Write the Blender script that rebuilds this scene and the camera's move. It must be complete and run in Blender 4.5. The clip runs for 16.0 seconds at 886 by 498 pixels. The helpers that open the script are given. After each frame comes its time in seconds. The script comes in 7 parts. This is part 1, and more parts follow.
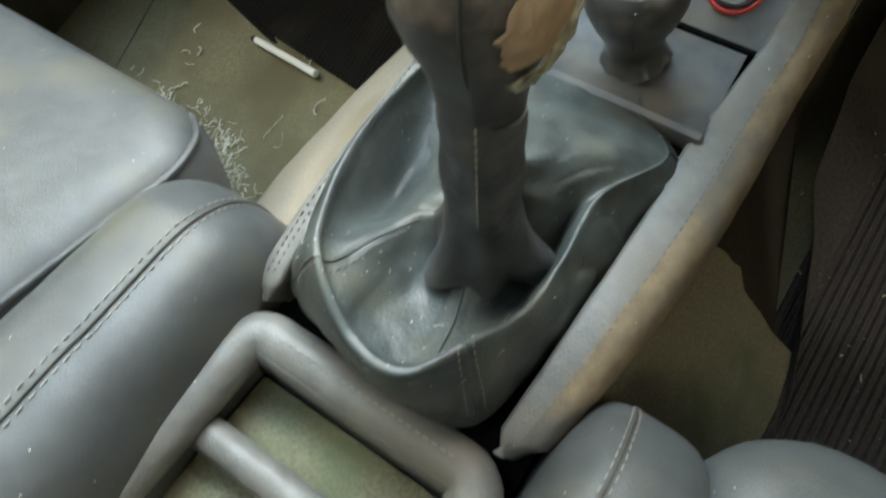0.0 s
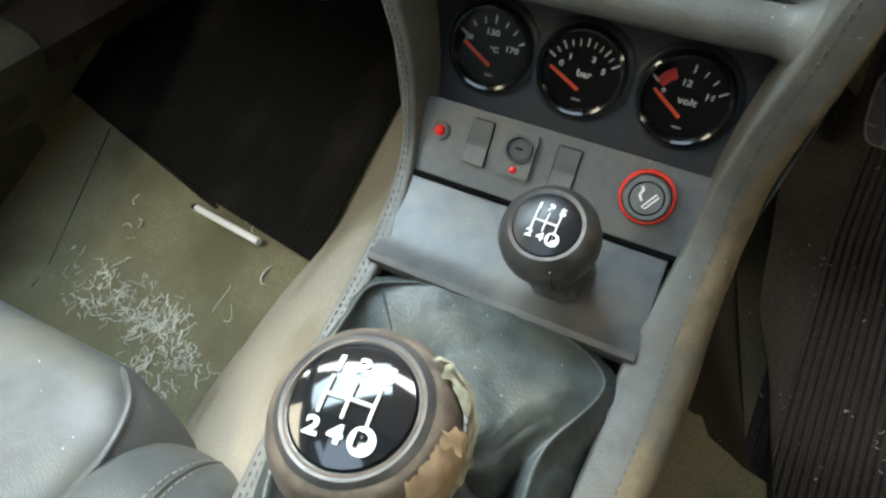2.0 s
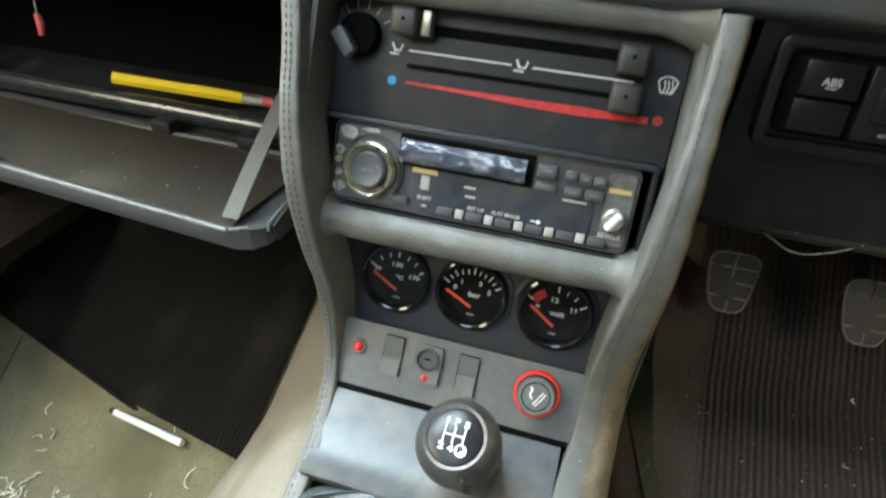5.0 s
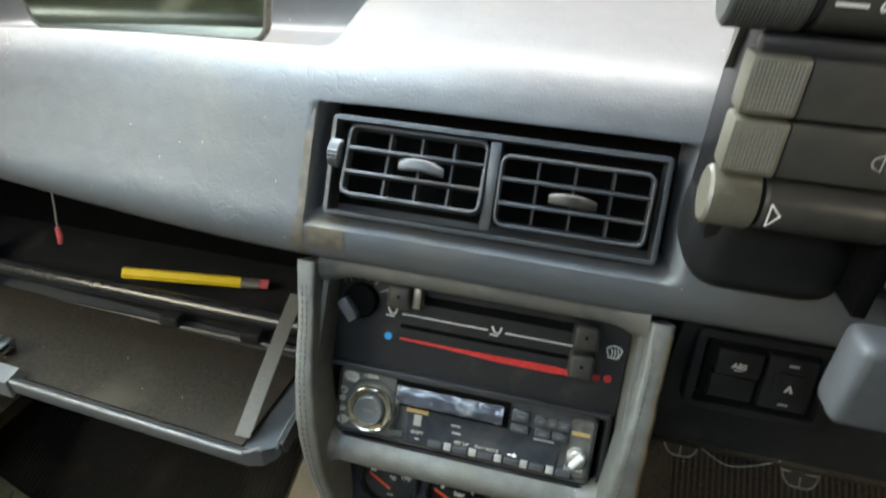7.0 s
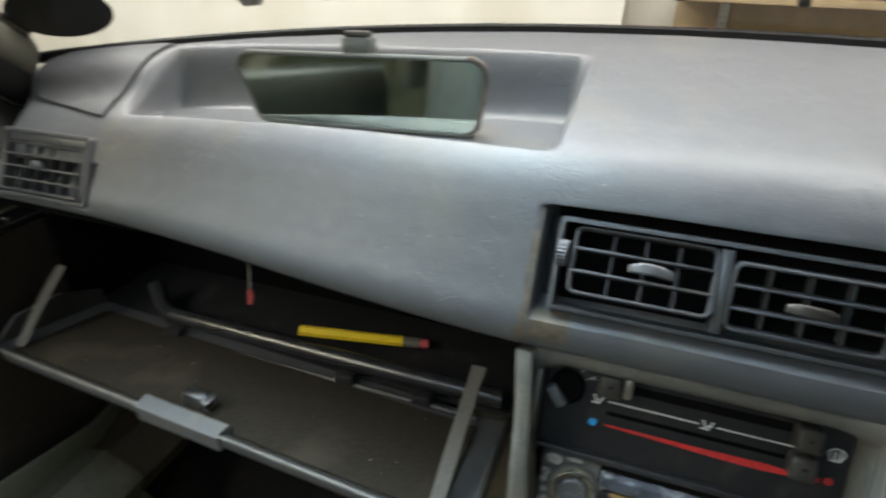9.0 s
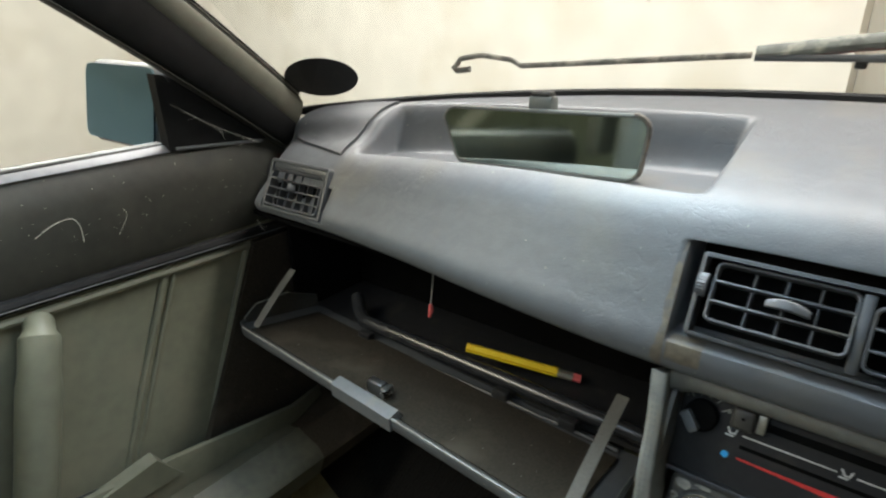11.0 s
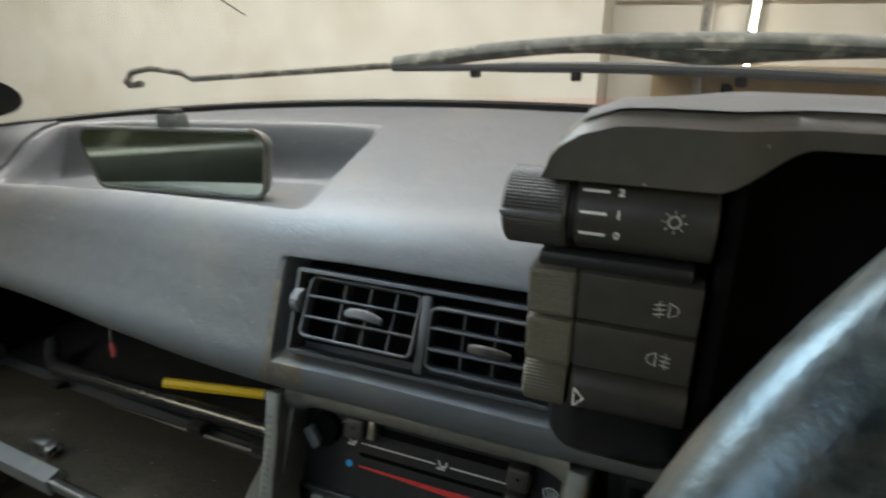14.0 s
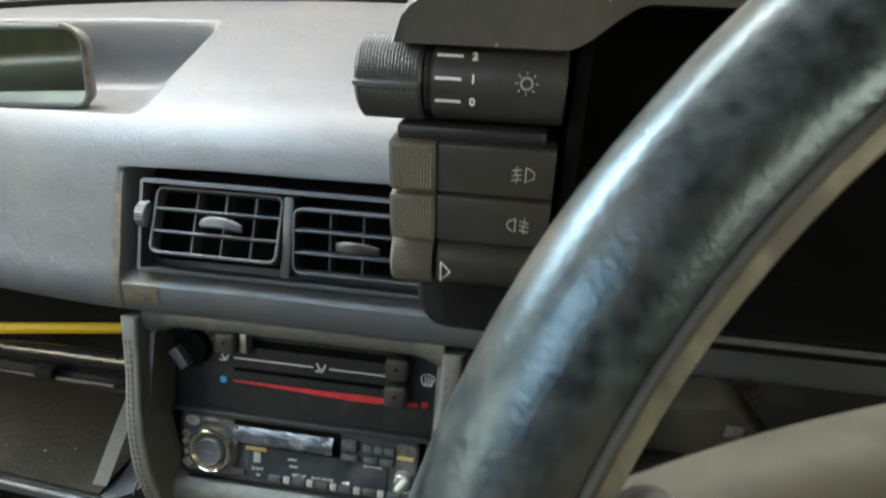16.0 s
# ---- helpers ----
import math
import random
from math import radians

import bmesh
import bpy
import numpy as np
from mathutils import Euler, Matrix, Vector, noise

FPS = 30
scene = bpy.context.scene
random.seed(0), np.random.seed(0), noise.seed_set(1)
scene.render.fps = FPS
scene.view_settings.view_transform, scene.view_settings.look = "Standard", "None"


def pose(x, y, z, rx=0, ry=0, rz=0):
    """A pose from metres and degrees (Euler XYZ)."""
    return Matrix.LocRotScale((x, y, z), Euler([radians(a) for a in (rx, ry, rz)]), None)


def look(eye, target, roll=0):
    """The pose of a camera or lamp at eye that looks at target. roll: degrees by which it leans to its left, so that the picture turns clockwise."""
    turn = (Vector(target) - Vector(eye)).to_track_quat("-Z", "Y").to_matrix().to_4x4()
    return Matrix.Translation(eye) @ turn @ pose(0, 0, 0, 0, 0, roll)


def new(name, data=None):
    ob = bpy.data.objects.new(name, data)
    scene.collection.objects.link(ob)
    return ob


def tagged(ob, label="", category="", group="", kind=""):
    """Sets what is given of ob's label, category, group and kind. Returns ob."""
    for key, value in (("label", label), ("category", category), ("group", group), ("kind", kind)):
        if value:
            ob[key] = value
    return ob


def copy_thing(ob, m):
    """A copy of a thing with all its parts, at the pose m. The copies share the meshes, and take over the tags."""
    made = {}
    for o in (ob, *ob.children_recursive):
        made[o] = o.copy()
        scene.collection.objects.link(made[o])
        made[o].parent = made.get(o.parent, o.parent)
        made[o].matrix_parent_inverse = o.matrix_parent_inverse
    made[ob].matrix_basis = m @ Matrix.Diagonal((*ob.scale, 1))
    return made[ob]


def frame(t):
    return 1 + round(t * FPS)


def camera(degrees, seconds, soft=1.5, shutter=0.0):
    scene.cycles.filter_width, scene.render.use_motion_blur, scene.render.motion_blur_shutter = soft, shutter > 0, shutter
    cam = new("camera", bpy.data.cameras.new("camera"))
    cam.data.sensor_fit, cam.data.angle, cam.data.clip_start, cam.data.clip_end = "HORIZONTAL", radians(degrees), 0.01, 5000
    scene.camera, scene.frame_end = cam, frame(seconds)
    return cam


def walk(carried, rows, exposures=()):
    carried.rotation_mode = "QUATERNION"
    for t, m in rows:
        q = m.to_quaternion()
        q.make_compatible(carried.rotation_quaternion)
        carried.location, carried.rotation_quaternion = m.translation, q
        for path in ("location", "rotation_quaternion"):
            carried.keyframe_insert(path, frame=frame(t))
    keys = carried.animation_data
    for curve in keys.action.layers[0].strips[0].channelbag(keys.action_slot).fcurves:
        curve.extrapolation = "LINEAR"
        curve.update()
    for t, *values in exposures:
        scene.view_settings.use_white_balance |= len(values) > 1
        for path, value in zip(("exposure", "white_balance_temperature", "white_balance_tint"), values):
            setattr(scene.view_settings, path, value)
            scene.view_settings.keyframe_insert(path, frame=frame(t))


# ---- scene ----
cam = camera(73.4, 16.0, soft=2.2, shutter=0.6)
PATH = [
    (0, (0.069, -0.398, 0.534), (-0.487, 0.63, -1.088), 5.9),
    (0.5, (0.061, -0.365, 0.553), (-0.503, 0.665, -1.066), 4.1),
    (1, (0.047, -0.335, 0.567), (-0.51, 0.718, -1.04), 2.7),
    (1.5, (0.05, -0.317, 0.585), (-0.508, 0.796, -0.98), 1.8),
    (2, (0.043, -0.312, 0.599), (-0.51, 0.868, -0.918), 1.0),
    (2.5, (0.047, -0.31, 0.611), (-0.502, 0.926, -0.862), 0.7),
    (3, (0.048, -0.307, 0.623), (-0.479, 0.979, -0.815), 0.7),
    (3.5, (0.049, -0.307, 0.632), (-0.45, 1.045, -0.754), 1.2),
    (4, (0.051, -0.305, 0.646), (-0.426, 1.126, -0.667), 1.9),
    (4.2, (0.052, -0.309, 0.652), (-0.418, 1.153, -0.629), 2.1),
    (6.3, (0.031, -0.329, 0.769), (-0.32, 1.343, -0.27), 4.2),
    (6.5, (0.028, -0.325, 0.791), (-0.325, 1.354, -0.237), 4.0),
    (7, (0.025, -0.319, 0.822), (-0.322, 1.372, -0.187), 3.6),
    (7.5, (0.027, -0.323, 0.852), (-0.323, 1.386, -0.126), 3.1),
    (8, (-0.013, -0.302, 0.856), (-0.366, 1.413, -0.112), 2.6),
    (8.5, (-0.046, -0.308, 0.864), (-0.469, 1.391, -0.104), 2.1),
    (9, (-0.077, -0.343, 0.871), (-0.654, 1.318, -0.082), 1.1),
    (9.5, (-0.109, -0.396, 0.88), (-0.929, 1.172, -0.052), -0.2),
    (9.7, (-0.111, -0.407, 0.879), (-1.02, 1.119, -0.039), -0.3),
    (11.8, (0.052, -0.421, 0.868), (-1.12, 1.057, 0.205), 0.3),
    (12, (0.064, -0.422, 0.867), (-1.107, 1.063, 0.219), 0.4),
    (12.5, (0.101, -0.4, 0.869), (-1.042, 1.117, 0.244), 1.0),
    (13, (0.119, -0.337, 0.903), (-0.917, 1.248, 0.26), 0.8),
    (13.5, (0.126, -0.323, 0.89), (-0.741, 1.345, 0.207), -0.2),
    (14, (0.13, -0.311, 0.878), (-0.567, 1.411, 0.134), -0.3),
    (14.5, (0.134, -0.294, 0.871), (-0.329, 1.469, 0.047), 0.8),
    (15, (0.136, -0.298, 0.87), (-0.195, 1.472, -0.002), 1.3),
    (15.5, (0.132, -0.301, 0.866), (-0.141, 1.455, -0.052), 1.4),
    (16, (0.134, -0.312, 0.86), (-0.116, 1.414, -0.118), 1.4),
]
EXPOSURES = ((0.0, 0.22), (1.0, 0.20), (2.0, 0.42), (4.2, 1.02), (6.3, 1.10), (7.0, 0.72), (8.5, -0.1), (9.7, 0.10), (11.8, -0.06), (13.0, -0.44), (14.0, -0.48), (15.0, -0.1), (16.0, 0.24))
LAMP_FRONT = 175.0
LAMP_REAR = 16.0
LAMP_SCREEN = 6.2
LAMP_LEFT = 3.2
LAMP_RIGHT = 2.7
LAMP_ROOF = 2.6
walk(cam, [(t, look(eye, target, roll)) for t, eye, target, roll in PATH], EXPOSURES)

# ---- light ----
world = bpy.data.worlds.new("garage_air")
scene.world = world
world.use_nodes = True
sky = world.node_tree.nodes.new("ShaderNodeTexSky")
sky.sky_type, sky.sun_disc, sky.sun_elevation, sky.sun_rotation = "NISHITA", False, radians(35), radians(150)
world.node_tree.links.new(sky.outputs[0], world.node_tree.nodes["Background"].inputs[0])
world.node_tree.nodes["Background"].inputs[1].default_value = 0.12


def area_lamp(name, eye, target, sx, sy, watts, colour, spread=180):
    data = bpy.data.lights.new(name, "AREA")
    data.shape, data.size, data.size_y, data.energy, data.color = "RECTANGLE", sx, sy, watts, colour
    data.spread = radians(spread)
    ob = new(name, data)
    ob.matrix_world = look(eye, target)
    return ob


area_lamp("tube_light_front", (-1.55, 0.62, 1.98), (-1.55, 1.25, 0), 5.2, 0.3, LAMP_FRONT, (1.0, 0.98, 0.945))
# Rear light is added, unseen, to brighten what the mirrors reflect.
area_lamp("added_rear_light", (-1.2, -1.9, 2.0), (-1.2, -1.9, 0), 0.3, 2.2, LAMP_REAR, (0.90, 0.98, 1.0))
COOL = (0.68, 0.86, 1.0)
WARM = (1.0, 0.91, 0.69)
area_lamp("windscreen_light", (-0.43, -0.09, 1.055), (-0.16, -0.56, 0.25), 0.62, 0.24, LAMP_SCREEN, COOL, 112)
area_lamp("window_light_passenger", (-0.84, -0.64, 1.03), (-0.15, -0.36, 0.25), 0.70, 0.20, LAMP_LEFT, WARM, 120)
area_lamp("window_light_driver", (0.88, -0.58, 0.98), (0.30, 0.30, 0.15), 0.50, 0.20, LAMP_RIGHT, WARM)
# Overhead lamp added to brighten seats and console; no roof opening is known.
area_lamp("added_overhead_light", (-0.22, -0.62, 1.125), (-0.10, -0.52, 0.3), 0.46, 0.34, LAMP_ROOF, (0.60, 0.80, 1.0))

# ---- materials ----


def material(name, colour, rough=0.5, metal=0.0, vary=0.15, scale=40.0, bump=0.0, bump_scale=300.0, second=None, cover=0.0, cover_scale=6.0, gloss=0.5, coat=0.0, kind="noise", relief=None, dust=0.0, wrinkle=0.0):
    """Principled with grain at two scales; second colour lies in worn or dusty patches that cover about that share."""
    m = bpy.data.materials.new(name)
    m.use_nodes = True
    n, l = m.node_tree.nodes, m.node_tree.links
    b = n["Principled BSDF"]
    where = n.new("ShaderNodeTexCoord").outputs["Object"]
    fine, broad = n.new("ShaderNodeTexNoise"), n.new("ShaderNodeTexNoise")
    for tex, s, d in ((fine, scale, 5), (broad, cover_scale, 4)):
        tex.inputs["Scale"].default_value, tex.inputs["Detail"].default_value = s, d
        l.new(where, tex.inputs["Vector"])
    ramp = n.new("ShaderNodeValToRGB")
    c = Vector(colour)
    ramp.color_ramp.elements[0].color = (*(c * (1 - vary)), 1)
    ramp.color_ramp.elements[1].color = (*(c * (1 + vary)), 1)
    ramp.color_ramp.elements[0].position, ramp.color_ramp.elements[1].position = 0.3, 0.7
    l.new(fine.outputs[0], ramp.inputs[0])
    out = ramp.outputs[0]
    if second:
        mask, mix = n.new("ShaderNodeMapRange"), n.new("ShaderNodeMix")
        mask.inputs["From Min"].default_value, mask.inputs["From Max"].default_value = 0.62 - 0.3 * cover, 0.78 - 0.3 * cover
        mix.data_type = "RGBA"
        mix.inputs["B"].default_value = (*second, 1)
        l.new(broad.outputs[0], mask.inputs[0])
        l.new(mask.outputs[0], mix.inputs["Factor"])
        l.new(out, mix.inputs["A"])
        out = mix.outputs["Result"]
    if dust:
        cells, split, near, some, both, mix = (n.new("ShaderNode" + k) for k in ("TexVoronoi", "SeparateColor", "Math", "Math", "Math", "Mix"))
        cells.inputs["Scale"].default_value = 330.0
        near.operation, near.inputs[1].default_value = "LESS_THAN", 0.17
        some.operation, some.inputs[1].default_value = "LESS_THAN", dust
        both.operation, mix.data_type = "MULTIPLY", "RGBA"
        mix.inputs["B"].default_value = (0.36, 0.35, 0.29, 1)
        l.new(where, cells.inputs["Vector"])
        l.new(cells.outputs["Color"], split.inputs[0])
        l.new(cells.outputs["Distance"], near.inputs[0])
        l.new(split.outputs[0], some.inputs[0])
        l.new(near.outputs[0], both.inputs[0])
        l.new(some.outputs[0], both.inputs[1])
        l.new(both.outputs[0], mix.inputs["Factor"])
        l.new(out, mix.inputs["A"])
        out = mix.outputs["Result"]
    l.new(out, b.inputs["Base Color"])
    b.inputs["Metallic"].default_value, b.inputs["Specular IOR Level"].default_value, b.inputs["Coat Weight"].default_value = metal, gloss, coat
    r = n.new("ShaderNodeMapRange")
    r.inputs["To Min"].default_value, r.inputs["To Max"].default_value = max(0.02, rough - 0.08), min(1, rough + 0.08)
    l.new(broad.outputs[0], r.inputs[0])
    l.new(r.outputs[0], b.inputs["Roughness"])
    if bump:
        if kind == "grain":
            tex = n.new("ShaderNodeTexVoronoi")
            tex.feature = "DISTANCE_TO_EDGE"
        else:
            tex = n.new("ShaderNodeTexNoise")
        tex.inputs["Scale"].default_value = bump_scale
        l.new(where, tex.inputs["Vector"])
        bm_ = n.new("ShaderNodeBump")
        bm_.inputs["Strength"].default_value, bm_.inputs["Distance"].default_value = bump, 0.0006
        l.new(tex.outputs[0], bm_.inputs["Height"])
        l.new(bm_.outputs[0], b.inputs["Normal"])
        if relief:
            swell, lump = n.new("ShaderNodeTexNoise"), n.new("ShaderNodeBump")
            swell.inputs["Scale"].default_value, swell.inputs["Detail"].default_value, swell.inputs["Distortion"].default_value = relief[0], 2.0, 0.3
            lump.inputs["Strength"].default_value, lump.inputs["Distance"].default_value = 1.0, relief[1]
            l.new(where, swell.inputs["Vector"])
            l.new(swell.outputs[0], lump.inputs["Height"])
            l.new(lump.outputs[0], bm_.inputs["Normal"])
            if wrinkle:
                wave, patch, off, size, line, where_on, both, dent = (n.new("ShaderNode" + k) for k in ("TexNoise", "TexNoise", "Math", "Math", "MapRange", "MapRange", "Math", "Bump"))
                wave.inputs["Scale"].default_value, wave.inputs["Detail"].default_value, wave.inputs["Distortion"].default_value = 42.0, 2.0, 1.6
                patch.inputs["Scale"].default_value = 7.0
                off.operation, off.inputs[1].default_value, size.operation, both.operation = "SUBTRACT", 0.5, "ABSOLUTE", "MULTIPLY"
                line.inputs["From Max"].default_value, line.inputs["To Min"].default_value, line.inputs["To Max"].default_value = 0.03, 1.0, 0.0
                where_on.inputs["From Min"].default_value, where_on.inputs["From Max"].default_value = 0.50, 0.66
                dent.invert = True
                dent.inputs["Strength"].default_value, dent.inputs["Distance"].default_value = 1.0, wrinkle
                for tex in (wave, patch):
                    l.new(where, tex.inputs["Vector"])
                l.new(wave.outputs[0], off.inputs[0])
                l.new(off.outputs[0], size.inputs[0])
                l.new(size.outputs[0], line.inputs[0])
                l.new(patch.outputs[0], where_on.inputs[0])
                l.new(line.outputs[0], both.inputs[0])
                l.new(where_on.outputs[0], both.inputs[1])
                l.new(both.outputs[0], dent.inputs["Height"])
                l.new(dent.outputs[0], lump.inputs["Normal"])
    return m


def glow(name, colour, strength):
    m = bpy.data.materials.new(name)
    m.use_nodes = True
    b = m.node_tree.nodes["Principled BSDF"]
    b.inputs["Base Color"].default_value = (*colour, 1)
    b.inputs["Emission Color"].default_value, b.inputs["Emission Strength"].default_value = (*colour, 1), strength
    return m


def pane(name, tint=(1, 1, 1), rough=0.02):
    """Clear thin glass: straight through, with a gloss that grows at a slant."""
    m = bpy.data.materials.new(name)
    m.use_nodes = True
    n, l = m.node_tree.nodes, m.node_tree.links
    n.remove(n["Principled BSDF"])
    clear, shine, mix, slant, steep, least = (n.new("ShaderNode" + k) for k in ("BsdfTransparent", "BsdfGlossy", "MixShader", "LayerWeight", "Math", "Math"))
    clear.inputs[0].default_value = (*tint, 1)
    shine.inputs["Roughness"].default_value = rough
    slant.inputs[0].default_value = 0.5
    steep.operation, steep.inputs[1].default_value = "POWER", 4.0
    least.operation, least.inputs[1].default_value, least.inputs[2].default_value = "MULTIPLY_ADD", 0.6, 0.03
    l.new(slant.outputs["Facing"], steep.inputs[0])
    l.new(steep.outputs[0], least.inputs[0])
    l.new(least.outputs[0], mix.inputs[0])
    l.new(clear.outputs[0], mix.inputs[1])
    l.new(shine.outputs[0], mix.inputs[2])
    l.new(mix.outputs[0], n["Material Output"].inputs[0])
    return m


DASH = material("dash_vinyl", (0.094, 0.101, 0.108), 0.45, vary=0.06, scale=60, bump=0.3, bump_scale=420, kind="grain", second=(0.118, 0.116, 0.106), cover=0.25, cover_scale=9, gloss=0.5, relief=(34, 0.0010), dust=0.008, wrinkle=0.00016)
LEATHER = material("grey_leather", (0.056, 0.062, 0.061), 0.46, vary=0.16, scale=55, bump=0.4, bump_scale=500, kind="grain", second=(0.076, 0.077, 0.061), cover=0.34, cover_scale=14, gloss=0.45, relief=(34, 0.0010), dust=0.010)
TRIM = material("console_leather", (0.124, 0.124, 0.110), 0.46, vary=0.18, scale=90, bump=0.6, bump_scale=420, kind="grain", second=(0.136, 0.128, 0.104), cover=0.36, cover_scale=26, gloss=0.5, relief=(60, 0.0009), dust=0.018)
SELFTHREAD = material("self_coloured_thread", (0.090, 0.092, 0.088), 0.6, vary=0.2, scale=300)
# Worn tan leather, with the warm light from the right mixed into its colour.
TRIMTAN = material("worn_and_warm_lit_leather", (0.170, 0.132, 0.080), 0.55, vary=0.25, scale=90, bump=0.5, bump_scale=420, kind="grain", second=(0.105, 0.098, 0.080), cover=0.4, cover_scale=22, relief=(60, 0.0008), dust=0.02)
GAITER = material("gaiter_leather", (0.046, 0.056, 0.052), 0.44, vary=0.35, scale=60, bump=0.6, bump_scale=300, second=(0.076, 0.082, 0.066), cover=0.34, cover_scale=22, gloss=0.55, relief=(70, 0.0008), dust=0.022, wrinkle=0.0003, kind="grain")
SLEEVE = material("dark_sleeve_leather", (0.040, 0.043, 0.043), 0.40, vary=0.3, scale=60, bump=0.4, bump_scale=350, second=(0.075, 0.072, 0.058), cover=0.3, cover_scale=30, gloss=0.6, relief=(90, 0.0010))
KNOB = material("knob_leather", (0.040, 0.039, 0.036), 0.40, vary=0.35, scale=70, bump=0.35, bump_scale=380, second=(0.085, 0.070, 0.052), cover=0.28, cover_scale=60, gloss=0.7)
BARE = material("worn_bare_leather", (0.42, 0.30, 0.18), 0.75, vary=0.2, scale=120, bump=0.4, bump_scale=500)
SCUFF = material("scuffed_tan_leather", (0.120, 0.096, 0.072), 0.42, vary=0.35, scale=150, bump=0.3, bump_scale=500, second=(0.06, 0.05, 0.04), cover=0.4, cover_scale=90)
EDGEWEAR = material("worn_vinyl_edge", (0.105, 0.090, 0.066), 0.5, vary=0.3, scale=160, second=(0.075, 0.078, 0.080), cover=0.45, cover_scale=70)
FRAY = material("frayed_backing", (0.30, 0.29, 0.20), 0.9, vary=0.35, scale=200, bump=0.6, bump_scale=600)
PLASTIC = material("grey_plastic", (0.095, 0.102, 0.106), 0.42, vary=0.06, scale=150, bump=0.12, bump_scale=900, second=(0.13, 0.125, 0.108), cover=0.25, cover_scale=30, dust=0.012)
SLATE = material("slate_panel_plastic", (0.046, 0.051, 0.060), 0.5, vary=0.12, scale=120, bump=0.15, bump_scale=900, second=(0.05, 0.05, 0.046), cover=0.3, cover_scale=30, dust=0.012)
VENT = material("slate_vent_plastic", (0.061, 0.066, 0.072), 0.40, vary=0.08, scale=150, bump=0.12, bump_scale=900, second=(0.075, 0.072, 0.062), cover=0.25, cover_scale=40, gloss=0.5)
BLACK = material("black_plastic", (0.016, 0.016, 0.017), 0.45, vary=0.15, scale=120, bump=0.1, bump_scale=900, second=(0.032, 0.031, 0.028), cover=0.2, cover_scale=40, gloss=0.4)
PANELGREY = material("dusty_switch_panel", (0.118, 0.126, 0.124), 0.5, vary=0.10, scale=140, bump=0.15, bump_scale=900, second=(0.150, 0.148, 0.128), cover=0.35, cover_scale=26, dust=0.012)
SATIN = material("satin_black_plastic", (0.038, 0.036, 0.032), 0.40, vary=0.15, scale=120, bump=0.1, bump_scale=900, second=(0.046, 0.044, 0.037), cover=0.3, cover_scale=50, gloss=0.4)
SWITCHBLACK = material("switch_black_plastic", (0.009, 0.009, 0.009), 0.34, vary=0.15, scale=120, bump=0.06, bump_scale=900, gloss=0.3)
FADEDMARK = material("faded_switch_mark", (0.14, 0.14, 0.14), 0.5, vary=0.2, scale=600)
WIPERGREEN = material("dusty_green_wiper", (0.085, 0.092, 0.078), 0.6, vary=0.5, scale=70, second=(0.30, 0.29, 0.24), cover=0.22, cover_scale=60)
# Dusty wiper, paled further to stand for haze of the windscreen.
DUSTY = material("hazed_dusty_wiper", (0.17, 0.16, 0.14), 0.85, vary=0.4, scale=120, second=(0.34, 0.32, 0.27), cover=0.4, cover_scale=50)
PEDALRUBBER = material("worn_pedal_rubber", (0.160, 0.152, 0.136), 0.6, vary=0.4, scale=160, second=(0.13, 0.12, 0.10), cover=0.35, cover_scale=60)
GLOSSWINDOW = material("glossy_display_window", (0.036, 0.041, 0.049), 0.06, vary=0.3, scale=60, second=(0.050, 0.050, 0.052), cover=0.25, cover_scale=60, gloss=0.9)
FACEGREY = material("worn_face_grey", (0.115, 0.115, 0.108), 0.25, vary=0.3, scale=90, second=(0.20, 0.185, 0.145), cover=0.35, cover_scale=80, gloss=0.6)
RADIOFACE = material("worn_radio_face", (0.062, 0.066, 0.070), 0.12, vary=0.2, scale=60, second=(0.080, 0.074, 0.058), cover=0.22, cover_scale=50, gloss=0.7)
FILM = material("crumpled_clear_film", (0.060, 0.068, 0.085), 0.14, vary=0.5, scale=60, gloss=0.9, second=(0.24, 0.25, 0.27), cover=0.18, cover_scale=70)
HOOD = material("hood_vinyl", (0.092, 0.086, 0.073), 0.40, vary=0.1, scale=120, bump=0.2, bump_scale=700, kind="grain", second=(0.070, 0.066, 0.057), cover=0.3, cover_scale=14, gloss=0.5, dust=0.012)
GRIP = material("knurled_grip", (0.088, 0.082, 0.060), 0.45, vary=0.2, scale=900, bump=0.1, bump_scale=900)
KNURL = material("fine_knurl", (0.046, 0.046, 0.042), 0.42, vary=0.2, scale=900, bump=0.1, bump_scale=900)
WORNEDGE = material("pale_worn_plastic", (0.165, 0.162, 0.145), 0.4, vary=0.3, scale=200, second=(0.10, 0.10, 0.095), cover=0.3, cover_scale=50)
STALK = material("stalk_plastic", (0.115, 0.120, 0.108), 0.38, vary=0.08, scale=120, bump=0.1, bump_scale=800)
OLIVE = material("olive_cowl_plastic", (0.056, 0.053, 0.037), 0.65, vary=0.15, scale=90, bump=0.2, bump_scale=700, second=(0.072, 0.068, 0.048), cover=0.3, cover_scale=15, gloss=0.25)
COVER = material("dark_grey_plastic", (0.060, 0.064, 0.068), 0.55, vary=0.08, scale=200, bump=0.25, bump_scale=1200, dust=0.012)
LIPGLOSS = material("glossy_dark_lip", (0.022, 0.023, 0.025), 0.24, vary=0.15, scale=80, gloss=0.7)
LIDGREY = material("scuffed_lid_plastic", (0.082, 0.085, 0.084), 0.40, vary=0.2, scale=90, bump=0.1, bump_scale=900, second=(0.125, 0.118, 0.100), cover=0.4, cover_scale=24, gloss=0.5, dust=0.012)
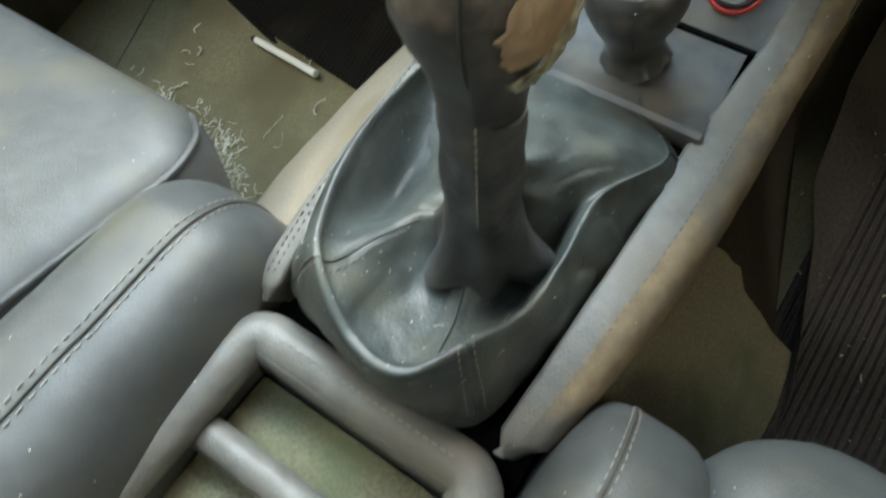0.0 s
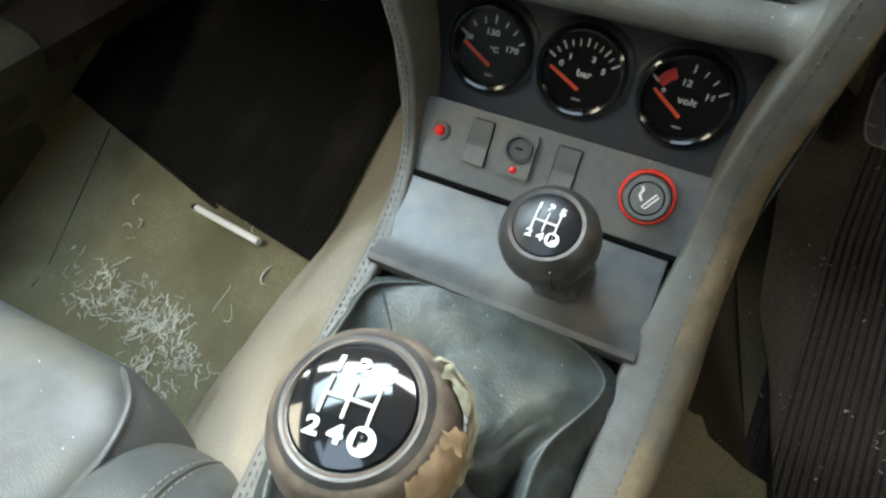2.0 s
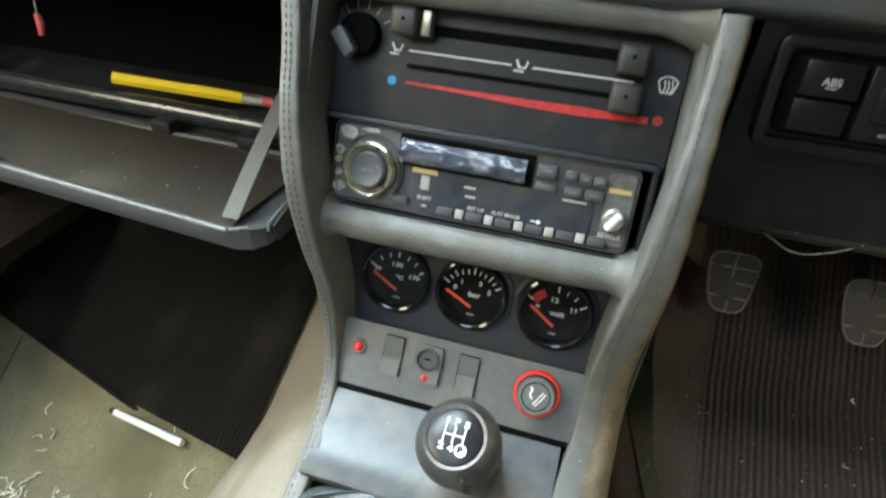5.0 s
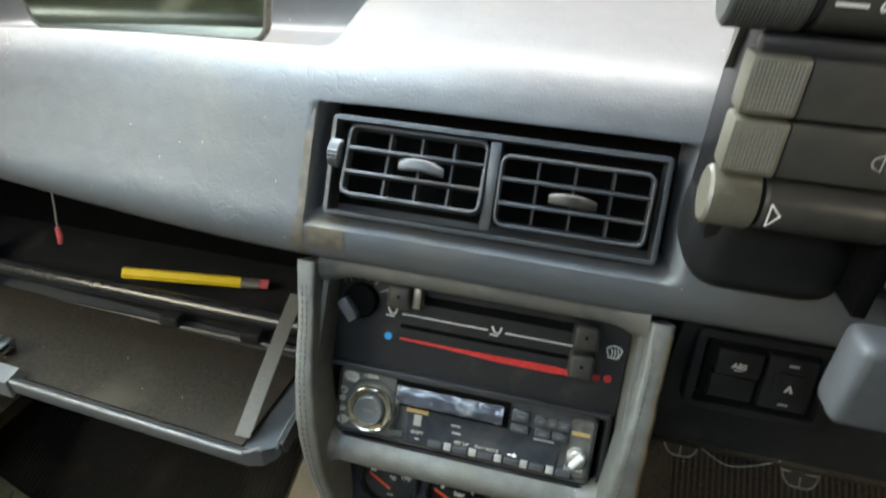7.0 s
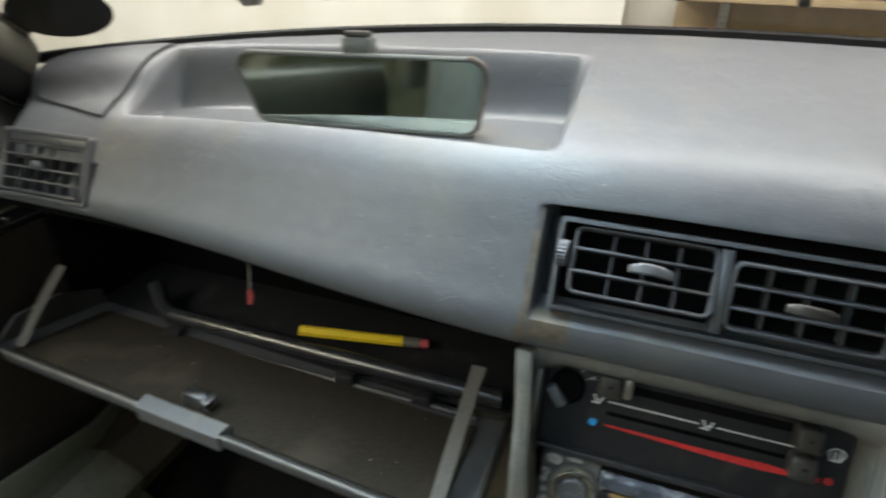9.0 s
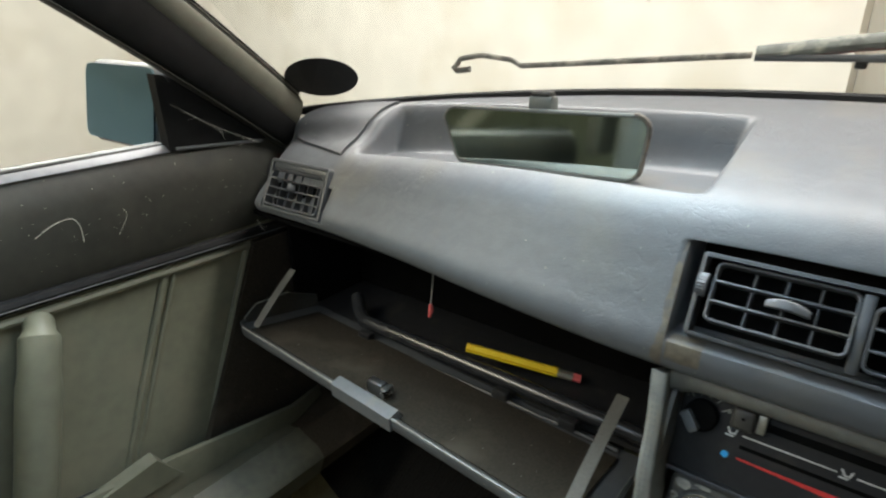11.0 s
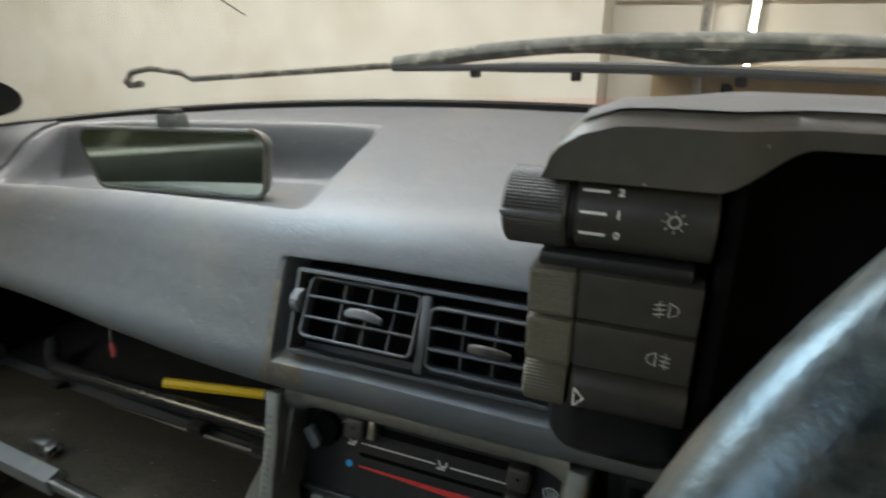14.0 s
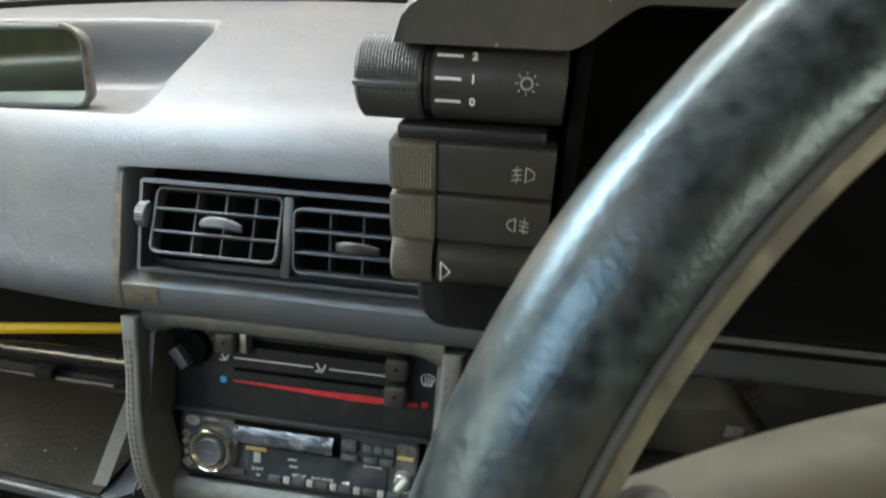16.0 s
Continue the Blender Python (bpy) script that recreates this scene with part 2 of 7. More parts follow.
# Flat black for dials and knobs; also painted shade in hollows, slots and gaps.
DARK = material("flat_black_and_shade", (0.006, 0.006, 0.006), 0.9, vary=0.2, gloss=0.0)
GLOSSBLACK = material("gloss_black", (0.008, 0.009, 0.010), 0.08, vary=0.1)
DULLBLACK = material("rubbed_black_badge", (0.010, 0.010, 0.011), 0.30, vary=0.2, scale=200, gloss=0.3)
WHITE = material("white_print", (0.75, 0.75, 0.72), 0.5, vary=0.04)
DIMWHITE = material("worn_grey_print", (0.34, 0.34, 0.31), 0.6, vary=0.15)
GOLD = material("gold_print", (0.45, 0.32, 0.12), 0.5, vary=0.1)
RED = material("red_print", (0.52, 0.030, 0.028), 0.5, vary=0.2, scale=300)
ORANGE = material("needle_orange", (0.85, 0.09, 0.03), 0.45, vary=0.04)
BLUE = material("blue_print", (0.03, 0.33, 0.72), 0.5, vary=0.05)
REDLENS = material("red_lens", (0.75, 0.02, 0.02), 0.15, vary=0.05)
REDRING = material("red_ring", (0.75, 0.05, 0.035), 0.25, vary=0.06)
CHROME = material("chrome", (0.70, 0.69, 0.66), 0.14, metal=1.0, vary=0.05)
STEEL = material("dull_steel", (0.42, 0.42, 0.41), 0.35, metal=1.0, vary=0.15, second=(0.25, 0.22, 0.18), cover=0.3, cover_scale=60)
SILVER = material("worn_silver_plastic", (0.50, 0.48, 0.42), 0.30, metal=0.5, vary=0.35, scale=160, second=(0.14, 0.12, 0.10), cover=0.35, cover_scale=120)
DISH = material("worn_gold_dish", (0.42, 0.37, 0.26), 0.30, metal=0.7, vary=0.3, scale=200, second=(0.20, 0.17, 0.12), cover=0.3, cover_scale=150)
CARPET = material("olive_carpet", (0.170, 0.156, 0.095), 0.95, vary=0.3, scale=500, bump=0.8, bump_scale=900, second=(0.115, 0.104, 0.062), cover=0.4, cover_scale=7, gloss=0.1)
# Beige tunnel carpet darkened and greened for driver-side shade; also the cubby floor's colour.
FLANK = material("flank_shade_and_cubby_floor", (0.175, 0.160, 0.105), 0.95, vary=0.3, scale=500, bump=0.8, bump_scale=900, second=(0.098, 0.118, 0.070), cover=0.4, cover_scale=9, gloss=0.1)
TUNNEL = material("beige_carpet", (0.240, 0.213, 0.165), 0.95, vary=0.2, scale=700, bump=0.8, bump_scale=1000, second=(0.185, 0.160, 0.110), cover=0.4, cover_scale=12, gloss=0.1)
# Dark mat made blacker still, to paint the dash's shade in the passenger footwell.
RUBBER = material("shade_blackened_mat", (0.010, 0.0095, 0.0085), 0.95, vary=0.3, scale=300, bump=0.5, bump_scale=800, second=(0.020, 0.018, 0.014), cover=0.3, cover_scale=9, gloss=0.05)
DRIVERMAT = material("brown_ribbed_mat", (0.043, 0.037, 0.032), 0.8, vary=0.35, scale=260, bump=0.5, bump_scale=800, second=(0.056, 0.048, 0.039), cover=0.35, cover_scale=12, gloss=0.2, dust=0.012)
DOORCARD = material("olive_door_vinyl", (0.115, 0.117, 0.083), 0.46, vary=0.1, scale=60, bump=0.25, bump_scale=450, kind="grain", second=(0.145, 0.140, 0.100), cover=0.3, cover_scale=8)
POCKET = material("dark_olive_pocket", (0.070, 0.070, 0.048), 0.5, vary=0.12, scale=60, bump=0.2, bump_scale=450, kind="grain", second=(0.09, 0.088, 0.062), cover=0.3, cover_scale=10)
SILL = material("dark_sill_trim", (0.040, 0.039, 0.027), 0.6, vary=0.2, scale=80, bump=0.2, bump_scale=450, second=(0.055, 0.052, 0.036), cover=0.3, cover_scale=10, gloss=0.3)
DOORTOP = material("dark_door_vinyl", (0.030, 0.030, 0.024), 0.55, vary=0.14, scale=60, bump=0.25, bump_scale=450, kind="grain", second=(0.046, 0.044, 0.034), cover=0.3, cover_scale=8, gloss=0.3, dust=0.012)
PILLAR = material("pillar_vinyl", (0.095, 0.093, 0.072), 0.5, vary=0.1, scale=60, bump=0.2, bump_scale=450, kind="grain", gloss=0.4)
SILLGREY = material("lit_sill_grey", (0.105, 0.115, 0.130), 0.4, vary=0.1, scale=120, second=(0.085, 0.085, 0.080), cover=0.3, cover_scale=12)
SEAL = material("rubber_seal", (0.010, 0.010, 0.010), 0.6, vary=0.2, gloss=0.15)
WEB = material("grey_webbing", (0.105, 0.10, 0.088), 0.85, vary=0.12, scale=500, bump=0.5, bump_scale=1200)
FELT = material("brown_felt", (0.030, 0.025, 0.019), 0.95, vary=0.3, scale=400, bump=0.5, bump_scale=900, second=(0.050, 0.042, 0.031), cover=0.3, cover_scale=12, gloss=0.1, dust=0.012)
WALL = material("painted_garage_wall", (0.69, 0.668, 0.595), 0.85, vary=0.06, scale=5, bump=0.3, bump_scale=60, second=(0.62, 0.588, 0.50), cover=0.45, cover_scale=2.2)
GATEGREEN = material("dark_green_boards", (0.135, 0.152, 0.105), 0.6, vary=0.25, scale=9, bump=0.3, bump_scale=60, second=(0.10, 0.105, 0.06), cover=0.3, cover_scale=4)
CEILING = material("garage_ceiling", (0.62, 0.58, 0.48), 0.9, vary=0.06, scale=6)
CONCRETE = material("concrete_floor", (0.22, 0.21, 0.19), 0.85, vary=0.2, scale=8, bump=0.3, bump_scale=80)
PAINT = material("red_car_paint", (0.40, 0.035, 0.03), 0.16, vary=0.06, scale=5, coat=0.8, second=(0.36, 0.06, 0.045), cover=0.3, cover_scale=3)
HEADLINER = material("headliner", (0.20, 0.19, 0.16), 0.9, vary=0.1, scale=60)
YELLOW = material("yellow_paint", (0.80, 0.56, 0.02), 0.4, vary=0.05)
BRASS = material("pencil_ferrule", (0.40, 0.37, 0.30), 0.35, metal=0.8, vary=0.2)
PINK = material("red_rubber", (0.55, 0.10, 0.10), 0.6, vary=0.1)
PENWHITE = material("white_pen_plastic", (0.75, 0.75, 0.70), 0.4, vary=0.05)
FIBRE = material("white_fluff", (0.55, 0.54, 0.46), 0.9, vary=0.25)
THREAD = material("pale_thread", (0.21, 0.205, 0.175), 0.8, vary=0.25)
SEAMS = material("dark_seam", (0.05, 0.05, 0.042), 0.7, vary=0.2)
# Greenish tint is put in to dim and colour the mirror's reflection.
MIRRORED = material("mirror_glass", (0.56, 0.64, 0.58), 0.03, metal=1.0, vary=0.03)
BLUEMIRROR = material("blue_mirror_glass", (0.38, 0.70, 1.0), 0.08, metal=1.0, vary=0.03)
WHEELEDGE = material("worn_wheel_edge", (0.170, 0.160, 0.110), 0.5, vary=0.35, scale=160, second=(0.085, 0.080, 0.060), cover=0.4, cover_scale=60)
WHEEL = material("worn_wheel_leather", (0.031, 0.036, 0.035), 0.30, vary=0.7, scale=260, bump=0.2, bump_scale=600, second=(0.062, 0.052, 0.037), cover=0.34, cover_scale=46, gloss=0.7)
# Blue of the window light is put into the leather's highlights.
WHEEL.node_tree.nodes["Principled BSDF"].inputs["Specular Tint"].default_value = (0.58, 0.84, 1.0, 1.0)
WOOD = material("shelf_board", (0.40, 0.30, 0.17), 0.7, vary=0.15, scale=12)
GLASS = pane("clear_glass", (0.93, 0.95, 0.93))
DIALGLASS = pane("dial_glass", (0.97, 0.97, 0.97), 0.03)
TUBE = glow("lit_tube", (1.0, 0.92, 0.78), 12.0)

# ---- mesh helpers ----


def thing(name, m, label, category, group="", kind=""):
    ob = new(name)
    ob.matrix_world = m
    ob.empty_display_size = 0.02
    return tagged(ob, label, category, group, kind)


def part(name, bm, mat, parent=None, label="", smooth=35):
    """One mesh object from a bmesh, under a thing or part; smooth: degrees past which an edge stays sharp."""
    mesh = bpy.data.meshes.new(name)
    bmesh.ops.recalc_face_normals(bm, faces=bm.faces)
    bm.to_mesh(mesh)
    bm.free()
    if smooth:
        mesh.polygons.foreach_set("use_smooth", [True] * len(mesh.polygons))
        mesh.set_sharp_from_angle(angle=radians(smooth))
    mesh.materials.append(mat)
    ob = new(name, mesh)
    if parent:
        ob.parent = parent
    return tagged(ob, label)


def face_at(x, y, z, back=0.0, turn=0.0):
    """Frame of a plate that faces the seats and leans back: local x right, y up the plate, z out of it."""
    a = radians(back)
    m = Matrix(((1, 0, 0, 0), (0, math.sin(a), -math.cos(a), 0), (0, math.cos(a), math.sin(a), 0), (0, 0, 0, 1)))
    return Matrix.Translation((x, y, z)) @ Matrix.Rotation(radians(turn), 4, "Z") @ m


def block(bm, sx, sy, sz, x=0, y=0, z=0, r=0.0, seg=2, m=None):
    """A box of that size about a point, edges rounded by r."""
    got = bmesh.ops.create_cube(bm, size=1, matrix=(m or Matrix()) @ Matrix.Translation((x, y, z)) @ Matrix.Diagonal((sx, sy, sz, 1)))
    if r:
        edges = {e for v in got["verts"] for e in v.link_edges}
        bmesh.ops.bevel(bm, geom=list(edges), offset=min(r, 0.49 * min(sx, sy, sz)), segments=seg, profile=0.5, affect="EDGES")
    return bm


def lathe(bm, profile, seg=32, m=None, cap=True):
    """Turn (radius, height) pairs about local z."""
    m = m or Matrix()
    rings = [[bm.verts.new(m @ Vector((r * math.cos(a), r * math.sin(a), h))) for a in (2 * math.pi * i / seg for i in range(seg))] for r, h in profile]
    join_rings(bm, rings, True)
    if cap:
        for ring in (rings[0], rings[-1]):
            bm.faces.new(ring)
    return bm


def join_rings(bm, rings, closed):
    for a, b in zip(rings, rings[1:]):
        n = len(a)
        for i in range(n if closed else n - 1):
            j = (i + 1) % n
            try:
                bm.faces.new((a[i], a[j], b[j], b[i]))
            except ValueError:
                pass


def loft(bm, rings, closed=True, cap=True):
    made = [[bm.verts.new(p) for p in ring] for ring in rings]
    join_rings(bm, made, closed)
    if closed and cap:
        bm.faces.new(made[0])
        bm.faces.new(made[-1])
    return bm


def spline(points, n):
    """n points on a smooth line through the given ones."""
    p = [Vector(q) for q in points]
    p = [2 * p[0] - p[1], *p, 2 * p[-1] - p[-2]]
    out = []
    for i in range(n):
        t = (len(p) - 3) * i / (n - 1)
        k = min(int(t), len(p) - 4)
        t -= k
        a, b, c, d = p[k : k + 4]
        out.append(0.5 * ((2 * b) + (c - a) * t + (2 * a - 5 * b + 4 * c - d) * t * t + (3 * b - a - 3 * c + d) * t**3))
    return out


def tube(bm, points, radius, seg=8, n=0, flat=1.0, closed=False):
    """A round (or flattened) rod along a line; radius may be a list."""
    pts = spline(points, n) if n else [Vector(p) for p in points]
    rings = []
    side = None
    for i, p in enumerate(pts):
        if closed:
            way = (pts[(i + 1) % len(pts)] - pts[i - 1]).normalized()
        else:
            way = (pts[min(i + 1, len(pts) - 1)] - pts[max(i - 1, 0)]).normalized()
        if side is None:
            side = way.orthogonal().normalized()
        side = (side - way * side.dot(way)).normalized()
        up = way.cross(side)
        r = radius[min(len(radius) - 1, i * len(radius) // len(pts))] if isinstance(radius, (list, tuple)) else radius
        rings.append([p + r * (math.cos(a) * side + flat * math.sin(a) * up) for a in (2 * math.pi * k / seg for k in range(seg))])
    if closed:
        made = [[bm.verts.new(q) for q in ring] for ring in rings]
        join_rings(bm, made + [made[0]], True)
        return bm
    return loft(bm, rings)


def sheet(bm, nu, nv, where):
    """A grid surface; where(u, v) gives its points for u, v from 0 to 1."""
    rows = [[bm.verts.new(where(i / nu, j / nv)) for j in range(nv + 1)] for i in range(nu + 1)]
    join_rings(bm, rows, False)
    return bm


def plate(bm, sx, sy, r, depth=0.001, x=0, y=0, z=0, seg=4):
    """A flat rounded rectangle in local xy, from z - depth to z."""
    ring = []
    for cx, cy, a0 in ((1, 1, 0), (-1, 1, 90), (-1, -1, 180), (1, -1, 270)):
        for k in range(seg + 1):
            a = radians(a0 + 90 * k / seg)
            ring.append((x + cx * (sx / 2 - r) + r * math.cos(a), y + cy * (sy / 2 - r) + r * math.sin(a)))
    return loft(bm, [[Vector((a, b, z - depth)) for a, b in ring], [Vector((a, b, z)) for a, b in ring]])


def rim(bm, sx, sy, r, w, depth, x=0, y=0, z=0, seg=5, soft=0.0):
    """A rounded rectangular frame, w wide, from z - depth to z."""
    def ring(grow, h):
        out = []
        for cx, cy, a0 in ((1, 1, 0), (-1, 1, 90), (-1, -1, 180), (1, -1, 270)):
            for k in range(seg + 1):
                a = radians(a0 + 90 * k / seg)
                rr = max(0.0004, r + grow)
                out.append(Vector((x + cx * (sx / 2 - r) + rr * math.cos(a), y + cy * (sy / 2 - r) + rr * math.sin(a), h)))
        return out
    s = soft or w * 0.25
    rows = [ring(0, z - depth), ring(0, z - s), ring(-s * 0.3, z - s * 0.3), ring(-s, z), ring(-w + s, z), ring(-w + s * 0.3, z - s * 0.3), ring(-w, z - s), ring(-w, z - depth)]
    made = [[bm.verts.new(p) for p in q] for q in rows]
    join_rings(bm, made + [made[0]], True)
    return bm


def text(name, words, size, parent, x, y, z, mat=WHITE, turn=0.0, wide=1.0, bold=1.0):
    curve = bpy.data.curves.new(name, "FONT")
    curve.body, curve.size, curve.extrude, curve.align_x, curve.align_y = words, size, 0.00015, "CENTER", "CENTER"
    curve.offset = size * 0.028 * bold
    ob = bpy.data.objects.new(name, curve)
    scene.collection.objects.link(ob)
    mesh = bpy.data.meshes.new_from_object(ob.evaluated_get(bpy.context.evaluated_depsgraph_get()))
    bpy.data.objects.remove(ob)
    bpy.data.curves.remove(curve)
    mesh.transform(Matrix.Translation((x, y, z)) @ Matrix.Rotation(radians(turn), 4, "Z") @ Matrix.Diagonal((wide, 1, 1, 1)))
    mesh.materials.clear()
    mesh.materials.append(mat)
    made = new(name, mesh)
    made.parent = parent
    return made


def stitches(bm, points, step=0.0045, length=0.0028, radius=0.0005, n=200):
    """Short threads one after the other along a line."""
    pts = spline(points, n)
    run, last = 0.0, pts[0]
    for a, b in zip(pts, pts[1:]):
        run += (b - a).length
        if run >= step:
            run = 0.0
            d = (b - a).normalized()
            side = d.orthogonal().normalized() * radius
            up = d.cross(side)
            rows = [[b + d * h + s for s in (side, up, -side, -up)] for h in (-length / 2, length / 2)]
            loft(bm, rows)
    return bm


def smooth(a, b, x):
    t = min(1, max(0, (x - a) / (b - a)))
    return t * t * (3 - 2 * t)

# ---- garage ----


def wall_block(name, lo, hi, mat, label, r=0.0):
    bm = bmesh.new()
    block(bm, *(b - a for a, b in zip(lo, hi)), *((a + b) / 2 for a, b in zip(lo, hi)), r=r)
    return tagged(part(name, bm, mat), label, "", kind="structure")


GROUND = -0.32
tagged(wall_block("ground", (-60, -60, GROUND - 0.1), (60, 60, GROUND), CONCRETE, "bare grey concrete garage floor under the car"), category="floor")
tagged(wall_block("wall_north", (-5.4, 2.6, GROUND), (-0.27, 2.8, 2.2), WALL, "uneven cream-painted garage wall ahead of the bonnet"), category="wall")
tagged(wall_block("wall_north_recess", (-0.27, 2.95, GROUND), (2.4, 3.1, 2.2), WALL, "cream garage wall set back beside the corner"), category="wall")
tagged(wall_block("wall_north_return", (-0.45, 2.8, GROUND), (-0.272, 2.95, 2.2), WALL, "short return of the cream garage wall"), category="wall")
tagged(wall_block("wall_west", (-5.4, -3.4, GROUND), (-5.2, 2.6, 2.2), WALL, "cream-painted garage side wall beyond the passenger door"), category="wall")
tagged(wall_block("wall_east", (2.4, -3.4, GROUND), (2.6, 3.1, 2.2), WALL, "cream-painted garage side wall beyond the driver door"), category="wall")
# South wall is out of view, added to block the sky from the mirror.
tagged(wall_block("wall_south", (-5.4, -3.6, GROUND), (2.6, -3.4, 2.2), WALL, "unseen cream garage wall behind the car, closing off the sky"), category="wall")
tagged(wall_block("ceiling", (-5.4, -3.6, 2.2), (2.6, 3.1, 2.3), CEILING, "pale garage ceiling"), category="ceiling")

# Invented boards: they only give the rear-view mirror a dark green reflection.
gate = tagged(new("door_3"), "unseen dark green boards with pale braces, added for the mirror's reflection", "garage door", kind="structure")
for i in range(16):
    part("board", block(bmesh.new(), 0.246, 0.04, 1.62, -4.95 + 0.25 * i, -3.37, GROUND + 0.82, r=0.006), GATEGREEN, gate)
for x0, x1 in ((-4.9, -3.6), (-3.4, -2.1)):
    a_, b_ = Vector((x0, -3.34, GROUND + 0.3)), Vector((x1, -3.34, GROUND + 1.6))
    part("brace", tube(bmesh.new(), [a_, b_], 0.075, 4, flat=0.3), WALL, gate, "pale diagonal brace")

fixture = thing("tube_lamp", Matrix.Translation((-1.55, 0.62, 2.08)), "lit fluorescent tube lamp, assumed out of view under the garage ceiling", "lamp")
part("housing", block(bmesh.new(), 2.3, 0.14, 0.08, 0, 0, 0.06, r=0.01), WALL, fixture)
part("tube", tube(bmesh.new(), [(-1.1, 0, -0.02), (1.1, 0, -0.02)], 0.016, 12), TUBE, fixture, "glowing white tube")

# Made-up second fixture, standing where the added rear light hangs.
added_rear_lamp = copy_thing(fixture, Matrix.Translation((-1.2, -1.9, 2.08)) @ Matrix.Rotation(radians(90), 4, "Z"))
strip = thing("wall_lamp", Matrix.Translation((0.36, 2.9, 0.83)), "bright upright strip lamp on the recessed garage wall", "lamp")
part("housing", block(bmesh.new(), 0.05, 0.05, 0.5, 0, 0.02, 0.02, r=0.008), CHROME, strip)
part("tube", tube(bmesh.new(), [(0, -0.02, -0.2), (0, -0.02, 0.25)], 0.013, 12), TUBE, strip, "glowing white tube")

pipe = thing("wall_pipe", Matrix.Translation((0.163, 2.88, 0.0)), "dark upright pipe on the recessed garage wall", "pipe")
part("run", tube(bmesh.new(), [(0, 0, GROUND), (0, 0, 0.9), (0, 0, 2.2)], 0.022, 12), STEEL, pipe)
for z_ in (0.35, 0.92, 1.6):
    part("bracket", block(bmesh.new(), 0.07, 0.05, 0.03, 0, 0.02, z_, r=0.006), STEEL, pipe)
ledge = thing("wall_ledge", Matrix.Translation((1.05, 2.93, 0.93)), "narrow painted ledge across the recessed garage wall", "ledge")
part("board", block(bmesh.new(), 2.6, 0.05, 0.025, 0, 0, 0, r=0.005), WALL, ledge)

shelf = thing("wooden_shelf", Matrix.Translation((0.6, 2.8, 0.62)), "brown wooden shelf against the recessed garage wall", "shelf")
part("board", block(bmesh.new(), 1.3, 0.28, 0.03, 0, 0, 0, r=0.004), WOOD, shelf)
part("backboard", block(bmesh.new(), 1.3, 0.02, 0.5, 0, 0.13, -0.27, r=0.003), WOOD, shelf)

# ---- car body ----


def crown(x):
    """How far the top of the dash and the glass drop away from the middle of the car."""
    return -0.095 * (max(-0.8, min(x, 0.85)) - 0.05) ** 2


def glass_base(x):
    return Vector((x, 0.262 - 0.085 * ((x - 0.02) / 0.78) ** 2, 0.792 + crown(x)))


def glass_top(x):
    return Vector((x * 0.84, -0.30, 1.115 + 0.5 * crown(x)))


bm = bmesh.new()
sheet(bm, 24, 12, lambda u, v: glass_base(-0.775 + 1.62 * u).lerp(glass_top(-0.775 + 1.62 * u), v) + Vector((0, 0.03 * math.sin(math.pi * v), 0.025 * math.sin(math.pi * v))))
screen = tagged(part("window_1", bm, GLASS), "slightly dusty curved windscreen of the car", "windscreen", kind="structure")
screen.visible_shadow = False

bm = bmesh.new()
tube(bm, [glass_base(-0.77 + 1.6 * i / 30) + Vector((0, -0.004, -0.001)) for i in range(31)], 0.0065, 8)
tagged(part("trim_windscreen_seal", bm, SEAL), "black rubber seal along the windscreen foot", "seal", kind="structure")

# bonnet and cowl beyond the glass
bonnet = thing("bonnet", Matrix.Translation((0, 0.9, 0.6)), "glossy red car bonnet seen through the windscreen", "bonnet")
bm = bmesh.new()
sheet(bm, 20, 20, lambda u, v: Vector((-0.75 + 1.55 * u, -0.50 + 1.15 * v, 0.158 - 0.083 * v - 0.040 * v * v + 1.1 * crown(-0.75 + 1.55 * u))))
skin = part("panel", bm, PAINT, bonnet)
bm = bmesh.new()
sheet(bm, 20, 4, lambda u, v: Vector((-0.75 + 1.55 * u, -0.62 + 0.125 * v, 0.150 + 1.1 * crown(-0.75 + 1.55 * u))))
part("cowl_grille", bm, BLACK, bonnet, "black plastic grille under the wipers")

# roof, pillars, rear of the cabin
# The hole in the headliner is made up, to let the added overhead lamp through.
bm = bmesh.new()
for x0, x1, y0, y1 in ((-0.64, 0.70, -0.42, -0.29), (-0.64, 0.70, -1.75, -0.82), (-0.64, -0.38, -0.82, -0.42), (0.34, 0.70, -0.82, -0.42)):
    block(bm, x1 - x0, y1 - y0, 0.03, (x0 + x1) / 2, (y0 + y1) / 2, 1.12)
tagged(part("ceiling_headliner", bm, HEADLINER), "pale fabric headliner with an unseen opening added for the overhead lamp", "headliner", kind="structure")
tagged(wall_block("wall_rear_bulkhead", (-0.78, -1.80, -0.1), (0.82, -1.74, 0.72), DOORCARD, "olive trim behind the rear seat"), category="trim")
bm = bmesh.new()
for s in (-0.76, 0.80):
    block(bm, 0.05, 0.12, 0.5, s * 0.95, -1.02, 0.9, r=0.015)
    block(bm, 0.06, 0.30, 0.5, s * 0.92, -1.65, 0.9, r=0.015)
tagged(part("wall_pillars", bm, PILLAR), "grey vinyl door and rear pillars", "pillar", kind="structure")
rear = thing("bench_seat", Matrix.Translation((0, -1.35, 0.0)), "grey leather rear bench seat", "seat")
part("cushion", block(bmesh.new(), 1.3, 0.5, 0.22, 0, 0.05, 0.16, r=0.05, seg=3), LEATHER, rear)
part("backrest", block(bmesh.new(), 1.3, 0.16, 0.55, 0, -0.25, 0.5, r=0.05, seg=3), LEATHER, rear)


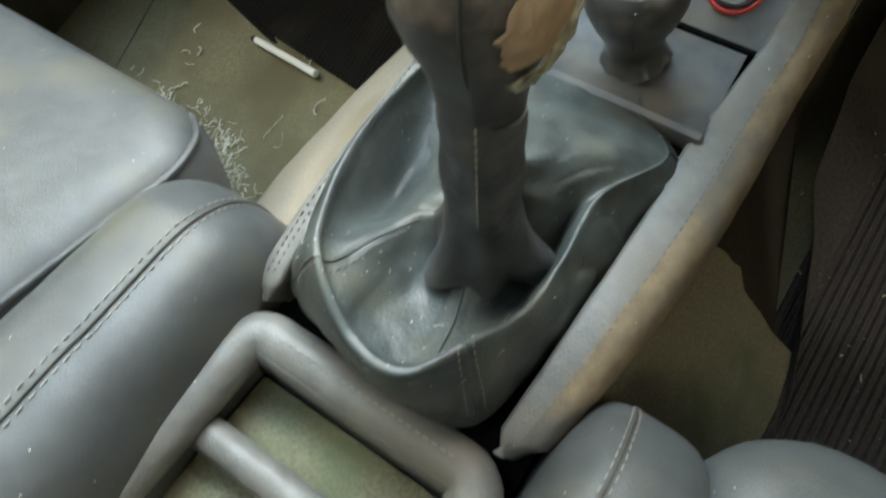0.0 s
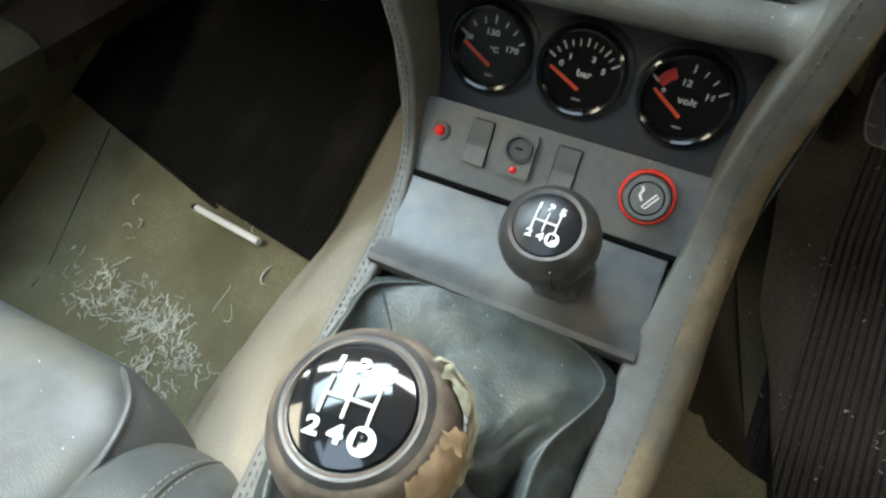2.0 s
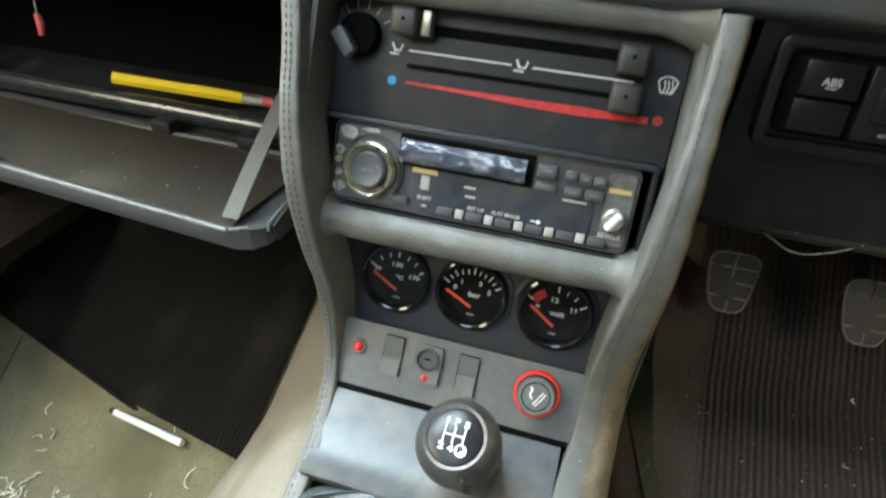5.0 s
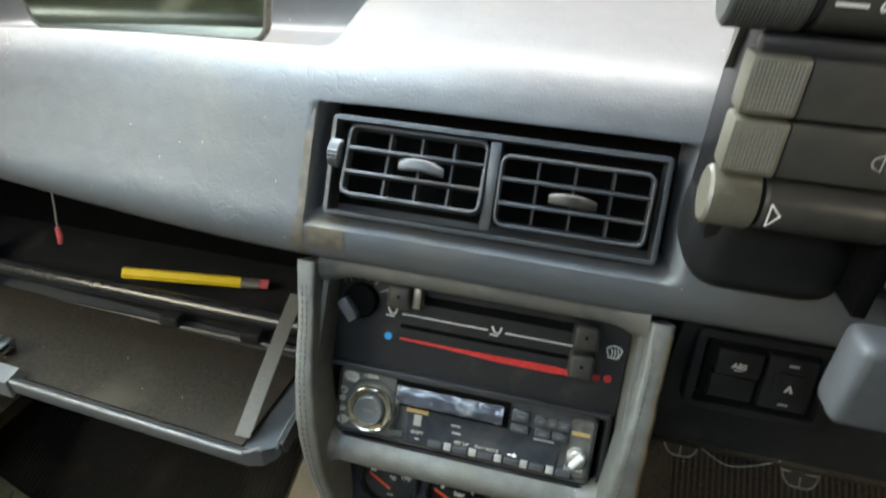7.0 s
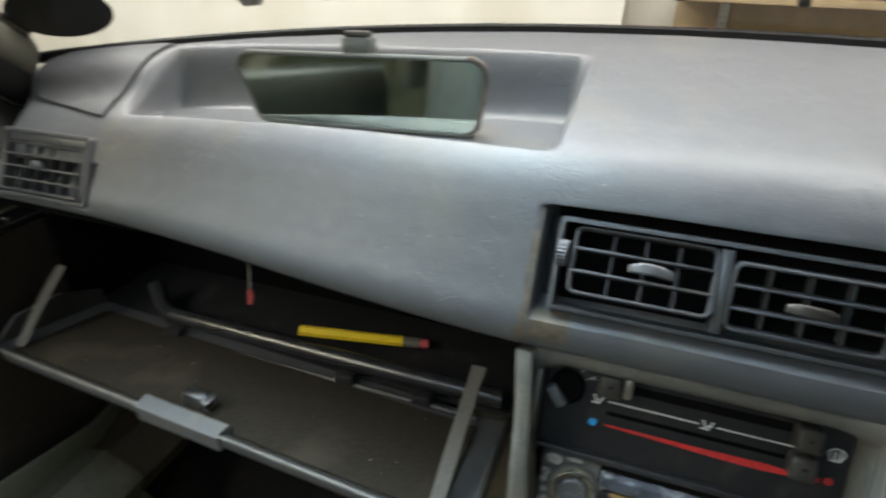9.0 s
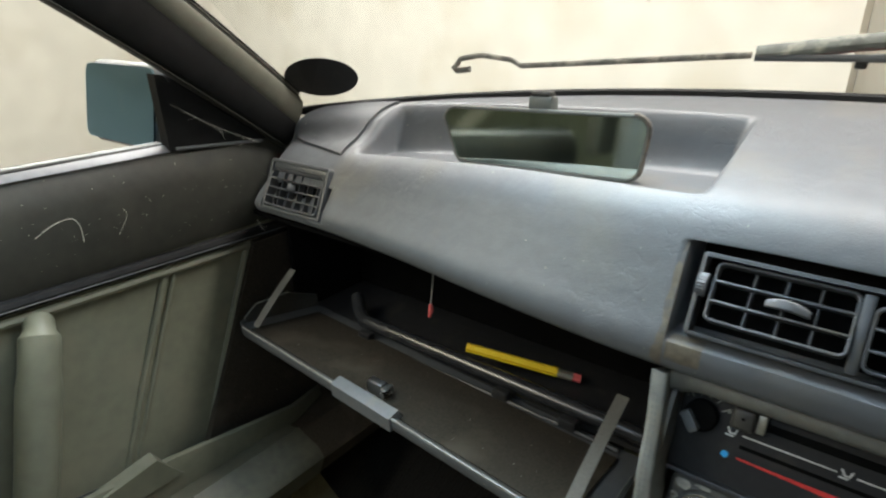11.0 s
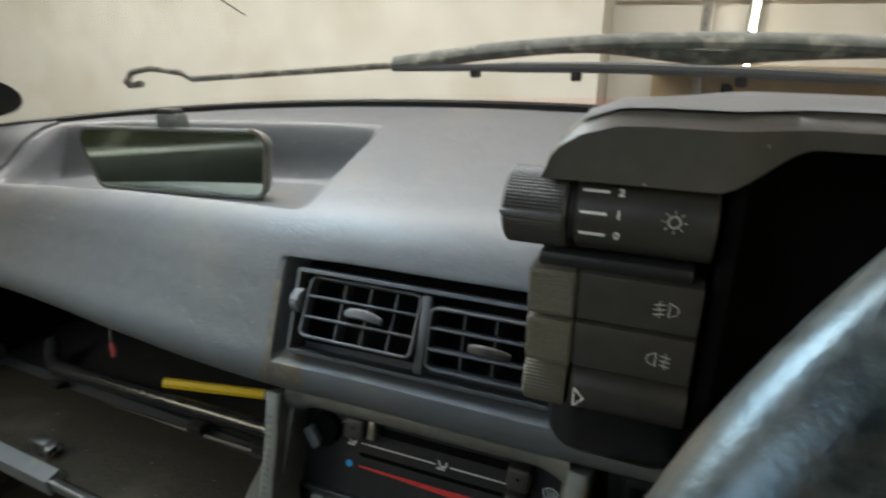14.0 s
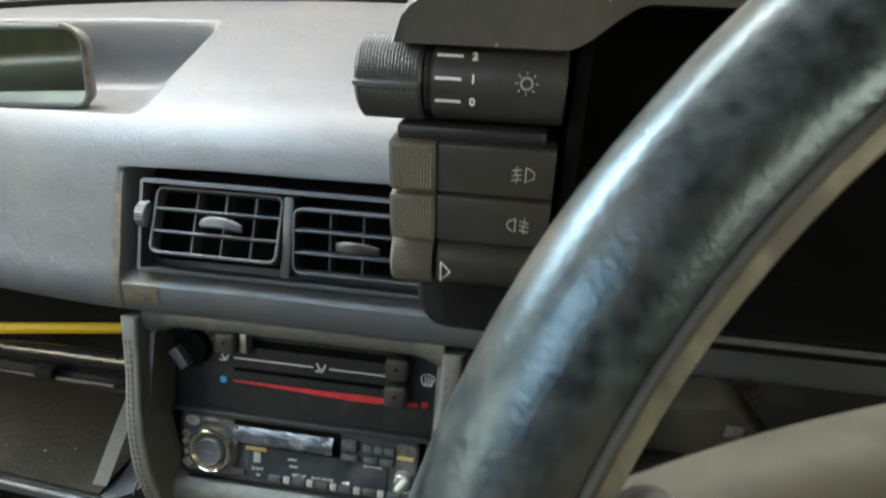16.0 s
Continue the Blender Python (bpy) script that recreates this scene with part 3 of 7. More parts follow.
def pillar(side):
    """The front roof post's inner trim, with its black rubber edge."""
    x = (lambda v: -0.765 + 0.125 * v) if side < 0 else (lambda v: 0.835 - 0.125 * v)
    foot, top, across = Vector((0, 0.165, 0.738)), Vector((0, -0.50, 1.093)), Vector((0, 0.47, 0.88))

    def axis(v, off, dx):
        return foot.lerp(top, v) + off * across + Vector((x(v) - side * dx, 0.006 * math.sin(math.pi * v), 0.010 * math.sin(math.pi * v)))

    def band(name, lo, hi, dx, thick, mat, parent, label):
        """A rounded strip along the post between two distances from its middle line."""
        bm = bmesh.new()
        rings = []
        for i in range(17):
            v = i / 16
            a, b = lo(min(v, 0.5)), hi(min(v, 0.5))
            c, w = axis(v, (a + b) / 2, dx), (b - a) / 2
            rings.append([c + Vector((-side * thick * math.cos(q), 0, 0)) + w * math.sin(q) * across for q in (2 * math.pi * k / 16 for k in range(16))])
        loft(bm, rings)
        return part(name, bm, mat, parent, label)

    post = band("trim_pillar_left" if side < 0 else "trim_pillar_right", lambda v: -0.034 + 0.105 * v, lambda v: 0.0105 + 0.077 * v, 0.008, 0.013, PILLAR, None, "")
    tagged(post, "dark olive-grey vinyl trim on the windscreen pillar", "pillar", kind="structure")
    band("door_gasket", lambda v: -0.066 + 0.052 * v, lambda v: -0.012 + 0.105 * v, 0.003, 0.015, SEAL, post, "black rubber edge")
    band("gasket_lip", lambda v: -0.068 + 0.052 * v, lambda v: -0.064 + 0.052 * v, 0.004, 0.010, DOORTOP, post, "thin shiny lip of the gasket")
    band("windscreen_gasket", lambda v: 0.0085 + 0.077 * v, lambda v: 0.0150 + 0.077 * v, -0.002, 0.010, SEAL, post, "black rubber edge")
    band("screen_bead", lambda v: 0.0155 + 0.077 * v, lambda v: 0.0190 + 0.077 * v, -0.004, 0.009, HEADLINER, post, "dusty brown bead")
    band("outer_bead", lambda v: 0.0195 + 0.077 * v, lambda v: 0.0225 + 0.077 * v, -0.006, 0.010, SEAL, post, "black rubber edge")


pillar(-1)
pillar(1)

# ---- floor ----


def floor_height(x, y):
    """Flat under the seats, sloping up to the toe board ahead, and up the tunnel's flank in the middle."""
    base = 0.016 + 0.44 * max(0.0, y + 0.109) + 0.35 * max(0, y - 0.22)
    if x < 0:
        base += 0.24 * max(0, min(x, -0.22) + 0.45) * smooth(-0.25, -0.04, y)
    return base


bm = bmesh.new()
sheet(bm, 60, 60, lambda u, v: Vector((-0.80 + 1.66 * u, -1.75 + 2.25 * v, floor_height(-0.8 + 1.66 * u, -1.75 + 2.25 * v) + 0.003 * noise.noise(Vector((u * 20, v * 30, 3))))))
tagged(part("floor", bm, CARPET), "worn olive carpet on the car floor, dusty with lint", "carpet", kind="structure")
tagged(wall_block("wall_firewall", (-0.8, 0.47, -0.05), (0.86, 0.50, 0.65), FELT, "dark felt-covered bulkhead behind the dashboard"), category="bulkhead")
tagged(wall_block("wall_under_left", (-0.83, -1.75, -0.1), (-0.80, 0.5, 0.25), FELT, "dark lower side of the passenger footwell"), category="trim")
tagged(wall_block("wall_under_right", (0.86, -1.75, -0.1), (0.89, 0.5, 0.7), DOORCARD, "olive trimmed lower side of the driver footwell"), category="trim")




def left_flank(u, v):
    """From under the console's edge down to the passenger floor, a soft bulge of carpet."""
    y = -1.0 + 1.35 * u
    xo = 0.300 - 0.055 * smooth(-0.16, 0.06, y)
    top = 0.222 + 0.08 * smooth(-0.34, -0.05, y)
    low = floor_height(-xo, y) - 0.004
    x = 0.100 + (xo - 0.100) * v
    z = low + (top - low) * (1 - v**1.35)
    return Vector((-x, y, z + 0.002 * noise.noise(Vector((x * 40, y * 40, z * 40)))))


def right_flank(u, v):
    """The driver's side: its front end is cut in a curve."""
    y = -1.0 + float(np.interp(v, [0, 0.25, 0.45, 0.7, 0.9, 1], [1.06, 0.985, 0.964, 0.972, 0.982, 0.970])) * u
    top = 0.235
    low = floor_height(0.2, y) - 0.004
    x = 0.078 + 0.168 * v
    z = low + 0.05 * (1 - v) + (top - low - 0.05) * (1 - v**0.8)
    return Vector((x, y, z + 0.002 * noise.noise(Vector((x * 40, y * 40, z * 40)))))


for shape, name in ((left_flank, "floor_tunnel_left"), (right_flank, "floor_tunnel_right")):
    bm = bmesh.new()
    sheet(bm, 90, 24, shape)
    tagged(part(name, bm, TUNNEL if shape is left_flank else FLANK), "beige carpet over the flank of the gearbox tunnel", "carpet", kind="structure")
bm = bmesh.new()


def shade_flank(u, v):
    """Dark foot of the tunnel, spread on to the floor as painted shade beside the driver's mat."""
    y = -0.15 + 0.64 * u
    reach = 0.130 + (max(0.130, 0.157 + 0.36 * (0.128 - y)) - 0.130) * smooth(-0.085, -0.015, y)
    foot = floor_height(reach, y) + 0.010
    return Vector((0.080 + (reach - 0.080) * v, y, 0.30 - (0.30 - foot) * v**0.7))


sheet(bm, 60, 12, shade_flank)
tagged(part("floor_tunnel_shade", bm, FELT), "dark flank of the tunnel, spread to stand for shade in the driver footwell", "trim", kind="structure")
for nm, x in (("wall_side_left", -0.80), ("wall_side_right", 0.83)):
    tagged(wall_block(nm, (x - 0.02, 0.14, -0.1), (x + 0.02, 0.5, 0.680), FELT, "dark side of the footwell ahead of the door"), category="trim")


def ribbed_mat(name, x0, x1, y0, y1, label, look_of=RUBBER, lift=0.006, ridges=0.0010, pitch=0.0065, skew=0.0):
    mat = thing(name, Matrix.Translation(((x0 + x1) / 2, (y0 + y1) / 2, 0)), label, "floor mat")
    cx, cy = (x0 + x1) / 2, (y0 + y1) / 2
    bm = bmesh.new()
    nv = 36
    rows = []
    n = int((x1 - x0) / pitch) * 4
    for i in range(n + 1):
        x = x0 + (x1 - x0) * i / n
        ridge = (0.0, ridges, ridges, 0.0)[i % 4]
        rows.append([bm.verts.new((x - cx, y - cy, floor_height(x, y) + lift + ridge)) for y in (y0 + skew * (x - x0) + (y1 - y0 - skew * (x - x0)) * j / nv for j in range(nv + 1))])
    join_rings(bm, rows, False)
    part("ribbed_face", bm, look_of, mat, smooth=0)
    bm = bmesh.new()
    pts = [(x0, y0), (x1, y0 + skew * (x1 - x0)), (x1, y1), (x0, y1)]
    loop = [Vector((a + (c - a) * k / 12 - cx, b + (d - b) * k / 12 - cy, floor_height(0, b + (d - b) * k / 12) + lift - 0.001)) for (a, b), (c, d) in zip(pts, pts[1:] + pts[:1]) for k in range(12)]
    tube(bm, loop, 0.004, 6, closed=True)
    part("edge", bm, look_of, mat)
    return mat


# Mat reaches to the sill, over carpet that only lies in shade.
ribbed_mat("floor_mat", -0.715, -0.246, 0.099, 0.44, "ribbed rubber mat in the passenger footwell, blackened and widened for its shade", skew=-0.24)
driver_mat = ribbed_mat("floor_mat", 0.205, 0.75, -0.20, 0.40, "dark brown ribbed rubber mat littered with lint in the driver footwell", DRIVERMAT, ridges=0.0034, pitch=0.0074)


def curled_edge(u, v):
    """The mat's plain border, bent up along the tunnel."""
    y = -0.10 + 0.42 * u
    near = float(np.interp(y, [-0.10, -0.05, 0.0, 0.05, 0.10, 0.20, 0.32], [0.246, 0.240, 0.214, 0.192, 0.170, 0.158, 0.155]))
    x = near + (0.222 + 0.02 * smooth(0.0, -0.1, y) - near) * v
    rise = 0.040 * smooth(-0.09, 0.05, y) * (1 - v) ** 1.8 + 0.004 * noise.noise(Vector((u * 9, v * 3, 2))) * (1 - v)
    return Vector((x - 0.4775, y - 0.10, floor_height(x, y) + 0.0085 + rise))


part("curled_edge", sheet(bmesh.new(), 40, 12, curled_edge), DRIVERMAT, driver_mat, "plain border bent up along the tunnel", smooth=60)

# ---- dashboard ----
PROFILE = [(0.060, 0.600), (0.02, 0.604), (-0.002, 0.611), (-0.009, 0.622), (-0.008, 0.638), (0.002, 0.662), (0.013, 0.688), (0.024, 0.712), (0.036, 0.729), (0.055, 0.742), (0.085, 0.752), (0.13, 0.764), (0.19, 0.780), (0.225, 0.788), (0.26, 0.790), (0.275, 0.780)]
DASH_LINE = spline([(0, a, b) for a, b in PROFILE], 170)


def wraps(x):
    """How far the dash front lies ahead towards the doors."""
    return 0.05 * smooth(-0.08, -0.66, -abs(x + 0.016) * 1.0) if x > 0 else 0.05 * smooth(0.10, 0.64, -x)


def inside(v, a, b, soft):
    return smooth(a - soft, a, v) * (1 - smooth(b, b + soft, v))


def dash_point(x, k):
    q = DASH_LINE[k]
    y, z = q.y, q.z
    high = smooth(0.60, 0.735, z)
    far = smooth(0.03, 0.24, y) if z > 0.70 else 0.0
    y2 = y + (wraps(x) if x < 0 else 0.0) * (1 - far) - 0.085 * ((x - 0.02) / 0.78) ** 2 * far
    z2 = z + crown(x) * high
    if z > 0.70:
        lip = 0.054 + 0.9 * (wraps(x) if x < 0 else 0)
        floor_z = 0.733 + crown(x) - 0.004
        m = inside(x, -0.556, -0.143, 0.012) * smooth(lip - 0.004, lip + 0.012, y2)
        want = floor_z + (z2 - floor_z) * smooth(0.158, 0.192, y2)
        z2 += (min(want, z2) - z2) * m
    if 0.61 < z < 0.735:
        y2 += 0.034 * inside(x, -0.1285, 0.0935, 0.0035) * smooth(0.6385, 0.6415, z) * (1 - smooth(0.7085, 0.7125, z))
        y2 += 0.016 * inside(x, -0.699, -0.581, 0.004) * inside(z, 0.628, 0.688, 0.003)
    wobble = 0.0006 * noise.noise(Vector((x * 9, y * 20, z * 14)))
    end = smooth(-0.700, -0.752, x)
    return Vector((x, y2 + wobble + 0.03 * end**2, z2 + wobble - 0.004 * end))


dashboard = thing("dashboard", Matrix(), "padded grey vinyl dashboard with a tray in its top", "dashboard")
bm = bmesh.new()
rows = [[bm.verts.new(dash_point(-0.752 + 1.59 * i / 420, k)) for k in range(len(DASH_LINE))] for i in range(421)]
join_rings(bm, rows, False)
for row in (rows[0], rows[-1]):
    bm.faces.new(row)
part("pad", bm, DASH, dashboard, smooth=60)



def top_height(x, y):
    best = min(range(80, len(DASH_LINE)), key=lambda k: abs(dash_point(x, k).y - y))
    return dash_point(x, best).z


def cover_point(u, v, lift=0.0035):
    p = Vector((-0.712, 0.118)).lerp(Vector((-0.590, 0.092)), u).lerp(Vector((-0.705, 0.196)).lerp(Vector((-0.574, 0.190)), u), v)
    return Vector((p.x, p.y, top_height(p.x, p.y) + lift))


bm = bmesh.new()
sheet(bm, 24, 24, lambda u, v: cover_point(min(1, max(0, u * 24 - 1) / 22), min(1, max(0, v * 24 - 1) / 22), 0.0035 if 0 < u < 1 and 0 < v < 1 else -0.004))
part("speaker_cover", bm, COVER, dashboard, "flat dark grey speaker cover")


def louvre(parent, w, h, bars, fins, mat, lever_at, lever_mat, at=(0.0, 0.0), tip=0.0, lever_w=0.028):
    """A vent's inner unit in local xy: rounded ladder of bars, fins behind them and a curved lever in front."""
    unit = part("louvre_frame", rim(bmesh.new(), w, h, 0.006, 0.0021, 0.010, z=0.004, soft=0.0009), mat, parent)
    unit.location.x, unit.location.y = at
    unit.rotation_euler.x = radians(tip)
    for k in range(bars):
        y = h * ((k + 1) / (bars + 1) - 0.5)
        part("slat", block(bmesh.new(), w - 0.0030, 0.0019, 0.0095, 0, y, -0.0008, r=0.0009), mat, unit)
    for x in fins:
        part("fin", block(bmesh.new(), 0.0013, h - 0.004, 0.0110, x, 0, -0.0105), mat, unit)
    if lever_at:
        bm = bmesh.new()
        rings = []
        for i in range(11):
            v = i / 10 * 2 - 1
            c = Vector((lever_at[0] + lever_w / 2 * v, lever_at[1] + 0.0012 - 0.0016 * v * v - 0.0006 * v, 0.0075 + 0.0045 * (1 - v * v)))
            k = 1 - 0.35 * abs(v) ** 4
            rings.append([c + Vector((0, k * 0.0036 * math.copysign(abs(math.sin(a)) ** 0.6, math.sin(a)), 0.0020 * math.copysign(abs(math.cos(a)) ** 0.6, math.cos(a)))) for a in (2 * math.pi * j / 10 for j in range(10))])
        loft(bm, rings)
        part("lever", bm, lever_mat, unit)
    return unit


vent = thing("air_vent", face_at(-0.0165, 0.0125, 0.6745, 24), "twin grey plastic air vent in the middle of the dashboard", "air vent")
part("frame", rim(bmesh.new(), 0.2075, 0.0635, 0.0035, 0.0082, 0.020, x=-0.0005, y=-0.0012, z=0.003, soft=0.0016), VENT, vent)
# Flat near-black plate paints the duct's shade behind frame and louvres.
part("duct_shade", block(bmesh.new(), 0.219, 0.088, 0.002, 0, 0.003, -0.024), DARK, vent, "near-black plate standing for shade in the duct")
part("divider", block(bmesh.new(), 0.0072, 0.054, 0.016, 0.0008, -0.001, -0.0052, r=0.0018), VENT, vent)
louvre(vent, 0.0900, 0.0455, 2, (-0.0195, 0.0015, 0.0225), VENT, (0.0060, -0.0008), VENT, at=(-0.0482, 0.0030), tip=-10)
louvre(vent, 0.0905, 0.0440, 2, (-0.0225, 0.0, 0.0225), VENT, (0.0, -0.0005), SATIN, at=(0.0502, -0.0020), tip=6)
bm = bmesh.new()
wheel_at = Matrix.Translation((-0.0995, 0.006, 0.0005)) @ Matrix.Rotation(radians(90), 4, "Y")
loft(bm, [[wheel_at @ Vector(((r + g * (k % 2)) * math.cos(math.pi * k / 22), (r + g * (k % 2)) * math.sin(math.pi * k / 22), z)) for k in range(44)] for r, g, z in ((0.0080, 0, -0.0036), (0.0084, 0.0006, -0.0031), (0.0084, 0.0006, 0.0031), (0.0080, 0, 0.0036))])
part("thumbwheel", bm, VENT, vent, "ribbed grey thumbwheel")

left_vent = thing("air_vent", face_at(-0.640, 0.0545, 0.6530, 24, 2), "small grey plastic air vent at the end of the dashboard", "air vent")
part("frame", rim(bmesh.new(), 0.112, 0.070, 0.005, 0.0055, 0.014, z=0.003, soft=0.0016), VENT, left_vent)
# Same near-black plate for the shade in the end vent.
part("duct_shade", block(bmesh.new(), 0.104, 0.062, 0.002, 0, 0, -0.016), DARK, left_vent, "near-black plate standing for shade in the duct")
part("upper_lip", block(bmesh.new(), 0.101, 0.009, 0.008, 0, 0.0270, -0.004, r=0.001), VENT, left_vent)
louvre(left_vent, 0.101, 0.050, 3, (-0.034, -0.017, 0.0, 0.017, 0.034), VENT, (0.0, 0.003), VENT, at=(0.0, -0.0035), tip=-4, lever_w=0.010)

bm = bmesh.new()
rows = [k for k in range(len(DASH_LINE)) if 0.612 < DASH_LINE[k].z < 0.712 and DASH_LINE[k].y < 0.06]
made = []
for j in range(9):
    line = []
    for i, k in enumerate(rows):
        v = i / (len(rows) - 1)
        w = 0.0055 + 0.0045 * smooth(0.45, 0.1, v) + 0.0026 * noise.noise(Vector((v * 9, 3, 1)))
        x = -0.1320 - w * j / 8 * min(1.0, 6 * v, 6 * (1 - v))
        line.append(bm.verts.new(dash_point(x, k) + Vector((0, -0.0006, 0.0003))))
    made.append(line)
join_rings(bm, made, False)
part("scuffed_edge", bm, EDGEWEAR, dashboard, "brown scuffed edge beside the vent")
bm = bmesh.new()
low = [k for k in range(len(DASH_LINE)) if 0.622 < DASH_LINE[k].z < 0.640 and DASH_LINE[k].y < 0.02]
made = [[bm.verts.new(dash_point(x, k) + Vector((0, -0.0005, 0.0002))) for k in low] for x in (-0.1300 + 0.0020 * i for i in range(14))]
join_rings(bm, made, False)
part("scuffed_corner", bm, EDGEWEAR, dashboard, "brown scuffed corner under the vent")

# ---- heater controls and radio ----
FASCIA = face_at(-0.016, 0.004, 0.55, 20)
heater = thing("heater_control_panel", FASCIA, "black heater panel with sliders and red and blue marks", "heater control")
part("plate", plate(bmesh.new(), 0.206, 0.100, 0.002, 0.003, y=0.022), BLACK, heater)
part("upper_slot", block(bmesh.new(), 0.135, 0.006, 0.0015, 0.013, 0.031, 0.0005), DARK, heater)
part("lower_slot", block(bmesh.new(), 0.126, 0.0028, 0.0012, 0.010, 0.0095, 0.0003), DARK, heater)
part("guide_line", block(bmesh.new(), 0.062, 0.0008, 0.0004, -0.022, 0.0182, 0.0004), WHITE, heater)
part("guide_line", block(bmesh.new(), 0.056, 0.0008, 0.0004, 0.049, 0.0182, 0.0004), WHITE, heater)
bm = bmesh.new()
under = [(-0.053, -0.0006), (-0.02, -0.0016), (0.02, -0.0034), (0.052, -0.0040), (0.070, -0.0030), (0.0885, -0.0026)]
over = [(0.0885, 0.0012), (0.070, 0.0005), (0.052, 0.0014), (0.02, 0.0008), (-0.02, 0.0006), (-0.053, 0.0006)]
loft(bm, [[Vector((a, b, h)) for a, b in under + over] for h in (0.0, 0.0006)])
part("heat_wedge", bm, RED, heater, "red heat scale")
for x, m_, nm in ((-0.0615, BLUE, "cold_mark"), (0.0935, RED, "hot_mark")):
    part(nm, lathe(bmesh.new(), [(0.0027, 0.0), (0.0027, 0.0006)], 20, Matrix.Translation((x, 0, 0))), m_, heater)
for x, y in ((-0.0535, 0.0335), (0.0740, 0.0290), (0.0740, 0.0090)):
    knob = part("slider_knob", block(bmesh.new(), 0.0165, 0.0165, 0.016, x, y, 0.008, r=0.003, seg=3), SATIN, heater)
    part("mark", lathe(bmesh.new(), [(0.0011, 0), (0.0011, 0.0008)], 10, Matrix.Translation((x, y + 0.001, 0.0158))), DARK, knob)
part("slider_stem", block(bmesh.new(), 0.006, 0.014, 0.012, -0.0415, 0.0335, 0.005, r=0.001), BRASS, heater)
fan = part("fan_knob", lathe(bmesh.new(), [(0.0125, 0), (0.0125, 0.006), (0.0115, 0.0075)], 28, Matrix.Translation((-0.0835, 0.0235, 0))), DARK, heater)
part("grip", block(bmesh.new(), 0.0080, 0.0165, 0.010, 0, 0, 0.010, r=0.0012, m=Matrix.Translation((-0.0895, 0.0180, 0)) @ Matrix.Rotation(radians(40), 4, "Z")), PLASTIC, fan, "grey grip bar")
for word, x, y in (("1", -0.0975, 0.0350), ("2", -0.0655, 0.0330)):
    text("numeral", word, 0.0042, heater, x, y, 0.0004, DIMWHITE)


for a in (128, 104, 80, 56, 30):
    part("tick", block(bmesh.new(), 0.0050, 0.0008, 0.0004, 0.0172, 0, 0.0004, m=Matrix.Translation((-0.0835, 0.0235, 0)) @ Matrix.Rotation(radians(a), 4, "Z")), DIMWHITE, heater)


def seat_symbol(x, y):
    bm = bmesh.new()
    tube(bm, [(x - 0.003, y + 0.003, 0.0005), (x - 0.001, y - 0.001, 0.0005), (x + 0.0025, y - 0.001, 0.0005), (x + 0.0035, y + 0.0028, 0.0005)], 0.0007, 5)
    tube(bm, [(x - 0.004, y - 0.003, 0.0005), (x + 0.002, y - 0.003, 0.0005)], 0.0006, 5)
    part("air_symbol", bm, WHITE, heater)


seat_symbol(-0.0605, 0.0185)
seat_symbol(0.0145, 0.0185)
bm = bmesh.new()
tube(bm, [Vector((0.0945 + 0.0055 * math.cos(a), 0.019 + 0.0045 * math.sin(a), 0.0005)) for a in (radians(20 + 140 * i / 8) for i in range(9))], 0.0005, 5)
tube(bm, [(0.0895, 0.0205, 0.0005), (0.0915, 0.0150, 0.0005), (0.0975, 0.0150, 0.0005), (0.0995, 0.0205, 0.0005)], 0.0005, 5)
for dx in (-0.002, 0, 0.002):
    tube(bm, [(0.0945 + dx, 0.0155, 0.0005), (0.0955 + dx, 0.018, 0.0005), (0.0945 + dx, 0.0215, 0.0005)], 0.0004, 5, 6)
part("defrost_symbol", bm, WHITE, heater)

radio = thing("car_radio", FASCIA @ Matrix.Translation((0, -0.0515, 0.002)), "black cassette car radio with worn silver knob and small buttons", "car radio")
part("surround", rim(bmesh.new(), 0.2025, 0.0590, 0.004, 0.0085, 0.020, y=-0.0010, z=0.0050, soft=0.0022), BLACK, radio, "black plastic mounting frame")
part("face", plate(bmesh.new(), 0.1835, 0.0485, 0.004, 0.012, y=-0.0005, z=0.001), RADIOFACE, radio)
part("inner_edge", rim(bmesh.new(), 0.1855, 0.0500, 0.005, 0.0014, 0.010, y=-0.0007, z=0.0034, soft=0.0005), SATIN, radio, "thin dark edge round the face")
part("display_window", plate(bmesh.new(), 0.108, 0.0300, 0.003, 0.0008, 0.0155, -0.0085, 0.0022), GLOSSWINDOW, radio, "glossy dark display window")
part("end_plate", plate(bmesh.new(), 0.0150, 0.0420, 0.003, 0.0008, 0.0830, -0.0005, 0.0024), FACEGREY, radio, "grey end of the face")
part("left_plate", plate(bmesh.new(), 0.0420, 0.0455, 0.004, 0.0008, -0.0695, -0.0005, 0.0024), FACEGREY, radio, "worn grey end of the face")
part("knob_well", tube(bmesh.new(), [Vector((-0.0665 + 0.0205 * math.cos(radians(a)), -0.0030 + 0.0205 * math.sin(radians(a)), 0.0026)) for a in range(-40, 141, 12)], 0.0008, 6), SATIN, radio, "curved edge round the volume knob")
ring = part("volume_knob", lathe(bmesh.new(), [(0.0172, 0.002), (0.0172, 0.0055), (0.0164, 0.0080), (0.0154, 0.0084), (0.0112, 0.0046)], 44, Matrix.Translation((-0.0668, -0.003, 0)), cap=False), DISH, radio, "worn gold-grey volume dish")
part("rim", tube(bmesh.new(), [Vector((-0.0668 + 0.0163 * math.cos(2 * math.pi * i / 44), -0.003 + 0.0163 * math.sin(2 * math.pi * i / 44), 0.0080)) for i in range(44)], 0.0009, 8, closed=True), CHROME, ring, "bright worn rim")
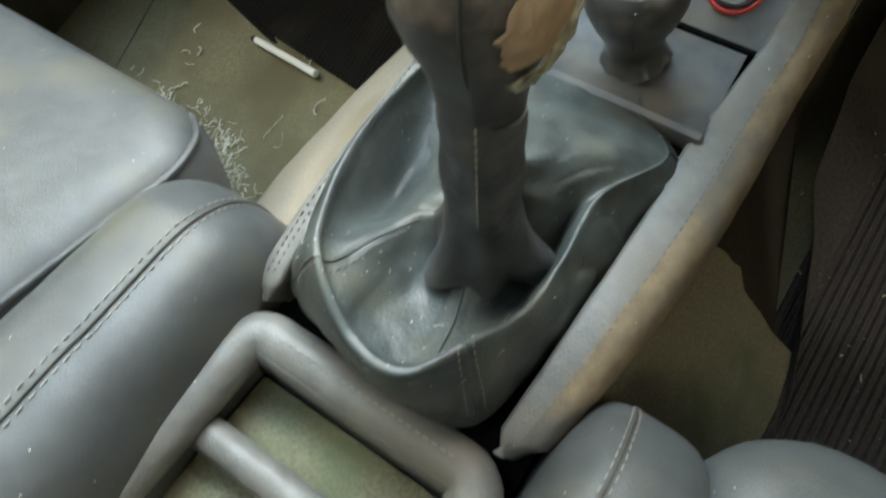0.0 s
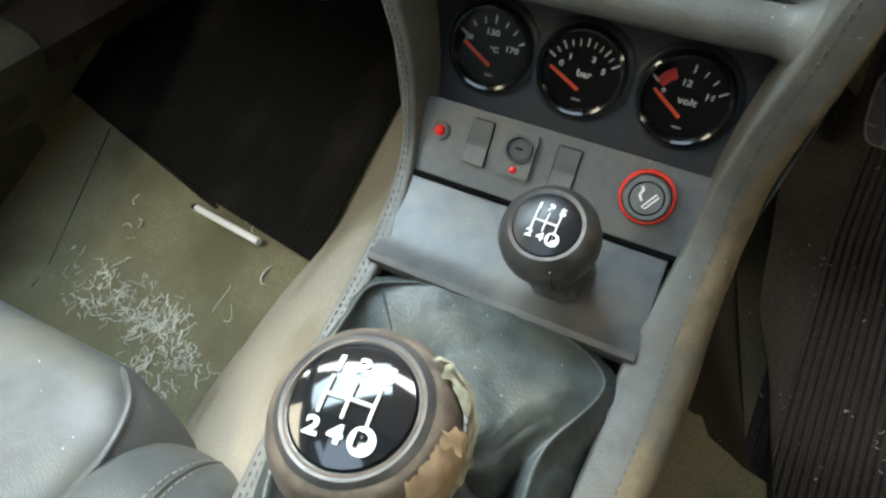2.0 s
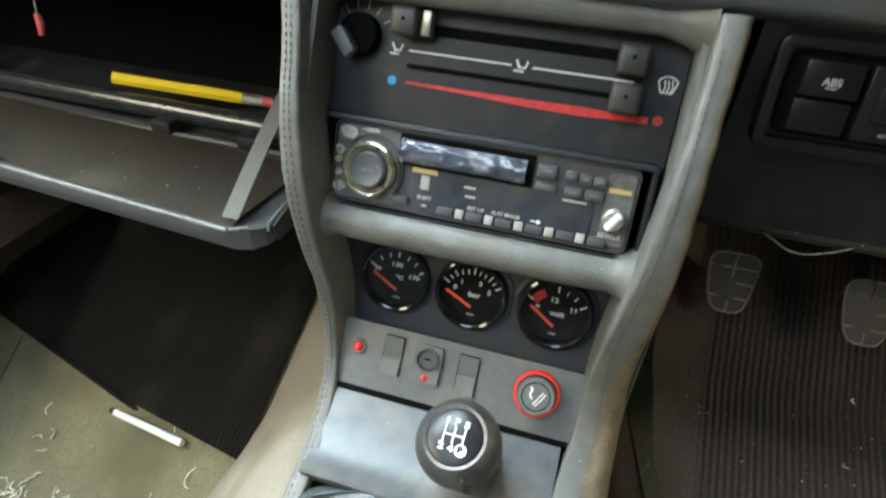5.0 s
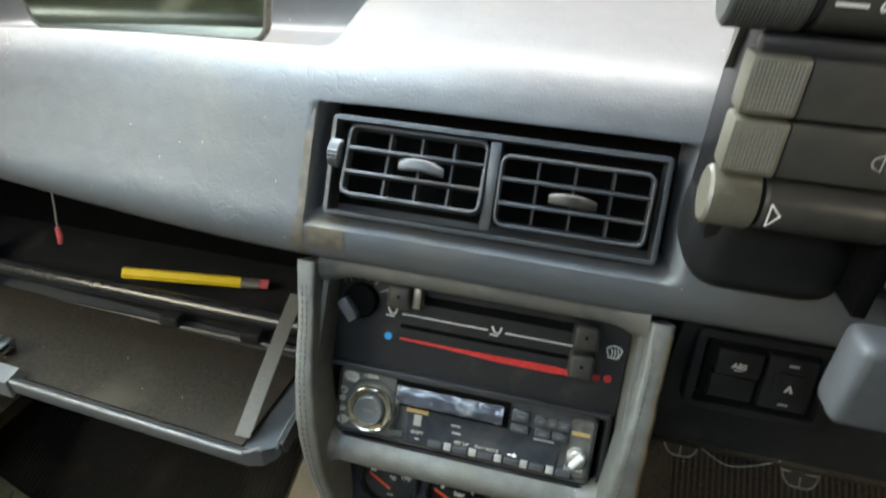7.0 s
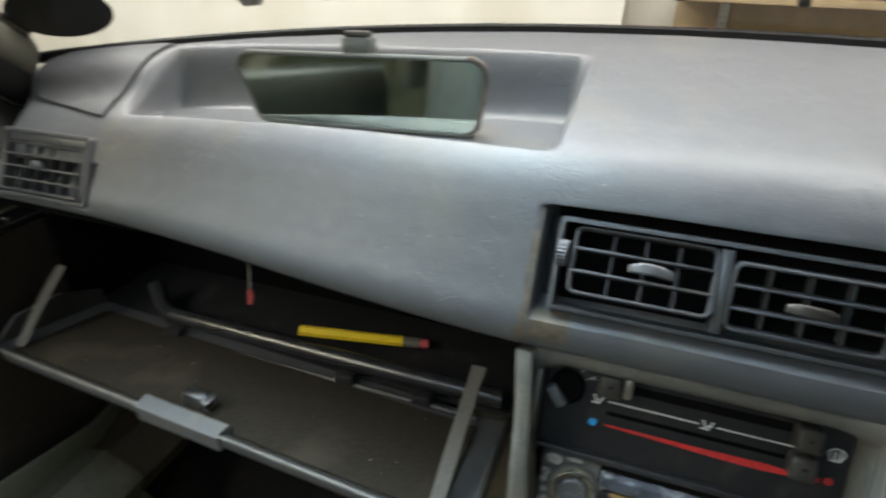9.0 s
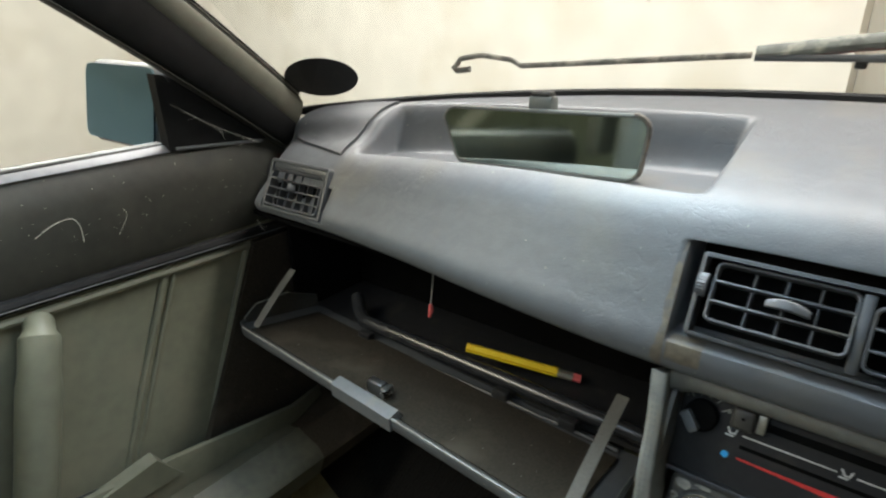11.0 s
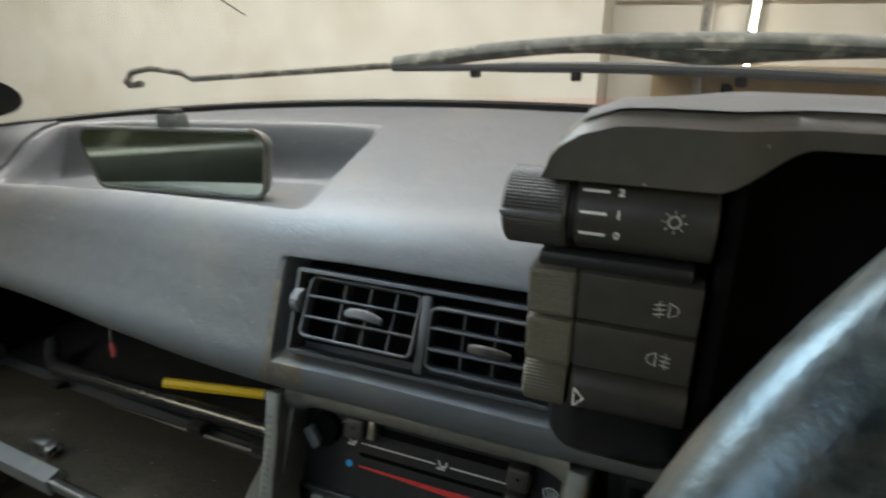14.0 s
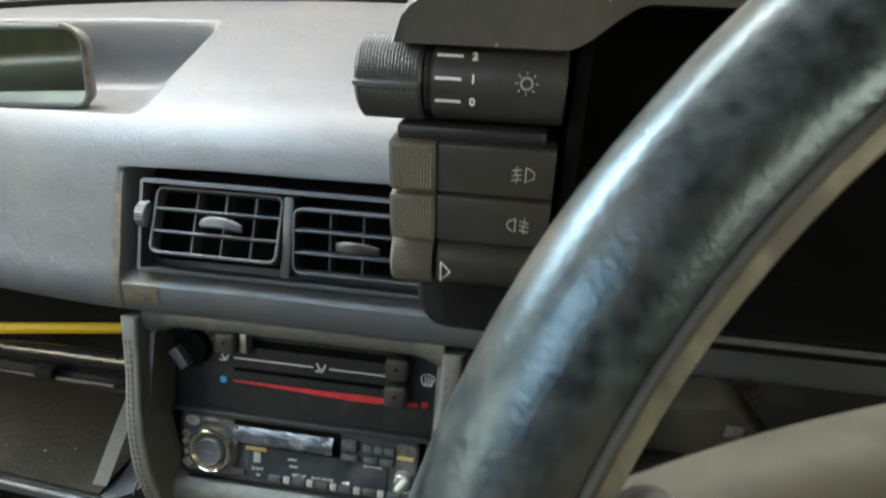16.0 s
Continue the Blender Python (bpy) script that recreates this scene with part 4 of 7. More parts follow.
cap = part("cap", lathe(bmesh.new(), [(0.0112, 0.002), (0.0108, 0.0090), (0.0098, 0.0102), (0.0086, 0.0096), (0.003, 0.0094)], 36, Matrix.Translation((-0.0668, -0.003, 0))), PLASTIC, ring, "grey knob cap")
part("mark", block(bmesh.new(), 0.0080, 0.0016, 0.0003, -0.0668, -0.0032, 0.0096), FADEDMARK, cap)
rnd_chip = random.Random(8)
for x, y, w, h in ((-0.0835, 0.0175, 0.013, 0.0085), (-0.0885, 0.0060, 0.006, 0.0060), (-0.0890, -0.0005, 0.0055, 0.0045), (-0.0875, -0.0170, 0.0095, 0.0070), (-0.0690, 0.0205, 0.012, 0.0030), (-0.0885, -0.0085, 0.0050, 0.0045)):
    bm = bmesh.new()
    ring_ = [(x + w / 2 * math.cos(a) * (0.8 + 0.35 * rnd_chip.random()), y + h / 2 * math.sin(a) * (0.8 + 0.35 * rnd_chip.random())) for a in (2 * math.pi * k / 11 for k in range(11))]
    loft(bm, [[Vector((a, b, z_)) for a, b in ring_] for z_ in (0.0018, 0.0030 + 0.0006 * rnd_chip.random())])
    part("worn_corner", bm, SILVER, radio, "chipped silver corner")
part("cassette_slot", block(bmesh.new(), 0.0830, 0.0190, 0.001, -0.0085, 0.0125, 0.0022), DARK, radio)
part("cassette_shell", block(bmesh.new(), 0.068, 0.0035, 0.0012, -0.012, 0.0155, 0.0030, r=0.0005), FADEDMARK, radio, "pale cassette edge")
bm = bmesh.new()
sheet(bm, 56, 18, lambda u, v: Vector((-0.0478 + 0.0765 * u, 0.0050 + 0.0140 * v, 0.0040 + 0.0034 * math.sin(math.pi * min(1, max(0, v))) ** 0.5 + 0.0010 * noise.noise(Vector((u * 9, v * 3, 2))) + 0.0005 * noise.noise(Vector((u * 34, v * 10, 5))))))
part("cassette_flap", bm, FILM, radio, "crumpled clear cassette flap", smooth=60)
part("flap_edge", block(bmesh.new(), 0.0030, 0.0150, 0.0030, -0.0470, 0.0120, 0.0050, r=0.001), FADEDMARK, radio)
for x, y, w, h in ((0.0407, 0.0147, 0.0115, 0.0082), (0.0547, 0.0142, 0.0078, 0.0062), (0.0628, 0.0140, 0.0078, 0.0062), (0.0709, 0.0137, 0.0078, 0.0062), (0.0412, 0.0053, 0.0125, 0.0052), (0.0572, 0.0052, 0.0105, 0.0056), (0.0690, 0.0054, 0.0105, 0.0056)):
    key = part("button", block(bmesh.new(), w, h, 0.0040, x, y, 0.0032, r=0.0012), COVER, radio)
    part("mark", block(bmesh.new(), w * 0.45, 0.0010, 0.0003, x, y, 0.0053), FADEDMARK, key)
for k in range(6):
    part("preset_button", block(bmesh.new(), 0.0105, 0.0052, 0.003, -0.0163 + 0.0184 * k, -0.0208, 0.0028, r=0.001), COVER, radio)
for k in range(5):
    part("preset_light", block(bmesh.new(), 0.0052, 0.0054, 0.002, -0.0071 + 0.0183 * k, -0.0206, 0.0030, r=0.0005), DIMWHITE, radio)
part("small_key", block(bmesh.new(), 0.0095, 0.0046, 0.003, -0.0455, -0.0185, 0.0030, r=0.0012), COVER, radio)
small = part("tone_knob", lathe(bmesh.new(), [(0.0064, 0.002), (0.0060, 0.008), (0.005, 0.009)], 24, Matrix.Translation((0.0822, -0.0060, 0))), SILVER, radio, "small silver tone knob")
part("grip", block(bmesh.new(), 0.0040, 0.0120, 0.004, 0, 0, 0.0105, r=0.0012, m=Matrix.Translation((0.0822, -0.0060, 0)) @ Matrix.Rotation(radians(-35), 4, "Z")), PENWHITE, small, "pale grip bar")
for word, size, x, y in (("SHIFT", 0.0034, -0.0304, -0.0148), ("SET UP", 0.0032, 0.0025, -0.0158), ("PLAY MODE", 0.0029, 0.0208, -0.0156), ("35Wx4", 0.0040, 0.0815, -0.0164)):
    text("lettering", word, size, radio, x, y, 0.0030, DIMWHITE, wide=1.1)
for x, y, w in ((-0.0320, 0.0015, 0.016), (0.0827, 0.0102, 0.0125)):
    part("maker_mark", block(bmesh.new(), w, 0.0028, 0.0004, x, y, 0.0030), GOLD, radio, "gold printed bar")
for x, y, w in ((0.0590, 0.0000, 0.014), (-0.003, -0.0034, 0.007), (-0.002, -0.0089, 0.0062), (-0.0300, -0.0196, 0.0032), (0.0297, -0.0206, 0.0018)):
    part("legend", block(bmesh.new(), w, 0.0013, 0.0004, x, y, 0.0030), DIMWHITE, radio)
part("pale_chip", block(bmesh.new(), 0.0055, 0.0085, 0.0003, -0.0312, -0.0055, 0.0027, r=0.0001), DIMWHITE, radio, "small pale patch on the face")
bm = bmesh.new()
tube(bm, [(0.0360, -0.0160, 0.0029), (0.0420, -0.0160, 0.0029)], 0.0005, 5)
tube(bm, [(0.0400, -0.0147, 0.0029), (0.0420, -0.0160, 0.0029), (0.0400, -0.0173, 0.0029)], 0.0005, 5)
part("arrow", bm, WHITE, radio)

# ---- centre console ----
XC = -0.016
console = thing("centre_console", Matrix.Translation((XC, 0, 0)), "leather-wrapped grey centre console with stitched side bolsters", "console")
EDGE = [(-0.012, 0.612), (-0.030, 0.575), (-0.046, 0.540), (-0.055, 0.500), (-0.052, 0.455), (-0.044, 0.415), (-0.041, 0.380), (-0.050, 0.348), (-0.078, 0.326), (-0.115, 0.313), (-0.165, 0.297), (-0.23, 0.277), (-0.285, 0.257), (-0.302, 0.246)]


LEFT_OUT = (-0.137, -0.131, -0.128, -0.125, -0.121, -0.117, -0.115, -0.113, -0.110, -0.107, -0.107, -0.107, -0.104, -0.100)
LEFT_IN = (-0.124, -0.119, -0.115, -0.110, -0.108, -0.105, -0.105, -0.102, -0.096, -0.092, -0.092, -0.092, -0.088, -0.086)
RIGHT_IN = (0.092, 0.091, 0.088, 0.085, 0.080, 0.076, 0.074, 0.073, 0.068, 0.063, 0.062, 0.058, 0.054, 0.052)
RIGHT_OUT = (0.106, 0.104, 0.103, 0.103, 0.102, 0.101, 0.102, 0.104, 0.104, 0.104, 0.101, 0.092, 0.080, 0.074)


def strip_section(p, way, a, b, ra, rb, depth):
    """Section of a leather-wrapped edge: from its outer back at a over a flat, soft-edged face to its inner back at b."""
    out = Vector((0, -way.z, way.y))
    if out.y > 0 and abs(out.y) > abs(out.z):
        out = -out
    if out.z < 0 and abs(out.z) >= abs(out.y):
        out = -out
    k = 1 if b > a else -1
    line = [(a, -depth), (a, -depth * 0.6)]
    line += [(a + k * ra * (1 - math.cos(t)), -ra * 1.15 * (1 - math.sin(t))) for t in (radians(90 * i / 6) for i in range(7))]
    line += [((a + b) / 2 + k * (ra - rb) / 2, 0.0008)]
    line += [(b - k * rb * (1 - math.sin(t)), -rb * (1 - math.cos(t))) for t in (radians(90 * i / 6) for i in range(7))]
    line += [(b, -depth * 0.6), (b, -depth)]
    return [Vector((x - XC, p.y, p.z)) + out * h for x, h in line], out


for side in (-1, 1):
    pts = spline([(0, a, b) for a, b in EDGE], 90)
    outer = spline([(q, 0, 0) for q in (LEFT_OUT if side < 0 else RIGHT_OUT)], 90)
    inner = spline([(q, 0, 0) for q in (LEFT_IN if side < 0 else RIGHT_IN)], 90)
    rings, seam_lines = [], [[], []]
    for i, p in enumerate(pts):
        way = (pts[min(i + 1, 89)] - pts[max(i - 1, 0)]).normalized()
        v = i / 89
        a, b = outer[i].x, inner[i].x
        wave = 0.0005 * noise.noise(Vector((v * 40, side, 2))) + 0.0003 * noise.noise(Vector((v * 110, side, 7)))
        a, b = a + wave, b + wave
        wide = abs(a - b)
        ra = min(0.0035 + (0.016 * smooth(0.25, 0.60, v) if side > 0 else 0.002 * smooth(0.4, 0.6, v)), 0.55 * wide)
        rb = min(0.0028, 0.3 * wide)
        if i > 84:
            pinch = 0.10 * (i - 84)
            a, b = a + (b - a) * pinch * 0.6, b + (a - b) * pinch * 0.6
            p = p - Vector((0, 0, 0.003 * pinch**2))
        ring, out = strip_section(p, way, a, b, ra, rb, 0.036)
        rings.append(ring)
        for n_, f in enumerate((0.36, 0.60) if side < 0 else (0.50, 0.72)):
            share = f if side < 0 else 0.5 + 0.20 * (1 - smooth(0.3, 0.6, v)) + (0.10 if n_ else 0.0)
            x = a + (b - a) * share
            seam_lines[n_].append(Vector((x - XC, p.y, p.z)) + out * (0.0009 if side < 0 or v < 0.3 else 0.0007))
    bm = bmesh.new()
    loft(bm, rings)
    tr = part("side_bolster", bm, TRIM, console, smooth=50)
    for n_, line in enumerate(seam_lines):
        if n_ and side > 0:
            continue
        bm = bmesh.new()
        stitches(bm, line[2:84:3], 0.0044, 0.0024, 0.00055, 400)
        part("stitching", bm, SELFTHREAD, tr, "self-coloured thread along the bolster edge")
    if side > 0:
        bm = bmesh.new()
        loft(bm, [[q + Vector((0.0006, -0.0001, 0.0003)) for q in ring[0:9]] for ring in rings[1:-5]], closed=False)
        part("outer_face", bm, TRIMTAN, tr, "outer face of the bolster, rubbed tan and coloured for warm light", smooth=50)
    bm = bmesh.new()
    line = [Vector((r[1].x + (0.0005 if side > 0 else 0.0035), p.y + 0.012, p.z - 0.016)) for p, r in zip(pts, rings)]
    low = [Vector((r[1].x + (0.002 if side > 0 else 0.0025), p.y + 0.05, min(p.z - 0.02, 0.20 + 0.30 * max(0, p.y + 0.3)) - 0.10)) for p, r in zip(pts, rings)]
    loft(bm, [line, low], closed=False)
    part("side_panel", bm, TRIM, console)

flare = [0.0115 + 0.0085 * max(0.0, 1 - min(i, 39 - i) / 4.5) ** 1.8 for i in range(40)]
rail = part("cross_rail", tube(bmesh.new(), [(-0.0985, -0.028, 0.4665), (-0.05, -0.029, 0.4655), (0.05, -0.029, 0.4655), (0.1015, -0.028, 0.4665)], flare, 16, 40), TRIM, console, "rounded leather-wrapped rail under the radio")
part("top_rail", tube(bmesh.new(), [(-0.108, 0.010, 0.602), (0.108, 0.010, 0.602)], [q - 0.0025 for q in flare], 14, 40), TRIM, console)
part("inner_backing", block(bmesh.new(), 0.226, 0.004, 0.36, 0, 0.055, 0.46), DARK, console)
for s in (-1, 1):
    bm = bmesh.new()
    loft(bm, [[Vector((s * 0.1025 + 0.0015, a, b)), Vector((s * 0.1060 + 0.0015, a, b)), Vector((s * 0.1060 + 0.0015, 0.06, b)), Vector((s * 0.1025 + 0.0015, 0.06, b))] for a, b in [(p.y + 0.014, p.z) for p in spline([(0, a, b) for a, b in EDGE], 30)[1 : 18 if s > 0 else 13]]])
    part("inner_side", bm, TRIM, console)

GAUGES = face_at(XC, 0.003, 0.402, 17)
gp = part("gauge_panel", plate(bmesh.new(), 0.204, 0.110, 0.003, 0.004, x=-0.001, y=0.004), SLATE, console, "black panel behind three round gauges")
gp.matrix_local = Matrix.Translation((-XC, 0, 0)) @ GAUGES
SWITCHES = face_at(XC, -0.0405, 0.3505, 36)
sp_ = part("switch_panel", plate(bmesh.new(), 0.181, 0.0515, 0.002, 0.004, x=0.0025, y=0.0035), PANELGREY, console, "flat grey switch panel")
sp_.matrix_local = Matrix.Translation((-XC, 0, 0)) @ SWITCHES


def gauge(x, unit, marks, needle, red_arc, label):
    g = thing("gauge", GAUGES @ Matrix.Translation((x, 0.0003, 0.0)) @ Matrix.Scale(0.89, 4), label, "gauge", "gauges in the console")
    part("bezel", lathe(bmesh.new(), [(0.0302, 0.0), (0.0302, 0.0065), (0.0294, 0.0088), (0.0278, 0.0096), (0.0262, 0.0088), (0.0252, 0.0050), (0.0248, 0.0012)], 48, cap=False), GLOSSBLACK, g, "glossy black bezel")
    dial = part("dial", lathe(bmesh.new(), [(0.0255, 0.0006), (0.0255, 0.0014)], 40), DARK, g, "black dial face")
    for a, size in marks:
        r = radians(a)
        l_ = 0.0052 if size else 0.0040
        part("tick", block(bmesh.new(), l_, 0.0012 if size else 0.0009, 0.0003, 0.0188 + l_ / 2 - 0.002, 0, 0.0016, m=Matrix.Translation((0, -0.0065, 0)) @ Matrix.Rotation(r, 4, "Z") @ Matrix.Translation((0.0055, 0, 0))), WHITE, dial)
    for word, size, tx, ty in unit:
        text("numeral", word, size * 0.92, dial, tx, ty, 0.0016, WHITE, wide=1.25)
    if red_arc:
        bm = bmesh.new()
        inner, outer = [], []
        for i in range(9):
            a = radians(118 + 34 * i / 8)
            inner.append(Vector((0.0168 * math.cos(a), 0.0168 * math.sin(a) - 0.0045, 0.0017)))
            outer.append(Vector((0.0238 * math.cos(a), 0.0238 * math.sin(a) - 0.0045, 0.0017)))
        loft(bm, [inner, outer], closed=False)
        part("red_zone", bm, RED, dial, "red warning zone")
    n = part("needle", loft(bmesh.new(), [[Vector((0, -0.0011, h)), Vector((0.0245, -0.0009, h)), Vector((0.0252, 0, h)), Vector((0.0245, 0.0009, h)), Vector((0, 0.0011, h))] for h in (0.0026, 0.0034)]), ORANGE, g, "orange-red needle")
    n.matrix_local = Matrix.Translation((0.0008, -0.0125, 0)) @ Matrix.Rotation(radians(needle), 4, "Z")
    part("maker_mark", block(bmesh.new(), 0.006, 0.0013, 0.0003, 0.001, -0.0195, 0.0016), DIMWHITE, dial)
    part("cup", lathe(bmesh.new(), [(0.0345, 0.0), (0.0340, 0.0022), (0.0318, 0.0036), (0.0300, 0.0030)], 48, cap=False), SLATE, g, "raised collar round the bezel")
    part("glass", lathe(bmesh.new(), [(0.0252, 0.0044), (0.0252, 0.0048)], 40), DIALGLASS, g)


gauge(-0.0572, (("130", 0.0060, -0.001, 0.0095), ("170", 0.0058, 0.0145, 0.0010), ("50", 0.0050, -0.0175, 0.0030), ("°C", 0.0052, 0.002, -0.0015)), [(150, 1), (128, 0), (108, 0), (90, 1), (70, 0), (52, 0), (32, 1)], 149, False, "round black oil temperature gauge with orange needle")
gauge(0.0002, (("bar", 0.0066, 0.002, -0.0020), ("0", 0.0055, -0.0145, 0.0015), ("1", 0.0055, -0.0095, 0.0070), ("3", 0.0055, 0.006, 0.0085), ("5", 0.0055, 0.0140, 0.0025)), [(150, 1), (138, 0), (126, 1), (114, 0), (102, 0), (90, 1), (79, 0), (68, 0), (57, 1), (46, 0), (34, 1)], 153, False, "round black oil pressure gauge with orange needle")
gauge(0.0604, (("volt", 0.0066, 0.002, -0.0020), ("8", 0.0055, -0.0140, 0.0005), ("12", 0.0060, -0.002, 0.0090), ("16", 0.0060, 0.0140, 0.0035)), [(90, 1), (72, 0), (54, 0), (34, 1), (146, 1)], 146, True, "round black volt gauge with red zone and orange needle")

lamp = thing("indicator_lamp", SWITCHES @ Matrix.Translation((-0.0738, 0.0100, 0)), "small red indicator lamp in the grey switch panel", "lamp")
part("collar", lathe(bmesh.new(), [(0.0062, 0.0), (0.0060, 0.0018), (0.0048, 0.0026), (0.0036, 0.0020)], 24), FADEDMARK, lamp)
part("lens", lathe(bmesh.new(), [(0.0036, 0.0018), (0.0032, 0.0034), (0.002, 0.0044), (0.0005, 0.0047)], 20), REDLENS, lamp, "domed red lens")


def rocker(x, y):
    s = thing("rocker_switch", SWITCHES @ Matrix.Translation((x, y, 0)), "small grey rocker switch with worn symbol", "switch", "rocker switches")
    part("gap", plate(bmesh.new(), 0.0152, 0.0290, 0.0015, 0.001, z=0.0004), DARK, s)
    bm = bmesh.new()
    prof = [(-0.0138, 0.0034), (-0.0025, 0.0022), (-0.0015, 0.0010), (0.0005, 0.0010), (0.0015, 0.0016), (0.0138, 0.0030)]
    rows = [[Vector((sx * 0.0069, yy, zz)) for yy, zz in prof] + [Vector((sx * 0.0069, 0.0138, 0.0)), Vector((sx * 0.0069, -0.0138, 0.0))] for sx in (-1, 1)]
    loft(bm, rows)
    part("paddle", bm, PANELGREY, s)
    part("symbol", block(bmesh.new(), 0.0070, 0.0032, 0.0003, 0, -0.0082, 0.0031), FADEDMARK, s, "worn pale symbol")


rocker(-0.0471, 0.0097)
rocker(0.0095, 0.0086)
alarm = thing("alarm_switch", SWITCHES @ Matrix.Translation((-0.0203, 0.0097, 0.0002)), "square grey key switch with a red light", "switch")
part("plate", plate(bmesh.new(), 0.0206, 0.0275, 0.002, 0.0035, z=0.0035), PANELGREY, alarm)
part("barrel", lathe(bmesh.new(), [(0.0085, 0.0036), (0.0085, 0.0058), (0.0072, 0.0060), (0.0064, 0.0038), (0.001, 0.0030)], 28, Matrix.Translation((0, 0.0038, 0))), COVER, alarm, "round key barrel")
part("keyway", block(bmesh.new(), 0.0045, 0.0014, 0.001, 0.0, 0.0038, 0.0034), DARK, alarm)
part("lens", lathe(bmesh.new(), [(0.0022, 0.0034), (0.0020, 0.0048), (0.0005, 0.0054)], 14, Matrix.Translation((0.0, -0.0095, 0))), REDLENS, alarm, "small red lens")

lighter = thing("cigarette_lighter", SWITCHES @ Matrix.Translation((0.0600, 0.0090, 0)), "black cigarette lighter in a red ring", "cigarette lighter")
part("ring", lathe(bmesh.new(), [(0.0162, 0.0), (0.0162, 0.004), (0.0154, 0.0062), (0.0142, 0.0062), (0.0138, 0.004)], 40, cap=False), REDRING, lighter, "translucent red ring")
part("sleeve", lathe(bmesh.new(), [(0.0141, 0.002), (0.0141, 0.0068), (0.0136, 0.0078), (0.0128, 0.0070)], 40, cap=False), STEEL, lighter, "thin dull metal sleeve")
k_ = part("knob", lathe(bmesh.new(), [(0.0128, 0.002), (0.0128, 0.0126), (0.0120, 0.0136), (0.0100, 0.0136), (0.0096, 0.0128), (0.0093, 0.0128), (0.0089, 0.0134), (0.001, 0.0134)], 40), PANELGREY, lighter)
part("groove", tube(bmesh.new(), [Vector((0.0096 * math.cos(2 * math.pi * i / 40), 0.0096 * math.sin(2 * math.pi * i / 40), 0.0130)) for i in range(40)], 0.0005, 6, closed=True), DARK, k_)
bm = bmesh.new()
tube(bm, [(-0.001, -0.005, 0.0137), (0.0045, 0.0035, 0.0137), (0.0062, 0.0024, 0.0137), (0.0008, -0.006, 0.0137), (-0.001, -0.005, 0.0137)], 0.0005, 5)
tube(bm, [(-0.002, -0.002, 0.0137), (-0.004, 0.001, 0.0137), (-0.003, 0.004, 0.0137), (-0.0045, 0.006, 0.0137)], 0.0008, 5, 10)
part("symbol", bm, WHITE, k_, "white smoking symbol")

# coin tray lid ahead of the gear lever
tray = thing("ashtray", face_at(XC, -0.0865, 0.3225, 73), "closed dark grey ashtray lid, scuffed and shiny at its lip", "ashtray")
bm = bmesh.new()
prof = [(0.0330, -0.006), (0.0330, 0.001), (0.0315, 0.002), (0.010, 0.0005), (-0.012, -0.0015), (-0.022, 0.0015), (-0.029, 0.0045), (-0.0325, 0.003), (-0.0335, -0.003), (-0.0325, -0.010)]
loft(bm, [[Vector((x, a, b)) for a, b in prof] for x in (-0.0835, -0.0815, 0.0815, 0.0835)])
part("lid", bm, LIDGREY, tray)
part("gap", block(bmesh.new(), 0.172, 0.078, 0.003, 0, -0.002, -0.012), DARK, tray)
part("upper_slot", block(bmesh.new(), 0.174, 0.0035, 0.010, 0, 0.0347, -0.002), DARK, tray, "dark slot above the lid")

# ---- gear lever, gaiter and spare knob ----


